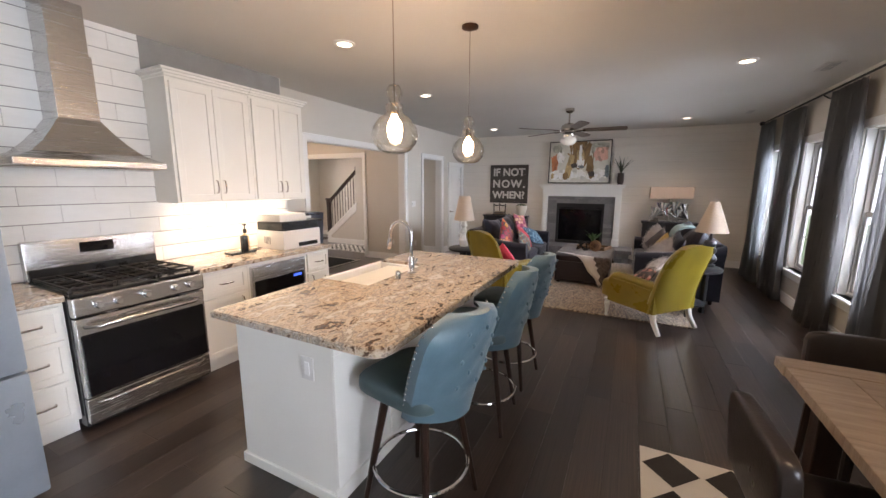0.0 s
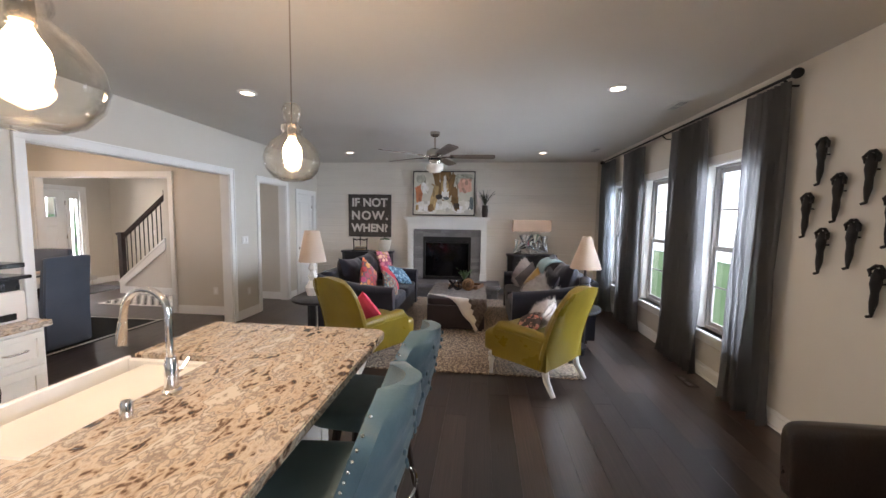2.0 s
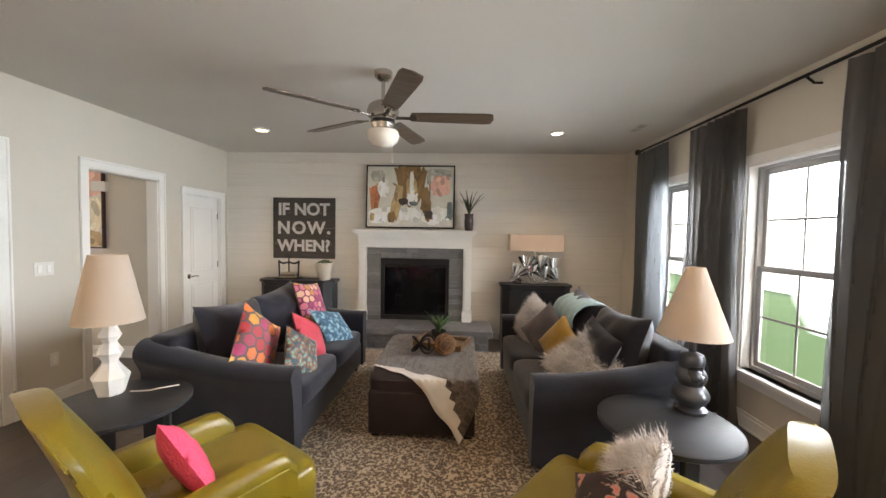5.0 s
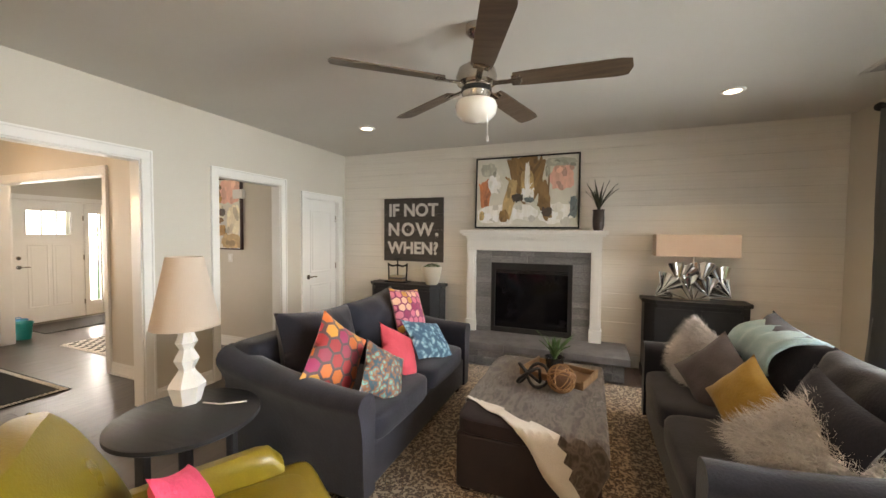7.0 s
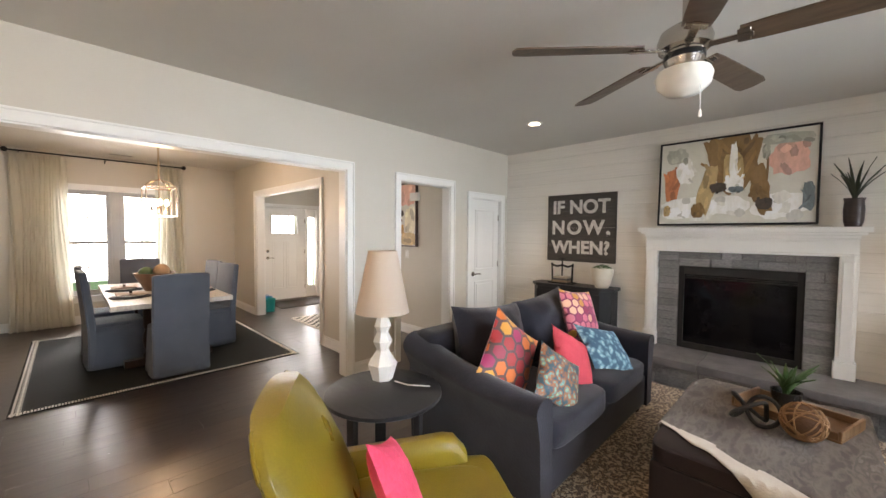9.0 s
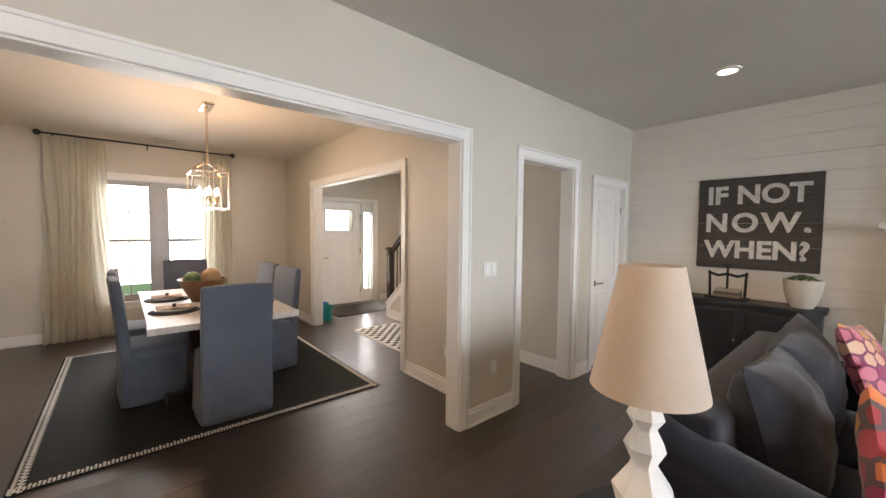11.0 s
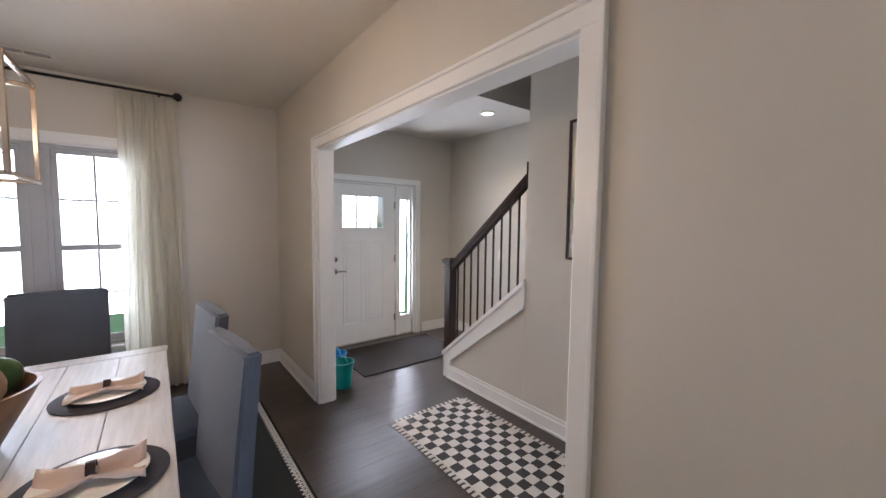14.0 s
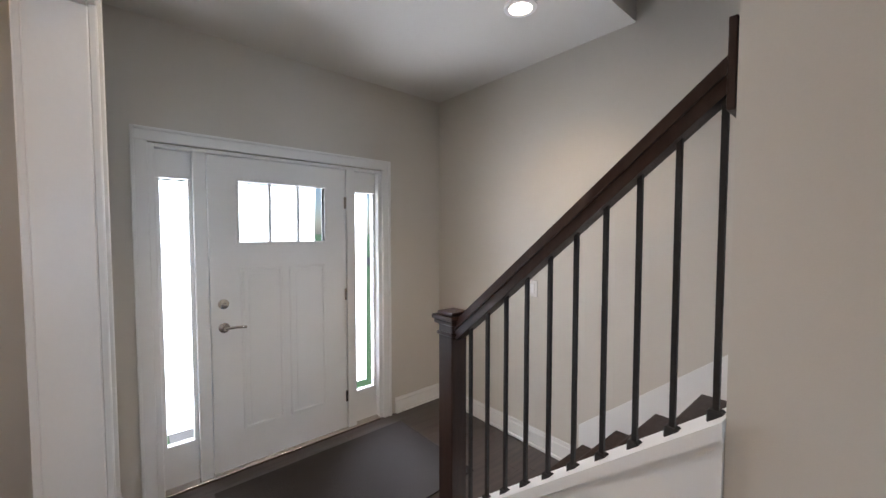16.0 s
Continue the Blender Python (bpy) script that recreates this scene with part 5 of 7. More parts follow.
CANVAS = mat("canvas_white", (0.74, 0.72, 0.64), (0.62, 0.60, 0.52), scale=6, rough=0.6, bump=0.2, bscale=90)
br, dk, tn, pk, og, gr, wh, te = (0.20, 0.11, 0.035), (0.045, 0.03, 0.022), (0.42, 0.29, 0.13), (0.66, 0.38, 0.30), (0.50, 0.17, 0.07), (0.36, 0.36, 0.30), (0.80, 0.78, 0.72), (0.12, 0.15, 0.16)
painting("abstract_painting", "large abstract painting in browns, white and pink", pose(-0.60, 9.19, 2.085, -3), 1.30, 0.92, IRON, [
    (-0.52, -0.02, 0.07, 0.18, 0, og), (-0.40, 0.12, 0.08, 0.13, 0, wh), (0.44, 0.16, 0.14, 0.15, 0, pk), (0.42, 0.36, 0.18, 0.05, 0, gr), (-0.35, -0.27, 0.25, 0.12, 0, wh), (0.38, -0.28, 0.2, 0.12, 0, wh), (0.0, -0.26, 0.15, 0.09, 0, wh),
    (0.02, 0.30, 0.15, 0.16, 0, br), (-0.10, 0.16, 0.07, 0.30, 18, br), (-0.20, -0.10, 0.07, 0.27, -12, tn), (-0.27, -0.30, 0.06, 0.08, 0, br), (0.14, 0.16, 0.06, 0.28, -14, br), (0.24, -0.10, 0.065, 0.25, 10, br), (0.27, -0.26, 0.06, 0.06, 0, dk),
    (0.02, 0.10, 0.08, 0.18, 0, tn), (0.02, 0.18, 0.03, 0.20, 0, wh), (0.03, -0.05, 0.075, 0.09, 0, wh), (-0.10, -0.07, 0.07, 0.05, 0, dk), (0.05, -0.10, 0.06, 0.03, 0, te),
    (-0.48, 0.30, 0.10, 0.08, 0, gr), (0.58, -0.20, 0.04, 0.13, 0, te), (0.27, 0.25, 0.03, 0.07, 0, gr), (-0.56, -0.30, 0.03, 0.06, 0, tn)], CANVAS, 3)
oc, cr, sg_, bz = (0.40, 0.22, 0.055), (0.66, 0.60, 0.45), (0.50, 0.50, 0.34), (0.16, 0.075, 0.025)
sweep = [(-0.08 + 0.40 * math.cos(radians(a)), 0.02 + 0.40 * math.sin(radians(a)), 0.17, 0.075, a + 90, (oc, br, tn, bz)[k % 4]) for k, a in enumerate(range(40, 251, 12))]
painting("abstract_painting", "tall abstract painting in ochre, brown and cream", pose(-4.815, 8.0, 1.79), 1.43, 0.95, mat("mahogany_frame", (0.045, 0.016, 0.012), (0.03, 0.011, 0.009), rough=0.35), [
    (-0.60, 0.22, 0.10, 0.22, 0, cr), (-0.60, -0.08, 0.09, 0.14, 0, sg_), (-0.58, -0.36, 0.11, 0.08, 0, wh), (-0.62, -0.30, 0.04, 0.10, 0, oc), (-0.44, -0.40, 0.09, 0.05, 10, bz), (0.50, 0.30, 0.20, 0.16, 0, pk), (0.58, -0.10, 0.12, 0.20, 0, cr), (0.52, -0.36, 0.18, 0.09, 0, tn),
    (-0.16, 0.10, 0.24, 0.24, 0, cr), (-0.22, 0.10, 0.10, 0.16, 0, wh)] + sweep + [
    (-0.50, 0.04, 0.045, 0.30, 4, oc), (-0.44, 0.08, 0.03, 0.26, 0, tn), (-0.40, 0.02, 0.03, 0.30, -6, br), (-0.52, -0.22, 0.05, 0.14, -12, oc), (-0.36, 0.12, 0.03, 0.20, -10, cr), (-0.34, -0.02, 0.055, 0.10, 10, og), (-0.35, 0.06, 0.04, 0.04, 0, (0.42, 0.11, 0.04)), (-0.30, -0.14, 0.10, 0.07, -20, br), (-0.16, -0.10, 0.06, 0.12, 0, oc), (-0.20, -0.24, 0.10, 0.06, 0, te), (-0.06, -0.18, 0.05, 0.08, 0, dk),
    (-0.30, -0.34, 0.12, 0.05, 10, br), (-0.38, -0.42, 0.05, 0.04, 0, wh), (-0.06, -0.38, 0.16, 0.06, 0, oc), (-0.10, -0.45, 0.10, 0.02, 0, dk), (0.06, 0.14, 0.16, 0.13, 15, tn), (0.26, 0.06, 0.14, 0.09, -10, cr), (0.12, 0.10, 0.035, 0.045, 0, dk), (0.38, 0.02, 0.06, 0.05, 0, dk), (0.22, -0.10, 0.18, 0.05, 8, br), (0.30, -0.22, 0.14, 0.07, 0, oc), (0.10, -0.30, 0.10, 0.08, 0, (0.24, 0.08, 0.04))], CANVAS, 8)


# ---- consoles and what stands on them ----
def console(x0, x1):
    c = thing("console_cabinet", "low black painted console cabinet", "cabinet", pose((x0 + x1) / 2, 9.05, 0), "black console cabinets")
    w = (x1 - x0) / 2
    pts = [(-w, 0.17), (-w, -0.06), (-w + 0.12, -0.17), (w - 0.12, -0.17), (w, -0.06), (w, 0.17)]
    for nm, k, z0, z1 in (("body", 0.95, 0.08, 0.82), ("top", 1.0, 0.82, 0.86), ("plinth", 0.97, 0.0, 0.08)):
        bm = bmesh.new()
        add_slab(bm, [(x * k, y * k) for x, y in pts], z0, z1)
        bmesh.ops.bevel(bm, geom=[e for e in bm.edges], offset=0.004, segments=1, affect="EDGES")
        mesh_ob(nm, bm, BLACKTOP, c)
    for s in (-1, 1):
        boxes("door", [((s * w * 0.42 - w * 0.36, -0.168, 0.12), (s * w * 0.42 + w * 0.36, -0.158, 0.78))], BLACKTOP, c, bevel=0.006)
        lathe("knob", [(0.006, 0), (0.014, 0.012), (0.012, 0.02), (0, 0.022)], NICKEL, c, 12, pose(s * 0.04, -0.168, 0.5, 90))


console(-2.77, -1.66)
console(0.72, 1.72)


def blades(parent, n, r, h, seed, width=0.02, name="leaf", material=GREEN, z0=0.0):
    rr = random.Random(seed)
    for k in range(n):
        a, l, o = rr.uniform(0, 6.28), rr.uniform(0.6, 1) * h, rr.uniform(0.3, 1) * r
        bm = bmesh.new()
        left, right = [], []
        for j in range(6):
            v = j / 5
            d = o * v ** 1.6
            wd = width * (1 - v ** 2) * (0.6 + 0.8 * min(1, v * 3)) + 0.001
            c = Vector((math.cos(a) * d, math.sin(a) * d, z0 + l * v * (1 - 0.25 * v * o / max(h, 0.01))))
            t = Vector((-math.sin(a), math.cos(a), 0)) * wd
            left.append(bm.verts.new(c - t)), right.append(bm.verts.new(c + t + Vector((0, 0, 0.004))))
        for j in range(5):
            bm.faces.new((left[j], right[j], right[j + 1], left[j + 1]))
        o2 = mesh_ob(name, bm, material, parent, smooth=True)
        o2.modifiers.new("thickness", "SOLIDIFY").thickness = 0.003


pot = thing("potted_grass", "cream ceramic pot with a low green plant", "plant", pose(-1.82, 9.03, 0.86))
lathe("pot", [(0.0, 0), (0.075, 0), (0.11, 0.08), (0.13, 0.18), (0.135, 0.245), (0.12, 0.245), (0.115, 0.2), (0, 0.2)], mat("cream_ceramic", (0.66, 0.60, 0.50), (0.58, 0.52, 0.43), rough=0.35), pot)
bm = bmesh.new()
rr = random.Random(2)
for k in range(260):
    a, r = rr.uniform(0, 6.28), 0.115 * math.sqrt(rr.random())
    q = Vector((r * math.cos(a), r * math.sin(a), 0.225 + 0.05 * (1 - (r / 0.115) ** 2)))
    d = Vector((rr.uniform(-1, 1), rr.uniform(-1, 1), 0.9)) * 0.022
    s = Vector((rr.uniform(-1, 1), rr.uniform(-1, 1), 0)) * 0.008
    bm.faces.new([bm.verts.new(q - s), bm.verts.new(q + s), bm.verts.new(q + d)])
mesh_ob("leaves", bm, GREEN, pot)
pr2 = thing("book_press", "black iron desk press holding small books", "ornament", pose(-2.36, 9.05, 0.86))
boxes("base", [((-0.17, -0.08, 0), (0.17, 0.08, 0.02))], IRON, pr2)
for s in (-1, 1):
    tube("upright", [(s * 0.14, 0, 0.02), (s * 0.145, 0, 0.2), (s * 0.15, 0, 0.27)], 0.012, IRON, pr2)
tube("bow", [(-0.15, 0, 0.25), (-0.08, 0, 0.225), (0, 0, 0.245), (0.08, 0, 0.225), (0.15, 0, 0.25)], 0.014, IRON, pr2)
tube("screw", [(0, 0, 0.10), (0, 0, 0.34)], 0.010, IRON, pr2)
tube("screw_handle", [(-0.05, 0, 0.335), (0.05, 0, 0.335)], 0.007, IRON, pr2)
for k, c in enumerate(((0.30, 0.22, 0.14), (0.12, 0.10, 0.09), (0.42, 0.36, 0.28))):
    box("book", (-0.11 + 0.01 * k, -0.07, 0.021 + 0.026 * k), (0.11, 0.07, 0.045 + 0.026 * k), mat("book_%d" % k, c, rough=0.7), pr2, bevel=0.003)

vs_ = thing("mantel_vase", "dark ribbed vase with dry grass blades", "vase", pose(0.26, 9.10, 1.60))
lathe("vase", [(0, 0), (0.05, 0), (0.062, 0.05), (0.066, 0.14), (0.06, 0.22), (0.068, 0.245), (0.055, 0.245), (0.05, 0.2), (0, 0.2)], mat("dark_ceramic", (0.035, 0.022, 0.02), (0.06, 0.04, 0.035), rough=0.35, bump=0.3, bscale=12, stretch=(1, 1, 6)), vs_)
blades(vs_, 16, 0.22, 0.42, 5, 0.010, z0=0.2, material=mat("dark_grass", (0.025, 0.040, 0.018), (0.05, 0.05, 0.025), rough=0.5))

gk = thing("leaf_table_lamp", "silver leaf table lamp with beige rectangular shade", "lamp", pose(1.20, 9.02, 0.86))
boxes("base", [((-0.15, -0.05, 0), (0.15, 0.05, 0.02))], CHROME, gk, bevel=0.004)
tube("stem", [(0, 0, 0.02), (0, 0, 0.5)], 0.008, CHROME, gk)
rr = random.Random(7)
for k, (lx, lz, a, s) in enumerate(((-0.22, 0.20, 35, 0.13), (-0.10, 0.32, 15, 0.14), (0.06, 0.34, -5, 0.14), (0.20, 0.28, -25, 0.14), (0.10, 0.18, -15, 0.12), (-0.02, 0.22, 10, 0.12), (-0.26, 0.08, 60, 0.11), (0.25, 0.13, -50, 0.12))):
    bm = bmesh.new()
    c0 = bm.verts.new((0, 0, -s))
    arcv = []
    for j in range(15):
        t = radians(-62 + 124 * j / 14)
        r = s * (1.0 + 0.05 * math.sin(j * 2.3)) * (0.80 if j == 7 else 1)
        arcv.append(bm.verts.new((r * 1.25 * math.sin(t), 0.012 * math.sin(j * 1.9), r * math.cos(t) * 0.75 - 0.2 * s)))
    for j in range(14):
        bm.faces.new((c0, arcv[j], arcv[j + 1]))
    lf = mesh_ob("leaf", bm, CHROME, gk, m=pose(lx, -0.03 + 0.012 * (k % 4), lz, 0, a, 0))
    lf.modifiers.new("thickness", "SOLIDIFY").thickness = 0.004
    tube("leaf_stem", [(lx - s * 0.9 * math.sin(radians(a)), -0.02, lz - s * math.cos(radians(a))), (lx * 0.3, 0, 0.02)], 0.005, CHROME, gk, 6)
boxes("shade", [((-0.37, -0.13, 0.47), (0.37, -0.126, 0.70)), ((-0.37, 0.126, 0.47), (0.37, 0.13, 0.70)), ((-0.37, -0.126, 0.47), (-0.366, 0.126, 0.70)), ((0.366, -0.126, 0.47), (0.37, 0.126, 0.70))], mat("shade_beige", (0.58, 0.46, 0.37), (0.54, 0.42, 0.33), rough=0.9, bump=0.2, bscale=250), gk, bevel=0)
boxes("shade_frame", [((-0.37, -0.004, 0.66), (0.37, 0.004, 0.668))], CHROME, gk)


# ---- ceiling fan ----
fn = thing("ceiling_fan", "nickel ceiling fan with five walnut blades", "ceiling fan", pose(-0.45, 6.49, 0))
lathe("canopy", [(0, 2.74), (0.068, 2.738), (0.066, 2.70), (0.04, 2.675), (0.014, 2.67), (0.014, 2.5)], NICKEL, fn)
lathe("motor", [(0.02, 2.53), (0.06, 2.52), (0.105, 2.49), (0.118, 2.45), (0.112, 2.41), (0.085, 2.395), (0.085, 2.35), (0.078, 2.335), (0.078, 2.31), (0, 2.31)], NICKEL, fn, 32)
lathe("band", [(0.0865, 2.385), (0.0885, 2.38), (0.0885, 2.362), (0.0865, 2.357)], BLACK, fn, 32)
lathe("light_bowl", [(0.082, 2.312), (0.112, 2.305), (0.122, 2.28), (0.112, 2.235), (0.075, 2.20), (0.0, 2.187)], OPAL, fn, 32)
for k in range(5):
    a = 5 + 72 * k
    rot = pose(0, 0, 0, 0, 0, a)
    bm = bmesh.new()
    pts = [(0.21, -0.055), (0.30, -0.062), (0.76, -0.072), (0.81, -0.062), (0.825, 0.0), (0.81, 0.062), (0.76, 0.072), (0.30, 0.062), (0.21, 0.055)]
    add_slab(bm, pts, -0.004, 0.004)
    bmesh.ops.transform(bm, matrix=rot @ pose(0, 0, 2.415, -12), verts=bm.verts)
    mesh_ob("blade", bm, BLADE, fn)
    bm = bmesh.new()
    add_box(bm, (0.09, -0.018, -0.016), (0.26, 0.018, -0.004), 0.004, 1)
    add_box(bm, (0.20, -0.045, -0.012), (0.25, 0.045, -0.004), 0.004, 1)
    bmesh.ops.transform(bm, matrix=rot @ pose(0, 0, 2.415, -12), verts=bm.verts)
    mesh_ob("blade_iron", bm, NICKEL, fn)
bm = bmesh.new()
for s in (-1, 1):
    add_tube(bm, [(0.075 * s, -0.04, 2.31), (0.08 * s, -0.04, 2.10 if s > 0 else 2.22)], 0.0016, 5)
add_lathe(bm, [(0, 0), (0.008, 0.006), (0.006, 0.03), (0, 0.04)], 10, pose(0.08, -0.04, 2.06))
mesh_ob("pull_chain", bm, TRIM, fn)

# ---- living room rug ----
lr = thing("leopard_rug", "large brown spotted animal print rug", "rug", pose(-0.27, 6.8, 0.003))
box("pile", (-1.52, -1.75, 0), (1.50, 1.75, 0.012), LEOPARD, lr, bevel=0.004)


# ---- sofas ----
def sofa(m, name_label):
    """Two-seat rolled-arm sofa, front towards -y; width 1.92 along x."""
    s = thing("sofa", name_label, "sofa", m, "pair of velvet sofas")
    box("base", (-0.86, -0.50, 0.07), (0.86, 0.42, 0.33), VELVET, s, bevel=0.03, seg=3)
    for a, b in ((-0.785, -0.002), (0.002, 0.785)):
        pad("seat_cushion", (a, -0.53, 0.30), (b, 0.22, 0.475), VELVET, s, 7, 0.006)
    for a, b in ((-0.76, -0.01), (0.01, 0.76)):
        bm = pillow_mesh(b - a + 0.04, 0.56, 0.30, 18)
        bmesh.ops.transform(bm, matrix=pose((a + b) / 2, 0.20, 0.70, -16, 5 if a < 0 else -4, 0), verts=bm.verts)
        mesh_ob("back_cushion", bm, VELVET, s, smooth=True)
    bm = bmesh.new()
    add_box(bm, (-0.90, 0.30, 0.07), (0.90, 0.50, 0.83), 0.06, 4)
    mesh_ob("back", bm, VELVET, s, smooth=True)
    for sd in (-1, 1):
        bm = bmesh.new()
        prev = None
        n = 16
        for j in range(13):
            v = j / 12
            y = -0.52 + 1.02 * v
            ztop = 0.655 + 0.16 * v ** 2.0
            roll = 0.065 + 0.02 * v
            ring = []
            prof = [(0.80, 0.07), (0.80, ztop - 0.12)]
            prof += [(0.885 + roll * 1.25 * math.cos(t), ztop - roll + roll * math.sin(t)) for t in [radians(190 - 20 * k) for k in range(0, 12)]]
            prof += [(0.93, ztop - 0.22), (0.91, 0.07)]
            ring = [bm.verts.new((sd * x, y, z)) for x, z in prof]
            if prev:
                for k in range(len(ring)):
                    bm.faces.new((prev[k], prev[(k + 1) % len(ring)], ring[(k + 1) % len(ring)], ring[k]))
            else:
                bm.faces.new(ring)
            prev = ring
        bm.faces.new(prev)
        mesh_ob("arm", bm, VELVET, s, smooth=True)
    for sx in (-0.8, 0.8):
        for sy in (-0.44, 0.42):
            lathe("foot", [(0.022, 0), (0.03, 0.075), (0, 0.075)], DKWOOD, s, 12, pose(sx, sy, 0))
    return s


sofa(pose(-1.44, 6.96, 0.015, 0, 0, 90), "charcoal velvet two-seat sofa with bright cushions")
sofa(pose(1.13, 6.96, 0.015, 0, 0, -90), "charcoal velvet two-seat sofa with fur cushions")


def hexes(name, ground, cols, size, w, h):
    """A cushion cover of honeycomb patches."""
    m = MATS[name] = bpy.data.materials.new(name)
    m.use_nodes = True
    N, L = m.node_tree.nodes, m.node_tree.links
    b = N["Principled BSDF"]
    tc, sep = N.new("ShaderNodeTexCoord"), N.new("ShaderNodeSeparateXYZ")
    L.new(tc.outputs["Object"], sep.inputs[0])

    def op(kind, a, bb=None, c=None):
        n = N.new("ShaderNodeMath")
        n.operation = kind
        for s, v in zip(n.inputs, (a, bb, c)):
            if v is None:
                continue
            if isinstance(v, (int, float)):
                s.default_value = v
            else:
                L.new(v, s)
        return n.outputs[0]

    x, z = op("MULTIPLY", sep.outputs[0], 1 / size), op("MULTIPLY", sep.outputs[2], 1 / size)
    R3 = 1.7320508

    def grid(ox, oz):
        gx, gz = op("ADD", x, ox), op("ADD", z, oz)
        cx, cz = op("FLOOR", gx), op("FLOOR", op("DIVIDE", gz, R3))
        fx = op("SUBTRACT", op("SUBTRACT", gx, cx), 0.5)
        fz = op("SUBTRACT", gz, op("MULTIPLY", op("ADD", cz, 0.5), R3))
        ax, az = op("ABSOLUTE", fx), op("ABSOLUTE", fz)
        d = op("MAXIMUM", ax, op("ADD", op("MULTIPLY", ax, 0.5), op("MULTIPLY", az, R3 / 2)))
        ident = op("FRACT", op("MULTIPLY", op("SINE", op("ADD", op("MULTIPLY", cx, 12.99 + ox), op("MULTIPLY", cz, 78.2 + oz))), 4375.5))
        return d, ident

    (d1, i1), (d2, i2) = grid(10.0, 10.0), grid(10.5, 10.0 + R3 / 2)
    first_ = op("LESS_THAN", d1, d2)
    d = op("MINIMUM", d1, d2)
    ident = op("ADD", op("MULTIPLY", first_, i1), op("MULTIPLY", op("SUBTRACT", 1.0, first_), i2))
    rp = N.new("ShaderNodeValToRGB")
    rp.color_ramp.interpolation = "CONSTANT"
    while len(rp.color_ramp.elements) < len(cols):
        rp.color_ramp.elements.new(0.5)
    for k, (e, c) in enumerate(zip(rp.color_ramp.elements, cols)):
        e.position, e.color = k / len(cols), (*c, 1)
    L.new(ident, rp.inputs[0])
    mx = N.new("ShaderNodeMix")
    mx.data_type = "RGBA"
    L.new(op("GREATER_THAN", d, 0.41), mx.inputs[0])
    L.new(rp.outputs[0], mx.inputs[6])
    mx.inputs[7].default_value = (*ground, 1)
    L.new(mx.outputs[2], b.inputs["Base Color"])
    b.inputs["Roughness"].default_value = 0.55
    b.inputs["Sheen Weight"].default_value = 0.2
    bp = N.new("ShaderNodeBump")
    bp.inputs["Strength"].default_value, bp.inputs["Distance"].default_value = 0.4, 0.004
    L.new(op("LESS_THAN", d, 0.41), bp.inputs["Height"]), L.new(bp.outputs[0], b.inputs["Normal"])
    return m


MAG, ORG, RED, YEL, PNK = (0.30, 0.02, 0.09), (0.55, 0.13, 0.02), (0.34, 0.02, 0.025), (0.58, 0.27, 0.04), (0.62, 0.16, 0.22)
HEXA = hexes("hex_orange", (0.09, 0.05, 0.05), [ORG, MAG, YEL, RED, ORG, (0.28, 0.03, 0.06)], 0.095, 0.5, 0.5)
HEXB = hexes("hex_pink", (0.22, 0.02, 0.08), [PNK, YEL, (0.75, 0.45, 0.30), PNK, MAG], 0.075, 0.45, 0.45)
BLUEP = cells("blue_blossom", 22, [(0, (0.55, 0.62, 0.60)), (0.25, (0.22, 0.38, 0.45)), (0.6, (0.04, 0.10, 0.16))], rough=0.7, warp=0.8)
MULTI = cells("multi_bead", 26, [(0, (0.55, 0.48, 0.10)), (0.25, (0.08, 0.32, 0.32)), (0.45, (0.30, 0.10, 0.03)), (0.7, (0.03, 0.08, 0.11))], rough=0.5, warp=1.0)
CORAL = mat("coral_knit", (0.62, 0.07, 0.10), (0.50, 0.05, 0.07), scale=10, rough=0.8, bump=0.5, bscale=90)
PINKK = mat("pink_knit", (0.80, 0.08, 0.17), (0.66, 0.05, 0.11), scale=10, rough=0.8, bump=0.6, bscale=80)
TAUPE = mat("taupe_velvet", (0.085, 0.065, 0.065), (0.06, 0.045, 0.045), rough=0.85, sheen=0.3, bump=0.2)
MUST = mat("mustard_velvet", (0.36, 0.20, 0.015), (0.26, 0.14, 0.01), rough=0.75, sheen=0.3, bump=0.2)
FLORAL = cells("dark_floral", 14, [(0, (0.72, 0.08, 0.07)), (0.3, (0.55, 0.30, 0.25)), (0.42, (0.03, 0.02, 0.02)), (0.9, (0.05, 0.03, 0.03))], rough=0.7, warp=1.5)


def cushion(label, m, w, h, t, material):
    p = thing("cushion", label, "cushion", m, "scatter cushions")
    mesh_ob("cover", pillow_mesh(w, h, t), material, p, smooth=True)
    return p


# left sofa
cushion("orange and magenta honeycomb patterned cushion", pose(-1.34, 6.36, 0.725, -18, 38, 74), 0.45, 0.47, 0.15, HEXA)
cushion("pink honeycomb patterned cushion", pose(-1.42, 7.55, 0.80, -22, 8, 80), 0.46, 0.46, 0.15, HEXB)
cushion("multicoloured beaded cushion on the sofa", pose(-1.07, 6.50, 0.615, -30, 34, 66), 0.37, 0.35, 0.13, MULTI)
cushion("coral red knitted square cushion", pose(-1.16, 6.88, 0.635, -36, 30, 72), 0.40, 0.38, 0.13, CORAL)
cushion("blue blossom patterned cushion", pose(-1.10, 7.30, 0.63, -44, 14, 74), 0.50, 0.38, 0.13, BLUEP)
# right sofa
cushion("plain taupe velvet cushion with piped edge", pose(0.94, 7.22, 0.655, -30, 34, -72), 0.42, 0.42, 0.14, TAUPE)
cushion("mustard yellow velvet cushion", pose(0.98, 6.86, 0.655, -28, 30, -80), 0.36, 0.36, 0.13, MUST)
cushion("plain dark charcoal velvet cushion", pose(1.10, 6.40, 0.70, -18, 12, -84), 0.46, 0.46, 0.15, VELVET)


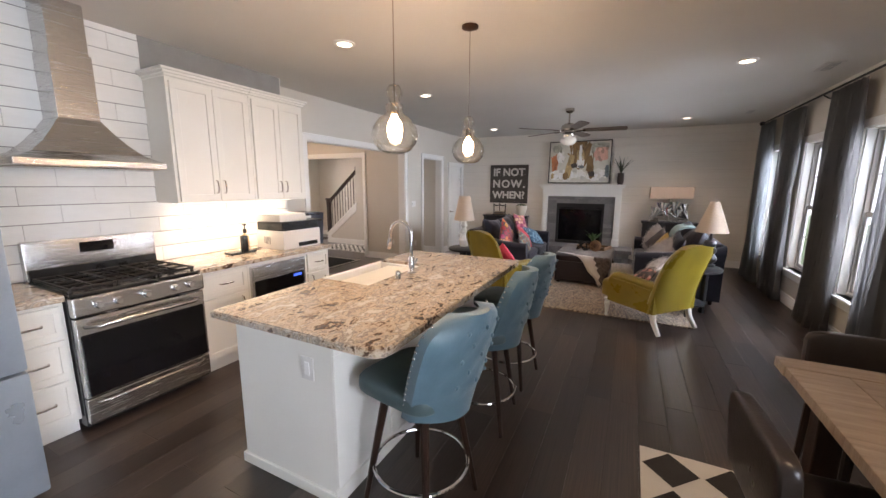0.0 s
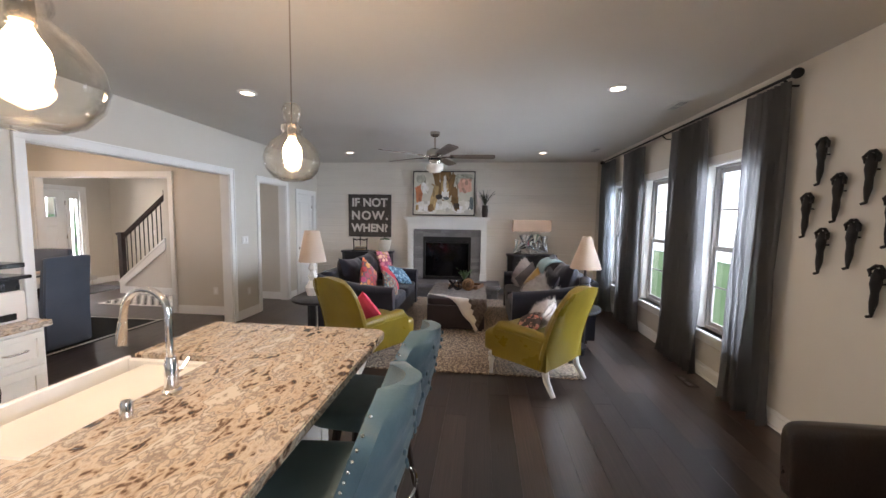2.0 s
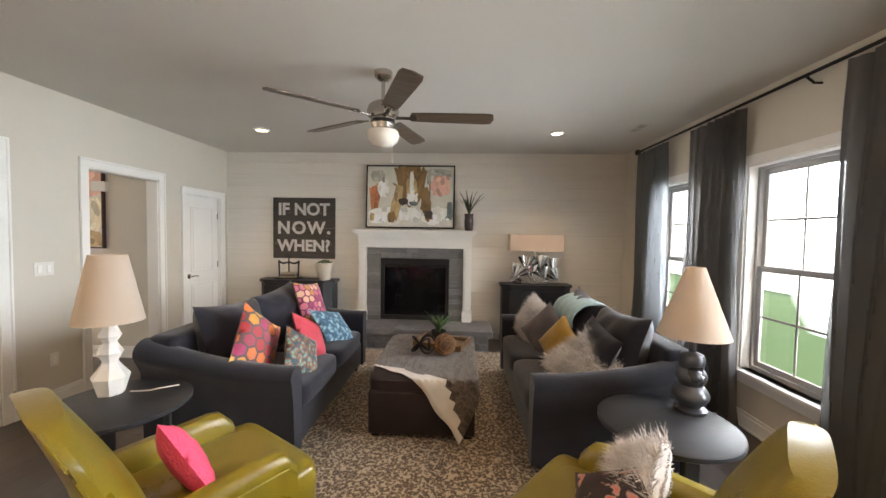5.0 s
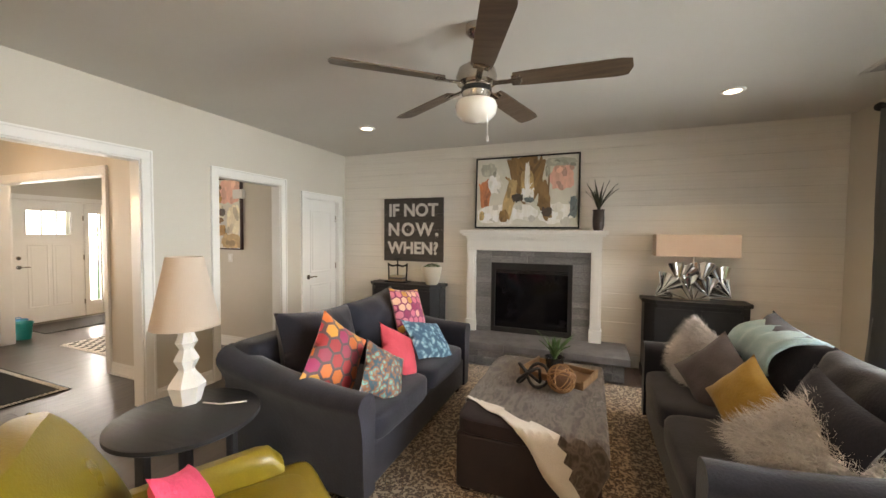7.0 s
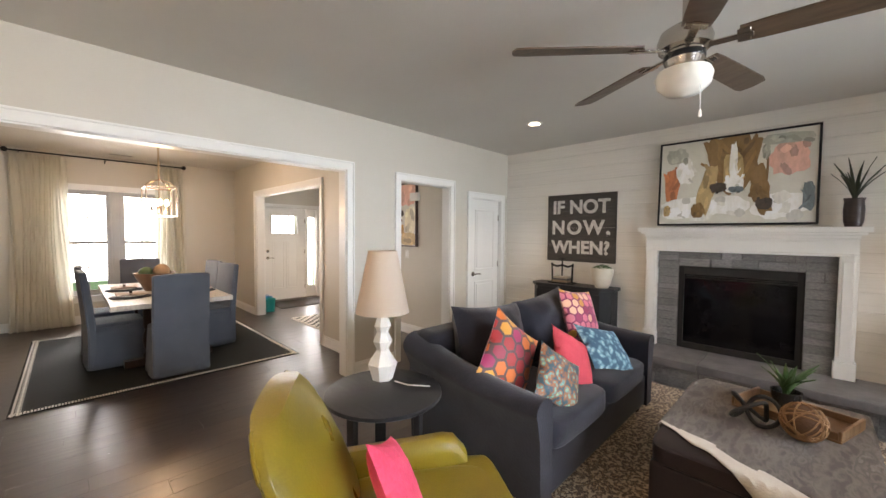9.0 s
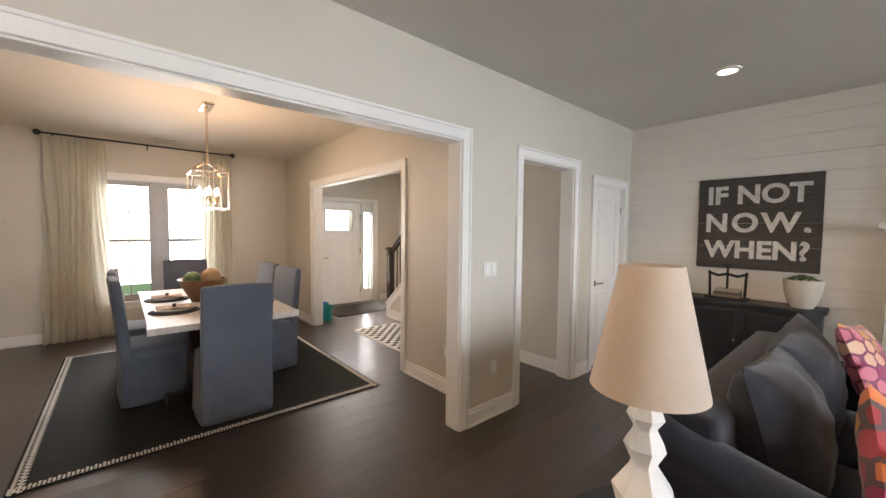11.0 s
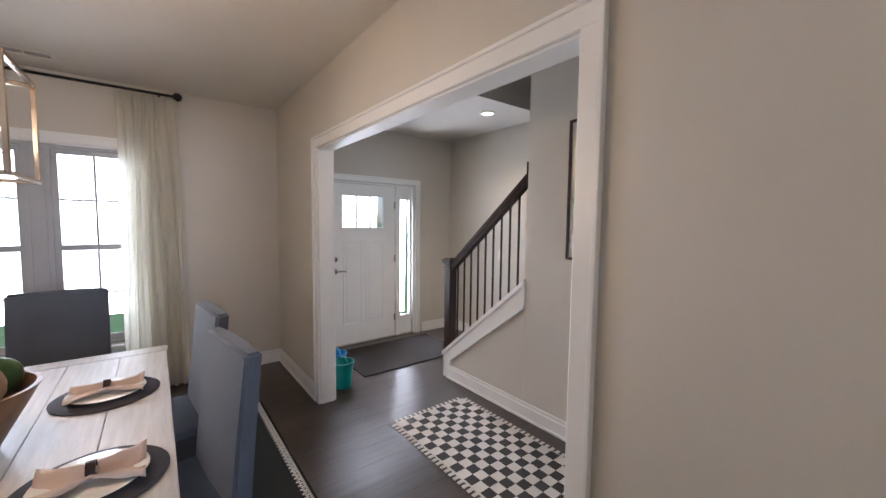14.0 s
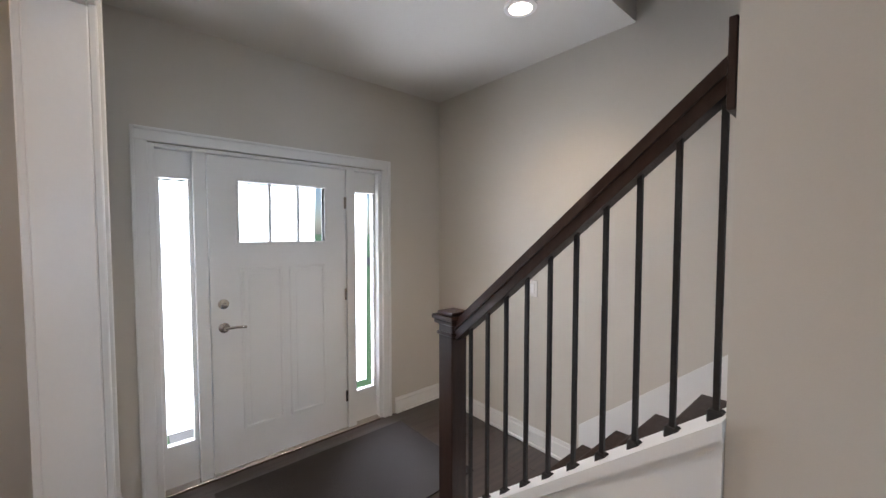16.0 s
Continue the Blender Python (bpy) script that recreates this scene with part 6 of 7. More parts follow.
def fur_cushion(m, w, h, seed):
    p = thing("fur_cushion", "shaggy pale grey fur cushion", "cushion", m, "scatter cushions")
    bm = pillow_mesh(w, h, 0.17)
    bm.normal_update()
    base = [(f.calc_center_median(), f.normal.copy(), f.calc_area()) for f in bm.faces]
    mesh_ob("cover", bm, FUR, p, smooth=True)
    rr = random.Random(seed)
    bm = bmesh.new()
    for c, nn, ar in base:
        for k in range(max(3, int(ar * 21000))):
            q = c + Vector((rr.uniform(-1, 1), rr.uniform(-0.2, 0.2), rr.uniform(-1, 1))) * 0.016
            d = (nn + Vector((rr.uniform(-1, 1), rr.uniform(-0.4, 0.4), rr.uniform(-1.3, 0.5))) * 0.9).normalized() * rr.uniform(0.04, 0.085)
            s = d.cross(Vector((rr.uniform(-1, 1), rr.uniform(-1, 1), rr.uniform(-1, 1)))).normalized() * 0.0028
            bm.faces.new([bm.verts.new(q - s), bm.verts.new(q + s), bm.verts.new(q + d + Vector((0, 0, -0.008)))])
    tagged(mesh_ob("fur", bm, FUR, p), kind="stuff")


fur_cushion(pose(1.02, 6.33, 0.625, -46, 34, -66), 0.42, 0.40, 11)
fur_cushion(pose(0.91, 7.58, 0.69, -24, 10, -82), 0.42, 0.42, 12)
# folded throw over the sofa back
bl = thing("throw_blanket", "pale teal throw draped over the sofa back", "blanket", pose(0, 0, 0))
bm = bmesh.new()
rows = []
for i in range(15):
    y = 7.05 + 0.65 * i / 14
    row = []
    for j in range(15):
        t = j / 14
        ang = math.pi * (t - 0.08)
        x = 1.34 - 0.21 * math.cos(ang) + 0.012 * noise.noise(Vector((i * 0.5, j * 0.5, 1)))
        z = 0.76 + 0.185 * max(-0.2, math.sin(ang)) - (0.16 * max(0, t - 0.8) / 0.2) + 0.014 * math.sin(i * 1.7) + 0.01
        row.append(bm.verts.new((x, y, z)))
    rows.append(row)
for a, b in zip(rows, rows[1:]):
    for j in range(14):
        bm.faces.new((a[j], a[j + 1], b[j + 1], b[j]))
o = mesh_ob("cloth", bm, mat("teal_throw", (0.24, 0.36, 0.36), (0.36, 0.44, 0.44), scale=12, rough=0.9, bump=0.5, bscale=160), bl, smooth=True)
o.modifiers.new("thickness", "SOLIDIFY").thickness = 0.02


# ---- armchairs ----
def armchair(m, label):
    """Leather armchair: raked rounded back, low padded arms, T-shaped seat, white legs; front towards -y."""
    c = thing("armchair", label, "armchair", m, "olive leather armchairs")
    box("seat_frame", (-0.315, -0.33, 0.21), (0.315, 0.30, 0.34), OLIVE, c, bevel=0.02, seg=3)
    bm = bmesh.new()
    add_pad(bm, (-0.25, -0.40, 0.31), (0.25, 0.24, 0.47), 7, 32, 16, 0.003)
    add_pad(bm, (-0.335, -0.43, 0.235), (0.335, -0.23, 0.465), 6, 32, 16, 0.003)
    mesh_ob("seat_cushion", bm, OLIVE, c, smooth=True)
    bm = bmesh.new()
    n, k = 20, 16
    fr_, bk = [], []
    for j in range(k + 1):
        v = j / k
        z = 0.22 + 0.715 * v
        half = (0.352 - 0.02 * v) * math.sqrt(max(0.02, 1 - (max(0.0, v - 0.78) / 0.30) ** 2.6))
        y = 0.25 + 0.05 * v + 0.16 * v ** 1.8
        a_, b_ = [], []
        for i in range(n + 1):
            u = math.sin(math.pi / 2 * (2 * i / n - 1))
            th = (0.085 - 0.03 * v) * (1 - abs(u) ** 5 * 0.75)
            bulge = 0.045 * (1 - u ** 4) * math.sin(math.pi * min(1, v * 1.02))
            crown = 0.035 * (1 - u * u) * max(0, (v - 0.7) / 0.3) ** 1.5
            a_.append(bm.verts.new((half * u, y - th - bulge, z + crown)))
            b_.append(bm.verts.new((half * u, y + th * 0.7, z + crown)))
        fr_.append(a_), bk.append(b_)
    for j in range(k):
        for i in range(n):
            bm.faces.new((fr_[j][i], fr_[j][i + 1], fr_[j + 1][i + 1], fr_[j + 1][i]))
            bm.faces.new((bk[j][i], bk[j + 1][i], bk[j + 1][i + 1], bk[j][i + 1]))
        for e in (0, n):
            bm.faces.new((fr_[j][e], fr_[j + 1][e], bk[j + 1][e], bk[j][e]))
    for i in range(n):
        bm.faces.new((fr_[0][i], bk[0][i], bk[0][i + 1], fr_[0][i + 1]))
        bm.faces.new((fr_[k][i], fr_[k][i + 1], bk[k][i + 1], bk[k][i]))
    piping = [(bk[j][e].co + Vector((0, 0.004, 0))) for e, seq in ((0, range(1, k + 1)), (n, range(k, 0, -1))) for j in seq]
    mesh_ob("backrest", bm, OLIVE, c, smooth=True)
    tube("back_piping", piping, 0.006, OLIVE, c, 6)
    for s in (-1, 1):
        bm = bmesh.new()
        prev = None
        for j in range(12):
            v = j / 11
            y = -0.30 + 0.60 * v
            nose = math.sqrt(max(0.0, 1 - (max(0.0, 0.18 - v) / 0.19) ** 2))
            zt = 0.47 + (0.115 - 0.035 * v) * nose
            prof = [(0.245, 0.23), (0.240, zt - 0.06), (0.246, zt - 0.02), (0.268, zt), (0.312, zt), (0.336, zt - 0.018), (0.344, zt - 0.05), (0.334, zt - 0.075), (0.334, 0.215), (0.29, 0.215)]
            ring = [bm.verts.new((s * x, y, z)) for x, z in prof]
            if prev:
                for q in range(len(ring)):
                    bm.faces.new((prev[q], prev[(q + 1) % len(ring)], ring[(q + 1) % len(ring)], ring[q]))
            else:
                bm.faces.new(ring)
            prev = ring
        bm.faces.new(prev)
        mesh_ob("arm", bm, OLIVE, c, smooth=True)
        tube("piping", [(s * 0.337, -0.26, 0.497), (s * 0.337, 0.0, 0.492), (s * 0.337, 0.24, 0.475)], 0.005, OLIVE, c, 6)
        lathe("leg", [(0.014, 0), (0.020, 0.01), (0.014, 0.03), (0.026, 0.13), (0.034, 0.16), (0.022, 0.18), (0.034, 0.20), (0.034, 0.225), (0, 0.225)], WHITEWOOD, c, 14, pose(s * 0.285, -0.345, 0))
        tube("rear_leg", [(s * 0.285, 0.26, 0.24), (s * 0.288, 0.285, 0.12), (s * 0.30, 0.365, 0.0)], [0.034, 0.030, 0.022], WHITEWOOD, c)
    return c


armchair(pose(-1.02, 5.25, 0.01, 0, 0, 147), "olive green leather armchair on white legs")
armchair(pose(0.785, 5.08, 0.01, 0, 0, -130), "olive green leather armchair on white legs")
cushion("bright pink knitted cushion", pose(-0.99, 5.18, 0.60, -30, 25, 128), 0.36, 0.36, 0.12, PINKK)
cushion("dark red floral cushion", pose(0.70, 5.06, 0.555, -60, 20, -112), 0.36, 0.32, 0.11, FLORAL)
fur_cushion(pose(0.86, 5.18, 0.60, -40, 25, -128), 0.28, 0.26, 21)


# ---- end tables and lamps ----
def end_table(x, y, r):
    t = thing("end_table", "round black wooden end table on three legs", "table", pose(x, y, 0), "round end tables")
    lathe("top", [(0, 0.57), (r - 0.01, 0.57), (r, 0.578), (r, 0.598), (r - 0.008, 0.604), (0, 0.604)], BLACKTOP, t, 48)
    for k in range(3):
        a = radians(30 + 120 * k)
        bm = bmesh.new()
        add_box(bm, (-0.035, -0.018, 0.0), (0.035, 0.018, 0.572), 0.005, 1)
        bmesh.ops.transform(bm, matrix=Matrix.Translation((0.21 * math.cos(a), 0.21 * math.sin(a), 0)) @ Matrix.Rotation(a + 1.57, 4, "Z"), verts=bm.verts)
        mesh_ob("leg", bm, BLACKTOP, t)
    lathe("shelf", [(0, 0.14), (0.20, 0.14), (0.20, 0.16), (0, 0.16)], BLACKTOP, t, 32)


end_table(-1.72, 5.65, 0.335)
end_table(1.22, 5.66, 0.33)
lm = thing("table_lamp", "white faceted table lamp with linen shade", "lamp", pose(-1.86, 5.74, 0.604))
lathe("base", [(0.0, 0), (0.065, 0), (0.092, 0.10), (0.042, 0.175), (0.038, 0.19), (0.062, 0.24), (0.036, 0.29), (0.034, 0.30), (0.055, 0.335), (0.036, 0.385), (0.03, 0.40), (0, 0.40)], PLASTER, lm, 7)
sh = [(0.165, 0.42), (0.088, 0.80)]
lathe("shade", sh + [(r - 0.004, z) for r, z in reversed(sh)] + [sh[0]], SHADEW, lm, 40)
tube("harp", [(0, 0, 0.39), (0, 0, 0.74)], 0.006, NICKEL, lm)
tube("cord", [(0.10, 0.02, 0.006), (0.20, 0.04, 0.006), (0.27, 0.02, 0.03), (0.33, 0.10, 0.02)], 0.004, PLASTER, lm)
lm = thing("table_lamp", "dark stacked-ball table lamp with cone shade", "lamp", pose(1.41, 5.78, 0.604))
lathe("base", [(0, 0), (0.075, 0), (0.08, 0.02), (0.05, 0.035)] + [(0.055 + s * math.sin(math.pi * q / 6), z + h * q / 6) for z, h, s in ((0.04, 0.11, 0.035), (0.15, 0.09, 0.02), (0.24, 0.075, 0.008)) for q in range(7)] + [(0.018, 0.33), (0.014, 0.42), (0, 0.42)], mat("dark_silver", (0.10, 0.10, 0.11), (0.06, 0.06, 0.065), rough=0.3, metal=0.7), lm, 24)
sh = [(0.175, 0.42), (0.045, 0.79)]
lathe("shade", sh + [(r - 0.004, z) for r, z in reversed(sh)] + [sh[0]], SHADEW, lm, 40)

# ---- ottoman and tray ----
ot = thing("storage_ottoman", "dark brown leather storage ottoman", "ottoman", pose(-0.13, 7.02, 0.016))
box("body", (-0.40, -0.60, 0.03), (0.40, 0.60, 0.36), OTTO, ot, bevel=0.02, seg=3)
pad("lid", (-0.41, -0.61, 0.355), (0.41, 0.61, 0.455), OTTO, ot, 12)
boxes("foot", [((sx - 0.03, sy - 0.03, 0), (sx + 0.03, sy + 0.03, 0.035)) for sx in (-0.35, 0.35) for sy in (-0.54, 0.54)], DKWOOD, ot)
hd2 = thing("cowhide_throw", "brown and white cowhide draped over ottoman", "throw", pose(-0.13, 7.02, 0.472))
bm = bmesh.new()
rows = []
for j in range(57):
    row = []
    v = -1 + 2 * j / 56
    for i in range(57):
        u = -1 + 2 * i / 56
        w = 1 + 0.22 * noise.noise(Vector((v * 2.2, 3, 0))) - 0.20 * (abs(v) ** 3)
        x, y = 0.50 * u * w + 0.08 * v, 0.70 * v * (1 + 0.10 * noise.noise(Vector((u * 2.5, 9, 0)))) + 0.10 - 0.28 * u * (v < 0) * abs(v)
        drop = max(0, abs(x) - 0.415) * 1.6 + max(0, abs(y) - 0.615) * 1.6
        z = 0.004 - drop + 0.004 * noise.noise(Vector((u * 5, v * 5, 0)))
        x = max(-0.425, min(0.425, x)) + math.copysign(0.04 * min(drop, 0.3), x) * (abs(x) > 0.415)
        y = max(-0.625, min(0.625, y)) + math.copysign(0.04 * min(drop, 0.3), y) * (abs(y) > 0.615)
        row.append(bm.verts.new((x, y, z)))
    rows.append(row)
for a, b in zip(rows, rows[1:]):
    for i in range(56):
        f = bm.faces.new((a[i], a[i + 1], b[i + 1], b[i]))
        q = f.calc_center_median()
        edge = rows.index(a) / 28 - 1 + 0.22 * noise.noise(Vector((q.x * 4, 2.0, 0))) + 0.04 * noise.noise(q * 9)
        f.material_index = int(edge + 0.5 * max(0, q.x - 0.1) < -0.84)
o = mesh_ob("hide", bm, [HIDE, HIDEW], hd2, smooth=True)
o.modifiers.new("thickness", "SOLIDIFY").thickness = 0.004
ty = thing("wooden_tray", "wooden serving tray on the ottoman", "tray", pose(-0.02, 7.28, 0.482, 0, 0, -18))
TRAYW = mat("tray_wood", (0.24, 0.13, 0.06), (0.16, 0.085, 0.04), rough=0.4, stretch=(1, 8, 1))
boxes("board", [((-0.24, -0.16, 0), (0.24, 0.16, 0.012)), ((-0.24, -0.16, 0.012), (-0.225, 0.16, 0.06)), ((0.225, -0.16, 0.012), (0.24, 0.16, 0.06)), ((-0.225, -0.16, 0.012), (0.225, -0.147, 0.05)), ((-0.225, 0.147, 0.012), (0.225, 0.16, 0.05))], TRAYW, ty)
pl = thing("potted_aloe", "spiky green plant in a dark pot", "plant", pose(-0.06, 7.40, 0.496))
lathe("pot", [(0, 0), (0.06, 0), (0.075, 0.09), (0.065, 0.09), (0.06, 0.07), (0, 0.07)], BLACK, pl)
blades(pl, 18, 0.20, 0.27, 9, 0.016, z0=0.06)
bal = thing("woven_ball", "brown woven decorative ball on the hide", "ornament", pose(0.02, 6.98, 0.575))
bm = bmesh.new()
bmesh.ops.create_icosphere(bm, subdivisions=3, radius=0.088)
mesh_ob("core", bm, mat("rattan_dark", (0.13, 0.06, 0.025), (0.08, 0.035, 0.015), rough=0.8, bump=0.5), bal, smooth=True)
bm = bmesh.new()
rr = random.Random(6)
for k in range(22):
    ax = Vector((rr.uniform(-1, 1), rr.uniform(-1, 1), rr.uniform(-1, 1))).normalized()
    u = ax.orthogonal().normalized()
    w = ax.cross(u)
    add_tube(bm, [0.092 * (math.cos(2 * math.pi * q / 20) * u + math.sin(2 * math.pi * q / 20) * w) for q in range(20)], 0.004, 5, True)
mesh_ob("weave", bm, mat("rattan", (0.30, 0.15, 0.06), (0.20, 0.10, 0.04), rough=0.7), bal, smooth=True)
kn = thing("iron_knot", "black iron knot ornament on the hide", "ornament", pose(-0.18, 7.02, 0.56))
tube("knot", [(0.085 * math.cos(2 * t) * (1 + 0.35 * math.cos(3 * t)), 0.06 * math.sin(2 * t) * (1 + 0.35 * math.cos(3 * t)), 0.065 * math.sin(3 * t)) for t in [2 * math.pi * q / 60 for q in range(60)]], 0.011, IRON, kn, 8, True)

# ---- dining room ----
for y, w, f in ((4.08, 0.60, 7), (5.68, 0.42, 5)):
    curtain("curtain", "cream linen curtain pooling on the floor", pose(-8.25, y, 0, 0, 0, 90), w, 2.64, f, 0.04, CREAM, "cream curtains")
rod("curtain_rod", ((-8.25, 3.78, 2.675), (-8.25, 5.87, 2.675)), "dark bronze curtain rod with round finials", [(0.05, -8.35), (0.5, -8.35), (0.95, -8.35)])
dr = thing("dining_rug", "black rug with white braided border", "rug", pose(-5.95, 5.18, 0.003))
box("field", (-1.46, -1.19, 0), (1.46, 1.19, 0.008), FLAX, dr, bevel=0.002)
bm = bmesh.new()
for k in range(146):
    for s in (-1, 1):
        x = -1.45 + 0.02 * k
        add_box(bm, (x, s * 1.14 - 0.012 + 0.012 * (k % 2), 0.006), (x + 0.013, s * 1.14 + 0.012 + 0.012 * (k % 2), 0.0105))
        add_box(bm, (x, s * 1.165 - 0.008, 0.006), (x + 0.012, s * 1.165 + 0.008, 0.010))
for k in range(118):
    for s in (-1, 1):
        y = -1.18 + 0.02 * k
        add_box(bm, (s * 1.41 - 0.014 + 0.012 * (k % 2), y, 0.006), (s * 1.41 + 0.014 + 0.012 * (k % 2), y + 0.013, 0.0105))
        add_box(bm, (s * 1.44 - 0.008, y, 0.006), (s * 1.44 + 0.008, y + 0.012, 0.010))
tagged(mesh_ob("border", bm, WHITE, dr), "white braided border", kind="stuff")
dt = thing("dining_table", "whitewashed plank dining table on dark trestle", "table", pose(-5.88, 5.19, 0.012))
for k in range(5):
    a = -0.54 + 0.216 * k
    box("plank", (-0.93, a, 0.70), (0.93, a + 0.2145, 0.75), TABLEW, dt, bevel=0.003)
for e in (-1, 1):
    box("breadboard_end", (e * 0.99 - 0.058, -0.545, 0.699), (e * 0.99 + 0.058, 0.545, 0.751), TABLEW, dt, bevel=0.003)
for sx in (-0.62, 0.62):
    box("trestle_foot", (sx - 0.05, -0.42, 0), (sx + 0.05, 0.42, 0.08), DKWOOD, dt, bevel=0.01)
    for sy in (-0.2, 0.2):
        lathe("leg", [(0.05, 0.08), (0.055, 0.12), (0.035, 0.16), (0.06, 0.26), (0.055, 0.34), (0.035, 0.40), (0.05, 0.44), (0.05, 0.62), (0.06, 0.70), (0, 0.70)], DKWOOD, dt, 16, pose(sx, sy, 0))
box("stretcher", (-0.62, -0.03, 0.18), (0.62, 0.03, 0.25), DKWOOD, dt, bevel=0.006)


def slip_chair(m):
    """Slipcovered dining chair with skirt to the floor, front towards -y."""
    c = thing("dining_chair", "dining chair in a blue-grey linen slipcover", "chair", m, "chairs round the dining table")
    pad("seat", (-0.24, -0.24, 0.40), (0.24, 0.24, 0.50), SLIP, c, 9)
    bm = bmesh.new()
    rings = []
    N_ = 48
    for j in range(7):
        v = j / 6
        z = 0.015 + 0.445 * v
        sx, sy = 0.245 + 0.02 * (1 - v), 0.245 + 0.02 * (1 - v)
        ring = []
        for k in range(N_):
            a = 2 * math.pi * k / N_
            q = 1 / (abs(math.cos(a)) ** 7 + abs(math.sin(a)) ** 7) ** (1 / 7)
            wv = 1 + 0.012 * (1 - v) * math.sin(9 * a)
            ring.append(bm.verts.new((sx * q * wv * math.cos(a), sy * q * wv * math.sin(a), z)))
        rings.append(ring)
    for a, b in zip(rings, rings[1:]):
        for k in range(N_):
            bm.faces.new((a[k], a[(k + 1) % N_], b[(k + 1) % N_], b[k]))
    mesh_ob("skirt", bm, SLIP, c, smooth=True).modifiers.new("thickness", "SOLIDIFY").thickness = 0.006
    bm = bmesh.new()
    prev = None
    for j in range(11):
        v = j / 10
        z = 0.03 + 1.03 * v
        y = 0.225 + 0.105 * max(0, v - 0.35) ** 1.2
        th, hw = 0.05 - 0.012 * v, 0.25 - 0.004 * v
        ring = [bm.verts.new(p) for p in ((-hw, y - th, z), (-hw * 0.5, y - th - 0.008, z + 0.006 * (j == 10)), (0, y - th - 0.01, z + 0.008 * (j == 10)), (hw * 0.5, y - th - 0.008, z + 0.006 * (j == 10)), (hw, y - th, z), (hw, y + th * 0.6, z), (0, y + th * 0.75, z + 0.008 * (j == 10)), (-hw, y + th * 0.6, z))]
        if prev:
            for q in range(8):
                bm.faces.new((prev[q], prev[(q + 1) % 8], ring[(q + 1) % 8], ring[q]))
        else:
            bm.faces.new(ring)
        prev = ring
    bm.faces.new(prev)
    bmesh.ops.recalc_face_normals(bm, faces=bm.faces)
    bmesh.ops.bevel(bm, geom=[e for e in bm.edges if e.calc_face_angle(0) > 0.8], offset=0.012, segments=3, affect="EDGES")
    mesh_ob("backrest", bm, SLIP, c, smooth=True)
    return c


dc = slip_chair(pose(-4.86, 5.19, 0.012, 0, 0, -90))
for x, y, a in ((-5.60, 4.73, 184), (-6.34, 4.72, 178), (-5.69, 5.66, 9), (-6.43, 5.66, 6), (-7.28, 5.17, 90)):
    copy_thing(dc, pose(x, y, 0.012, 0, 0, a))


bw = thing("wooden_bowl", "large carved wooden bowl of moss balls", "bowl", pose(-5.90, 5.14, 0.763))
WB = mat("bowl_wood", (0.26, 0.13, 0.055), (0.13, 0.06, 0.028), scale=5, rough=0.35, bump=0.15, bscale=18, stretch=(3, 3, 0.7))
lathe("bowl", [(0, 0.0), (0.105, 0.0), (0.115, 0.025), (0.165, 0.12), (0.215, 0.215), (0.22, 0.225), (0.205, 0.225), (0.15, 0.12), (0.10, 0.05), (0, 0.045)], WB, bw, 40)
for nm, x, y, z, r, mt in (("moss_ball", -0.06, -0.08, 0.215, 0.08, GREEN), ("moss_ball", -0.09, 0.09, 0.235, 0.07, GREEN), ("lattice_ball", 0.06, 0.06, 0.245, 0.088, mat("tan_lattice", (0.42, 0.27, 0.15), (0.30, 0.18, 0.09), rough=0.7, bump=0.8, bscale=60))):
    bm = bmesh.new()
    bmesh.ops.create_icosphere(bm, subdivisions=4, radius=r)
    for v in bm.verts:
        v.co *= 1 + 0.06 * noise.noise(v.co * 60)
    tagged(mesh_ob(nm, bm, mt, bw, smooth=True, m=pose(x, y, z)), "textured decorative ball")


def place_setting(x, y):
    p = thing("place_setting", "white plate and folded napkin on dark mat", "place setting", pose(x, y, 0.763), "place settings")
    lathe("mat", [(0, 0), (0.19, 0), (0.192, 0.004), (0.186, 0.008), (0, 0.008)], mat("navy_weave", (0.025, 0.025, 0.035), (0.05, 0.05, 0.06), rough=0.8, bump=0.5, bscale=120), p, 40)
    lathe("plate", [(0, 0.010), (0.08, 0.010), (0.135, 0.020), (0.14, 0.024), (0.135, 0.026), (0.08, 0.016), (0, 0.015)], PORCELAIN, p, 40)
    bm = bmesh.new()
    n = 16
    rows = [[bm.verts.new((0.16 * (i / n - 0.5) * 1.5 * (0.35 + abs(j / n - 0.5) * 1.3), 0.26 * (j / n - 0.5), 0.032 + 0.014 * math.sin(9 * i / n) + 0.010 * noise.noise(Vector((i * 0.4, j * 0.4, x))))) for i in range(n + 1)] for j in range(n + 1)]
    for a, b in zip(rows, rows[1:]):
        for i in range(n):
            bm.faces.new((a[i], a[i + 1], b[i + 1], b[i]))
    mesh_ob("napkin", bm, mat("blush_linen", (0.55, 0.42, 0.36), (0.62, 0.52, 0.46), rough=0.9, bump=0.3, bscale=200), p, smooth=True).modifiers.new("thickness", "SOLIDIFY").thickness = 0.004
    lathe("ring", [(0.022, -0.012), (0.026, -0.012), (0.026, 0.012), (0.022, 0.012), (0.022, -0.012)], DKWOOD, p, 20, pose(0, 0, 0.045, 90))


for x, y in ((-5.46, 4.86), (-6.16, 4.86), (-5.50, 5.52), (-6.24, 5.50)):
    place_setting(x, y)

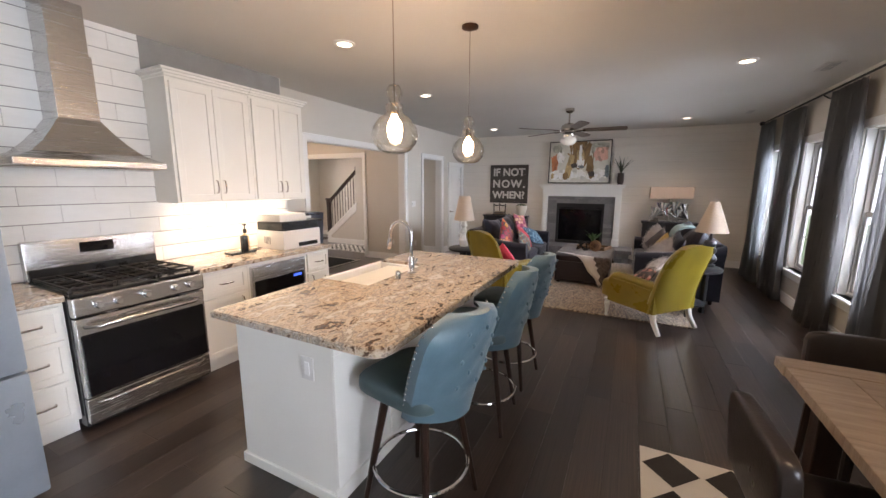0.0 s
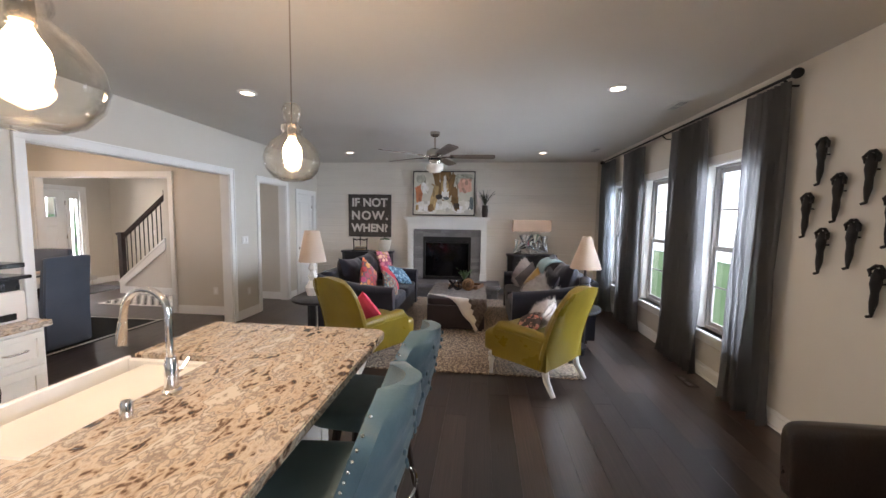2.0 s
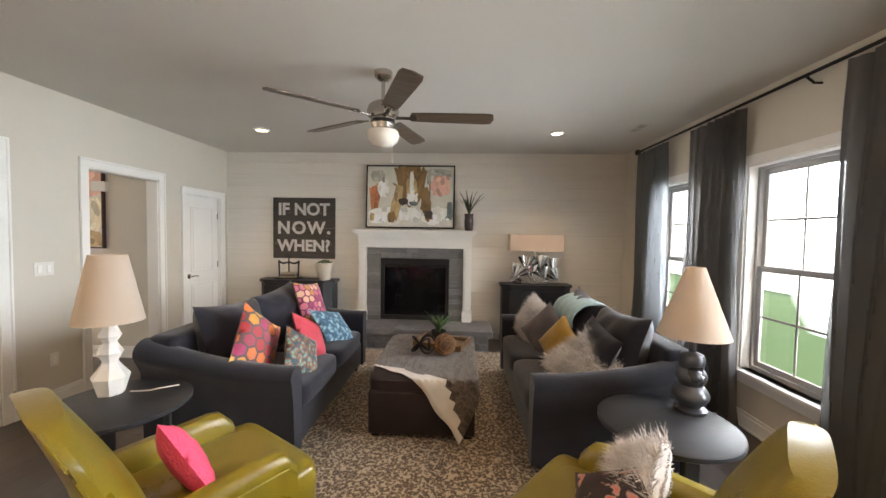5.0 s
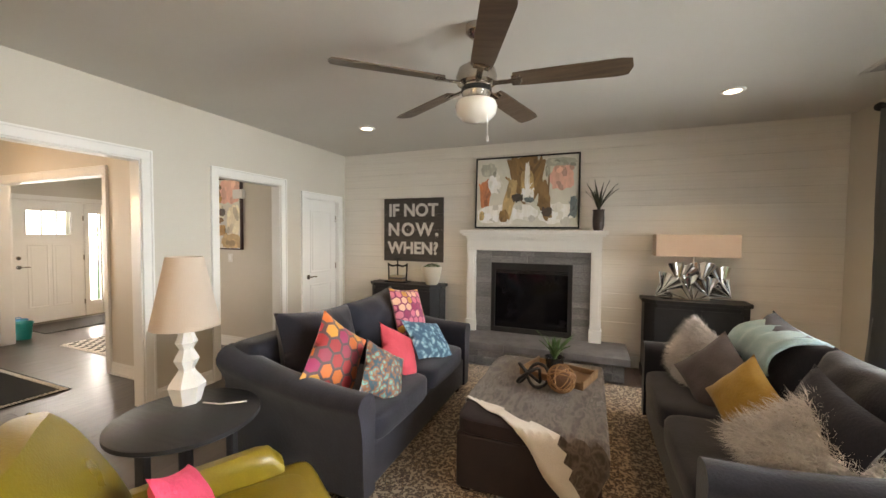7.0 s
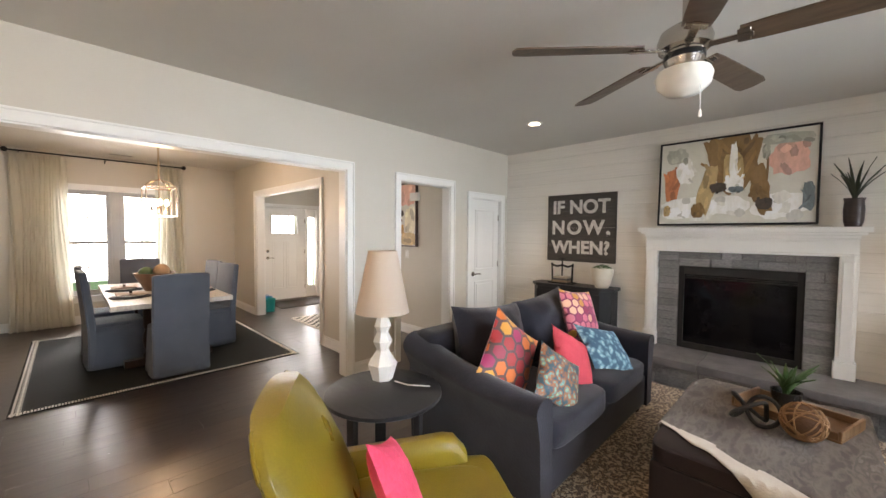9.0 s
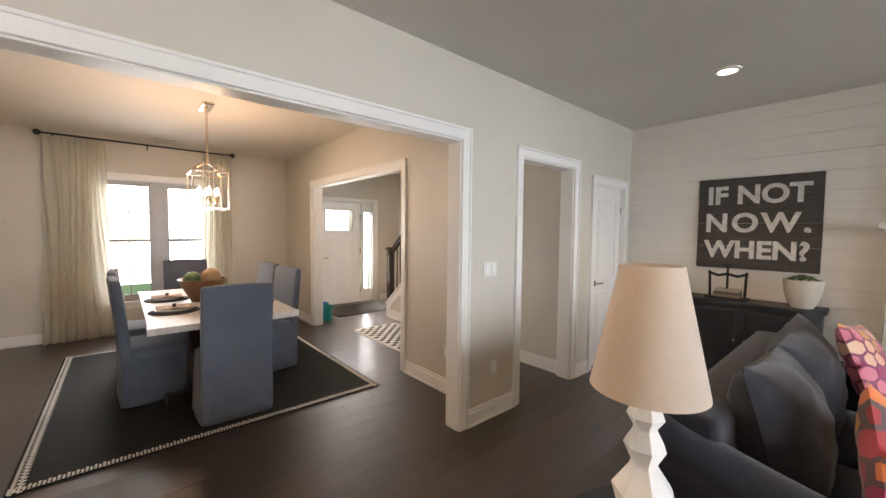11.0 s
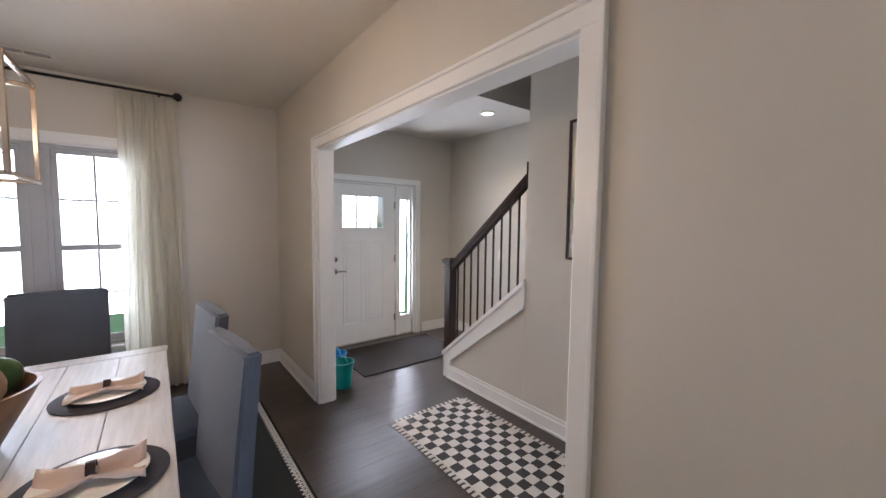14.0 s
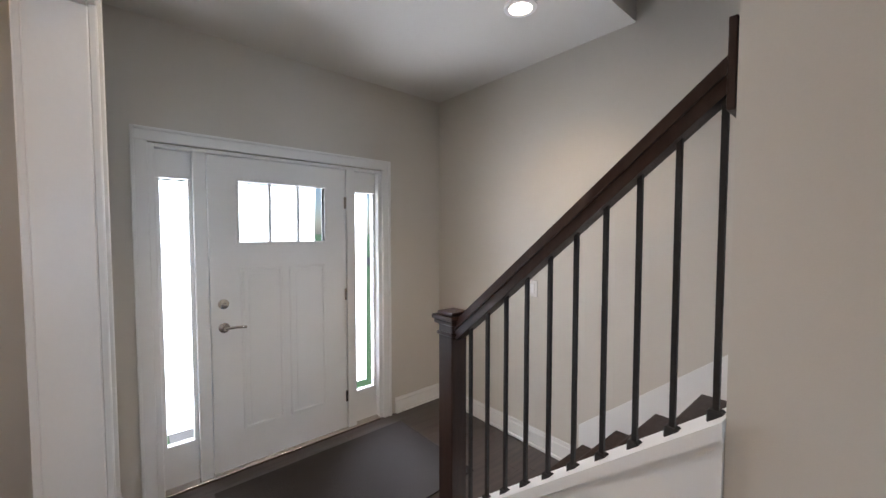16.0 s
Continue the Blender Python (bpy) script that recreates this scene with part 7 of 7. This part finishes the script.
cl = thing("lantern_chandelier", "open nickel lantern chandelier with candle bulbs", "chandelier", pose(-5.90, 5.20, 0))
GOLD = mat("polished_nickel", (0.72, 0.60, 0.48), (0.66, 0.55, 0.44), rough=0.15, metal=1, rvar=0.04)
box("canopy", (-0.16, -0.05, 2.715), (0.16, 0.05, 2.742), GOLD, cl, bevel=0.006)
for s in (-1, 1):
    tube("rod", [(0.04 * s, 0, 2.72), (0.04 * s, 0, 2.17)], 0.006, GOLD, cl)
bm = bmesh.new()
q, z0, z1 = 0.19, 1.70, 2.06
bar = 0.008
for sx in (-1, 1):
    for sy in (-1, 1):
        add_box(bm, (sx * q - bar, sy * q * 0.8 - bar, z0), (sx * q + bar, sy * q * 0.8 + bar, z1), 0.002, 1)
        add_tube(bm, [(sx * q, sy * q * 0.8, z1), (sx * q * 0.6, sy * q * 0.48, z1 + 0.07), (0, 0, z1 + 0.11)], 0.007, 6)
for z in (z0, z1):
    for s in (-1, 1):
        add_box(bm, (-q, s * q * 0.8 - bar, z - bar), (q, s * q * 0.8 + bar, z + bar), 0.002, 1)
        add_box(bm, (s * q - bar, -q * 0.8, z - bar), (s * q + bar, q * 0.8, z + bar), 0.002, 1)
mesh_ob("lantern_frame", bm, GOLD, cl)
bm = bmesh.new()
add_tube(bm, [(0, 0, 2.17), (0, 0, 1.76)], 0.008, 8)
for k in range(6):
    a = 2 * math.pi * k / 6
    x, y = 0.09 * math.cos(a), 0.09 * math.sin(a)
    add_tube(bm, [(0, 0, 1.78), (x * 0.5, y * 0.5, 1.745), (x, y, 1.78)], 0.005, 6)
    add_lathe(bm, [(0.016, 0), (0.018, 0.006), (0.009, 0.01), (0.009, 0.06), (0, 0.06)], 10, pose(x, y, 1.78))
mesh_ob("candle_arm", bm, GOLD, cl, smooth=True)
bm = bmesh.new()
for k in range(6):
    a = 2 * math.pi * k / 6
    add_lathe(bm, [(0.006, 0), (0.016, 0.02), (0.013, 0.045), (0.0, 0.08)], 10, pose(0.09 * math.cos(a), 0.09 * math.sin(a), 1.842))
b = mesh_ob("bulb", bm, glow("candle_glow", (1.0, 0.72, 0.45), 120), cl, smooth=True)
b.visible_shadow = False
lamp("chandelier_lamp", "POINT", (-5.90, 5.20, 1.95), (-5.9, 5.2, 0), 24, (1.0, 0.66, 0.40), 0.06)

# ---- foyer and stairs ----
RISE, RUN, N_ST, SX0 = 0.182, 0.214, 15, -6.87
stair = tagged(new("staircase"), "white staircase with dark wooden treads", "staircase", kind="structure")
boxes("riser", [((SX0 + RUN * k, 8.11, RISE * k if k == 0 else RISE * k - 0.02), (SX0 + RUN * k + 0.02, 9.178, RISE * (k + 1) - 0.028)) for k in range(N_ST)], TRIM, stair)
for k in range(N_ST):
    box("tread", (SX0 + RUN * k - 0.025, 8.11, RISE * (k + 1) - 0.028), (SX0 + RUN * (k + 1) + 0.02, 9.178, RISE * (k + 1)), DKWOOD, stair, bevel=0.008)


def prism_y(name, pts, y0, y1, material, parent=None):
    bm = bmesh.new()
    f = bm.faces.new([bm.verts.new((x, y0, z)) for x, z in pts])
    r = bmesh.ops.extrude_face_region(bm, geom=[f])
    bmesh.ops.translate(bm, verts=[v for v in r["geom"] if isinstance(v, bmesh.types.BMVert)], vec=(0, y1 - y0, 0))
    return mesh_ob(name, bm, material, parent)


SL = 0.84
xa, xb, za = -6.94, -5.912, 0.24
zb = za + SL * (xb - xa)
prism_y("stringer_wall", [(xa, 0), (xb, 0), (xb, zb - 0.02), (xa, za - 0.02)], 8.0, 8.108, PAINT, stair)
prism_y("stringer_cap", [(xa - 0.012, za - 0.03), (xb, zb - 0.03), (xb, zb + 0.012), (xa - 0.012, za + 0.012)], 7.975, 8.125, TRIM, stair)
prism_y("skirt_band", [(xa, 0.0), (xa + 0.09, 0.0), (xa + 0.09, za - 0.06), (xb, zb - 0.19), (xb, zb - 0.03), (xa, za - 0.03)], 7.985, 8.0, TRIM, stair)
prism_y("skirt_mould", [(xa + 0.10, 0.14), (xa + 0.125, 0.14), (xa + 0.125, za - 0.045), (xb, zb - 0.215), (xb, zb - 0.19), (xa + 0.10, za - 0.05)], 7.978, 8.0, TRIM, stair)
prism_y("wall_skirt", [(SX0 - 0.05, 0.02), (SX0 + 3.1, 0.02 + 3.15 * 0.85), (SX0 + 3.1, 0.30 + 3.15 * 0.85), (SX0 - 0.05, 0.30)], 9.163, 9.1795, TRIM, stair)
nw = thing("stair_railing", "dark wood newel and handrail, black iron balusters", "railing", pose(0, 0, 0))
bm = bmesh.new()
nx, ny = -6.915, 8.05
add_box(bm, (nx - 0.045, ny - 0.045, 0.0), (nx + 0.045, ny + 0.045, 1.15), 0.004, 1)
for o, z0_, z1_ in ((0.052, 1.10, 1.115), (0.06, 1.15, 1.17), (0.068, 1.17, 1.19), (0.05, 1.19, 1.205)):
    add_box(bm, (nx - o, ny - o, z0_), (nx + o, ny + o, z1_), 0.004, 1)
mesh_ob("newel_post", bm, DKWOOD, nw)
ra, rb = (nx + 0.03, 1.07), (-5.915, 1.07 + 0.845 * (-5.915 - nx - 0.03))
prism_y("handrail", [(ra[0], ra[1]), (rb[0], rb[1]), (rb[0], rb[1] + 0.075), (ra[0], ra[1] + 0.075)], 8.022, 8.078, DKWOOD, nw)
prism_y("handrail_cap", [(ra[0], ra[1] + 0.045), (rb[0], rb[1] + 0.045), (rb[0], rb[1] + 0.085), (ra[0], ra[1] + 0.085)], 8.015, 8.085, DKWOOD, nw)
box("rosette", (-5.93, 8.0, rb[1] - 0.06), (-5.912, 8.10, rb[1] + 0.15), DKWOOD, nw, bevel=0.004)
for k in range(10):
    x = -6.80 + 0.0955 * k
    z = za + SL * (x - xa) + 0.01
    zt = ra[1] + 0.845 * (x - ra[0]) + 0.01
    bm = bmesh.new()
    add_box(bm, (x - 0.007, ny - 0.007, z), (x + 0.007, ny + 0.007, zt), 0.001, 1)
    add_box(bm, (x - 0.017, ny - 0.017, z - 0.012), (x + 0.017, ny + 0.017, z + 0.022), 0.004, 1)
    mesh_ob("baluster", bm, IRON, nw)

ck = thing("checker_rug", "black and white checked entry rug with fringe", "rug", pose(-5.55, 7.46, 0.003))
box("backing", (-0.87, -0.34, 0), (0.87, 0.34, 0.007), WHITE, ck, bevel=0.001)
bm = bmesh.new()
for i in range(24):
    for j in range(9):
        if (i + j) % 2:
            x, y = -0.86 + 0.0717 * i, -0.333 + 0.074 * j
            bm.faces.new([bm.verts.new(p) for p in ((x, y, 0.0085), (x + 0.0717, y, 0.0085), (x + 0.0717, y + 0.074, 0.0085), (x, y + 0.074, 0.0085))])
tagged(mesh_ob("check", bm, BLKWEAVE, ck), kind="stuff")
bm = bmesh.new()
for k in range(40):
    for s in (-1, 1):
        x = -0.86 + 0.0433 * k
        add_box(bm, (x, s * 0.36 - 0.02, 0.001), (x + 0.022, s * 0.36 + 0.02, 0.005))
for k in range(15):
    for s in (-1, 1):
        y = -0.33 + 0.045 * k
        add_box(bm, (s * 0.89 - 0.02, y, 0.001), (s * 0.89 + 0.02, y + 0.022, 0.005))
tagged(mesh_ob("fringe", bm, WHITE, ck), kind="stuff")
dm = thing("door_mat", "dark brown flat doormat inside front door", "mat", pose(-7.77, 7.97, 0.003))
box("pile", (-0.42, -0.66, 0), (0.42, 0.66, 0.010), mat("brown_mat", (0.018, 0.013, 0.011), (0.026, 0.019, 0.016), rough=0.9, bump=0.4, bscale=150), dm, bevel=0.003)


def bucket(x, y, r, h, col, label):
    b = thing("plastic_tub", label, "bucket", pose(x, y, 0.002), "plastic tubs by the door")
    m_ = mat("plastic_%d" % round(1000 * col[2]), col, tuple(v * 0.9 for v in col), rough=0.35)
    lathe("tub", [(0, 0), (r * 0.8, 0), (r * 0.98, h - 0.02), (r + 0.006, h - 0.02), (r + 0.008, h), (r * 0.96, h), (r * 0.77, 0.008), (0, 0.008)], m_, b, 32)
    tube("handle", [(-r, 0, h - 0.01), (-r * 0.8, 0.01, h + 0.02), (0, 0.02, h + 0.035), (r * 0.8, 0.01, h + 0.02), (r, 0, h - 0.01)], 0.006, m_, b)


bucket(-7.30, 7.06, 0.10, 0.24, (0.0, 0.24, 0.22), "teal plastic tub with loop handle")
bucket(-7.56, 7.10, 0.10, 0.24, (0.02, 0.22, 0.50), "blue plastic tub with loop handle")

# ---- outdoors ----
GRASS = mat("lawn", (0.085, 0.175, 0.065), (0.12, 0.21, 0.095), scale=0.8, rough=0.9, bump=0.4, bscale=30, pos=True)
bm = bmesh.new()
add_box(bm, (-400, -400, -0.5), (400, 400, -0.25))
struct(mesh_ob("ground", bm, GRASS), "green mown lawn outside the house", "ground")
struct(box("road", (-30, -400, -0.25), (-24, 400, -0.235), mat("asphalt", (0.05, 0.05, 0.052), (0.065, 0.065, 0.066), rough=0.9), bevel=0), "grey asphalt street before the house", "road")
struct(box("path", (-24, 7.2, -0.25), (-8.6, 8.4, -0.225), mat("concrete", (0.42, 0.41, 0.39), (0.36, 0.35, 0.33), rough=0.9, pos=True), bevel=0), "pale concrete front walk", "pavement")


def tree(x, y, h, seed):
    t = thing("tree", "leafy green tree across the lawn", "tree", pose(x, y, -0.25), "trees outside")
    rr = random.Random(seed)
    tube("trunk", [(0, 0, 0), (0.05, 0, h * 0.3), (0, 0.05, h * 0.7)], [0.18, 0.13, 0.05], DKWOOD, t)
    bm, bl_ = bmesh.new(), bmesh.new()
    for k in range(14):
        a, z = rr.uniform(0, 6.28), rr.uniform(0.28, 0.75) * h
        l = rr.uniform(0.15, 0.33) * h
        e = Vector((math.cos(a) * l, math.sin(a) * l, z + l * 0.6))
        add_tube(bm, [(0, 0, z), tuple(e)], [0.05, 0.015], 5)
        for q in range(170):
            c = e + Vector((rr.gauss(0, 1), rr.gauss(0, 1), rr.gauss(0, 0.8))) * 0.09 * h
            u, w = Vector((rr.uniform(-1, 1), rr.uniform(-1, 1), rr.uniform(-1, 1))) * 0.12, Vector((rr.uniform(-1, 1), rr.uniform(-1, 1), rr.uniform(-1, 1))) * 0.12
            bl_.faces.new([bl_.verts.new(c - u), bl_.verts.new(c + w), bl_.verts.new(c + u)])
    mesh_ob("limb", bm, DKWOOD, t)
    tagged(mesh_ob("foliage", bl_, mat("foliage", (0.045, 0.10, 0.02), (0.08, 0.13, 0.035), scale=3, rough=0.7), t), kind="stuff")


# added glowing panel that hides the horizon and whitens the view through the windows
struct(box("backdrop", (11.0, -30, -0.25), (11.1, 40, 6.5), glow("backdrop_glow", (0.93, 0.97, 1.0), 2.2), bevel=0), "glowing panel standing in for bright daylight beyond the lawn", "backdrop")
tree(-20, 8.6, 5.5, 1), tree(-38, 2, 8, 2)

# ---- boards, tiles and floor planks ----
bm = bmesh.new()
add_box(bm, (-0.5, -0.5, -0.5), (0.5, 0.5, 0.5))
BOARD = bpy.data.meshes.new("board")
bm.to_mesh(BOARD)
bm.free()
BOARD.materials.append(SHIP)
for k in range(16):
    z = 0.172 * k
    h = min(0.172, 2.738 - z)
    cut = (-0.9 + 1.3 * ((k * 7) % 5) / 5)
    for x0, x1 in ((-3.399, cut), (cut + 0.002, 2.498)):
        o = new("board", BOARD)
        o.parent = boards
        o.matrix_local = Matrix.LocRotScale(((x0 + x1) / 2, 9.2405, z + h / 2), None, (x1 - x0, 0.017, h - 0.003))
tiles = struct(new("wall_tile"), "long white glazed tiles with dark grout lines", "tile")
struct(box("wall_tile_grout", (-3.12, 0.80, 0.90), (-3.112, 3.38, 2.738), GROUT, bevel=0), "grey grout bed behind the tiles", "grout")
bm = bmesh.new()
add_box(bm, (-0.5, -0.5, -0.5), (0.5, 0.5, 0.5))
TM = bpy.data.meshes.new("tile")
bm.to_mesh(TM)
bm.free()
TM.materials.append(TILE)
rr = random.Random(5)
for k in range(15):
    z = 0.917 + 0.1265 * k
    h = min(0.1265, 2.737 - z)
    end = 2.028 if z > 1.40 else 3.378
    y = 0.81 - 0.20 * (k % 2)
    while y < end - 0.02:
        a, b = max(y, 0.81), min(y + 0.405, end)
        if b - a > 0.02:
            o = new("tile", TM)
            o.parent = tiles
            o.matrix_local = Matrix.LocRotScale((-3.108 + rr.uniform(-0.0006, 0.0006), (a + b) / 2, z + h / 2), Euler((0, rr.uniform(-0.006, 0.006), rr.uniform(-0.004, 0.004))), (0.008, b - a - 0.003, h - 0.006))
        y += 0.405
floor = struct(box("floor", (-8.5, -2.75, -0.12), (2.64, 9.4, -0.006), GAP, bevel=0), "dark brown wood plank floor", "floor")
bm = bmesh.new()
add_box(bm, (-0.5, -0.5, -0.5), (0.5, 0.5, 0.5))
PM = bpy.data.meshes.new("plank")
bm.to_mesh(PM)
bm.free()
PM.materials.append(PLANK)
far = bmesh.new()
count = 0
for i in range(64):
    x0 = 2.62 - 0.178 * (i + 1)
    if x0 < -8.5:
        break
    y = -2.7 - rr.uniform(0, 1.4)
    while y < 9.38:
        l = 1.52
        a, b = max(y, -2.7), min(y + l, 9.38)
        y += l
        if b - a < 0.03 or (x0 < -3.55 and b < 2.9):
            continue
        lo, hi = (x0, a + 0.0008, -0.006), (x0 + 0.1768, b - 0.0008, 0.0)
        if x0 > -3.55 and b > 0.0 and count < 300:
            o = new("plank", PM)
            o.parent = floor
            o.matrix_local = Matrix.LocRotScale(((lo[0] + hi[0]) / 2, (lo[1] + hi[1]) / 2, -0.003), None, (hi[0] - lo[0], hi[1] - lo[1], 0.006))
            count += 1
        else:
            add_box(far, lo, hi)
PLANK2 = mat("floor_wood_far", (0.064, 0.043, 0.034), (0.020, 0.014, 0.012), scale=4, rough=0.31, rvar=0.07, bump=0.008, bscale=14, stretch=(9, 0.7, 1), fine=0.3)
PLANK2.node_tree.nodes["Principled BSDF"].inputs["Specular IOR Level"].default_value = 0.8
tagged(mesh_ob("far_planks", far, PLANK2, floor), kind="stuff")
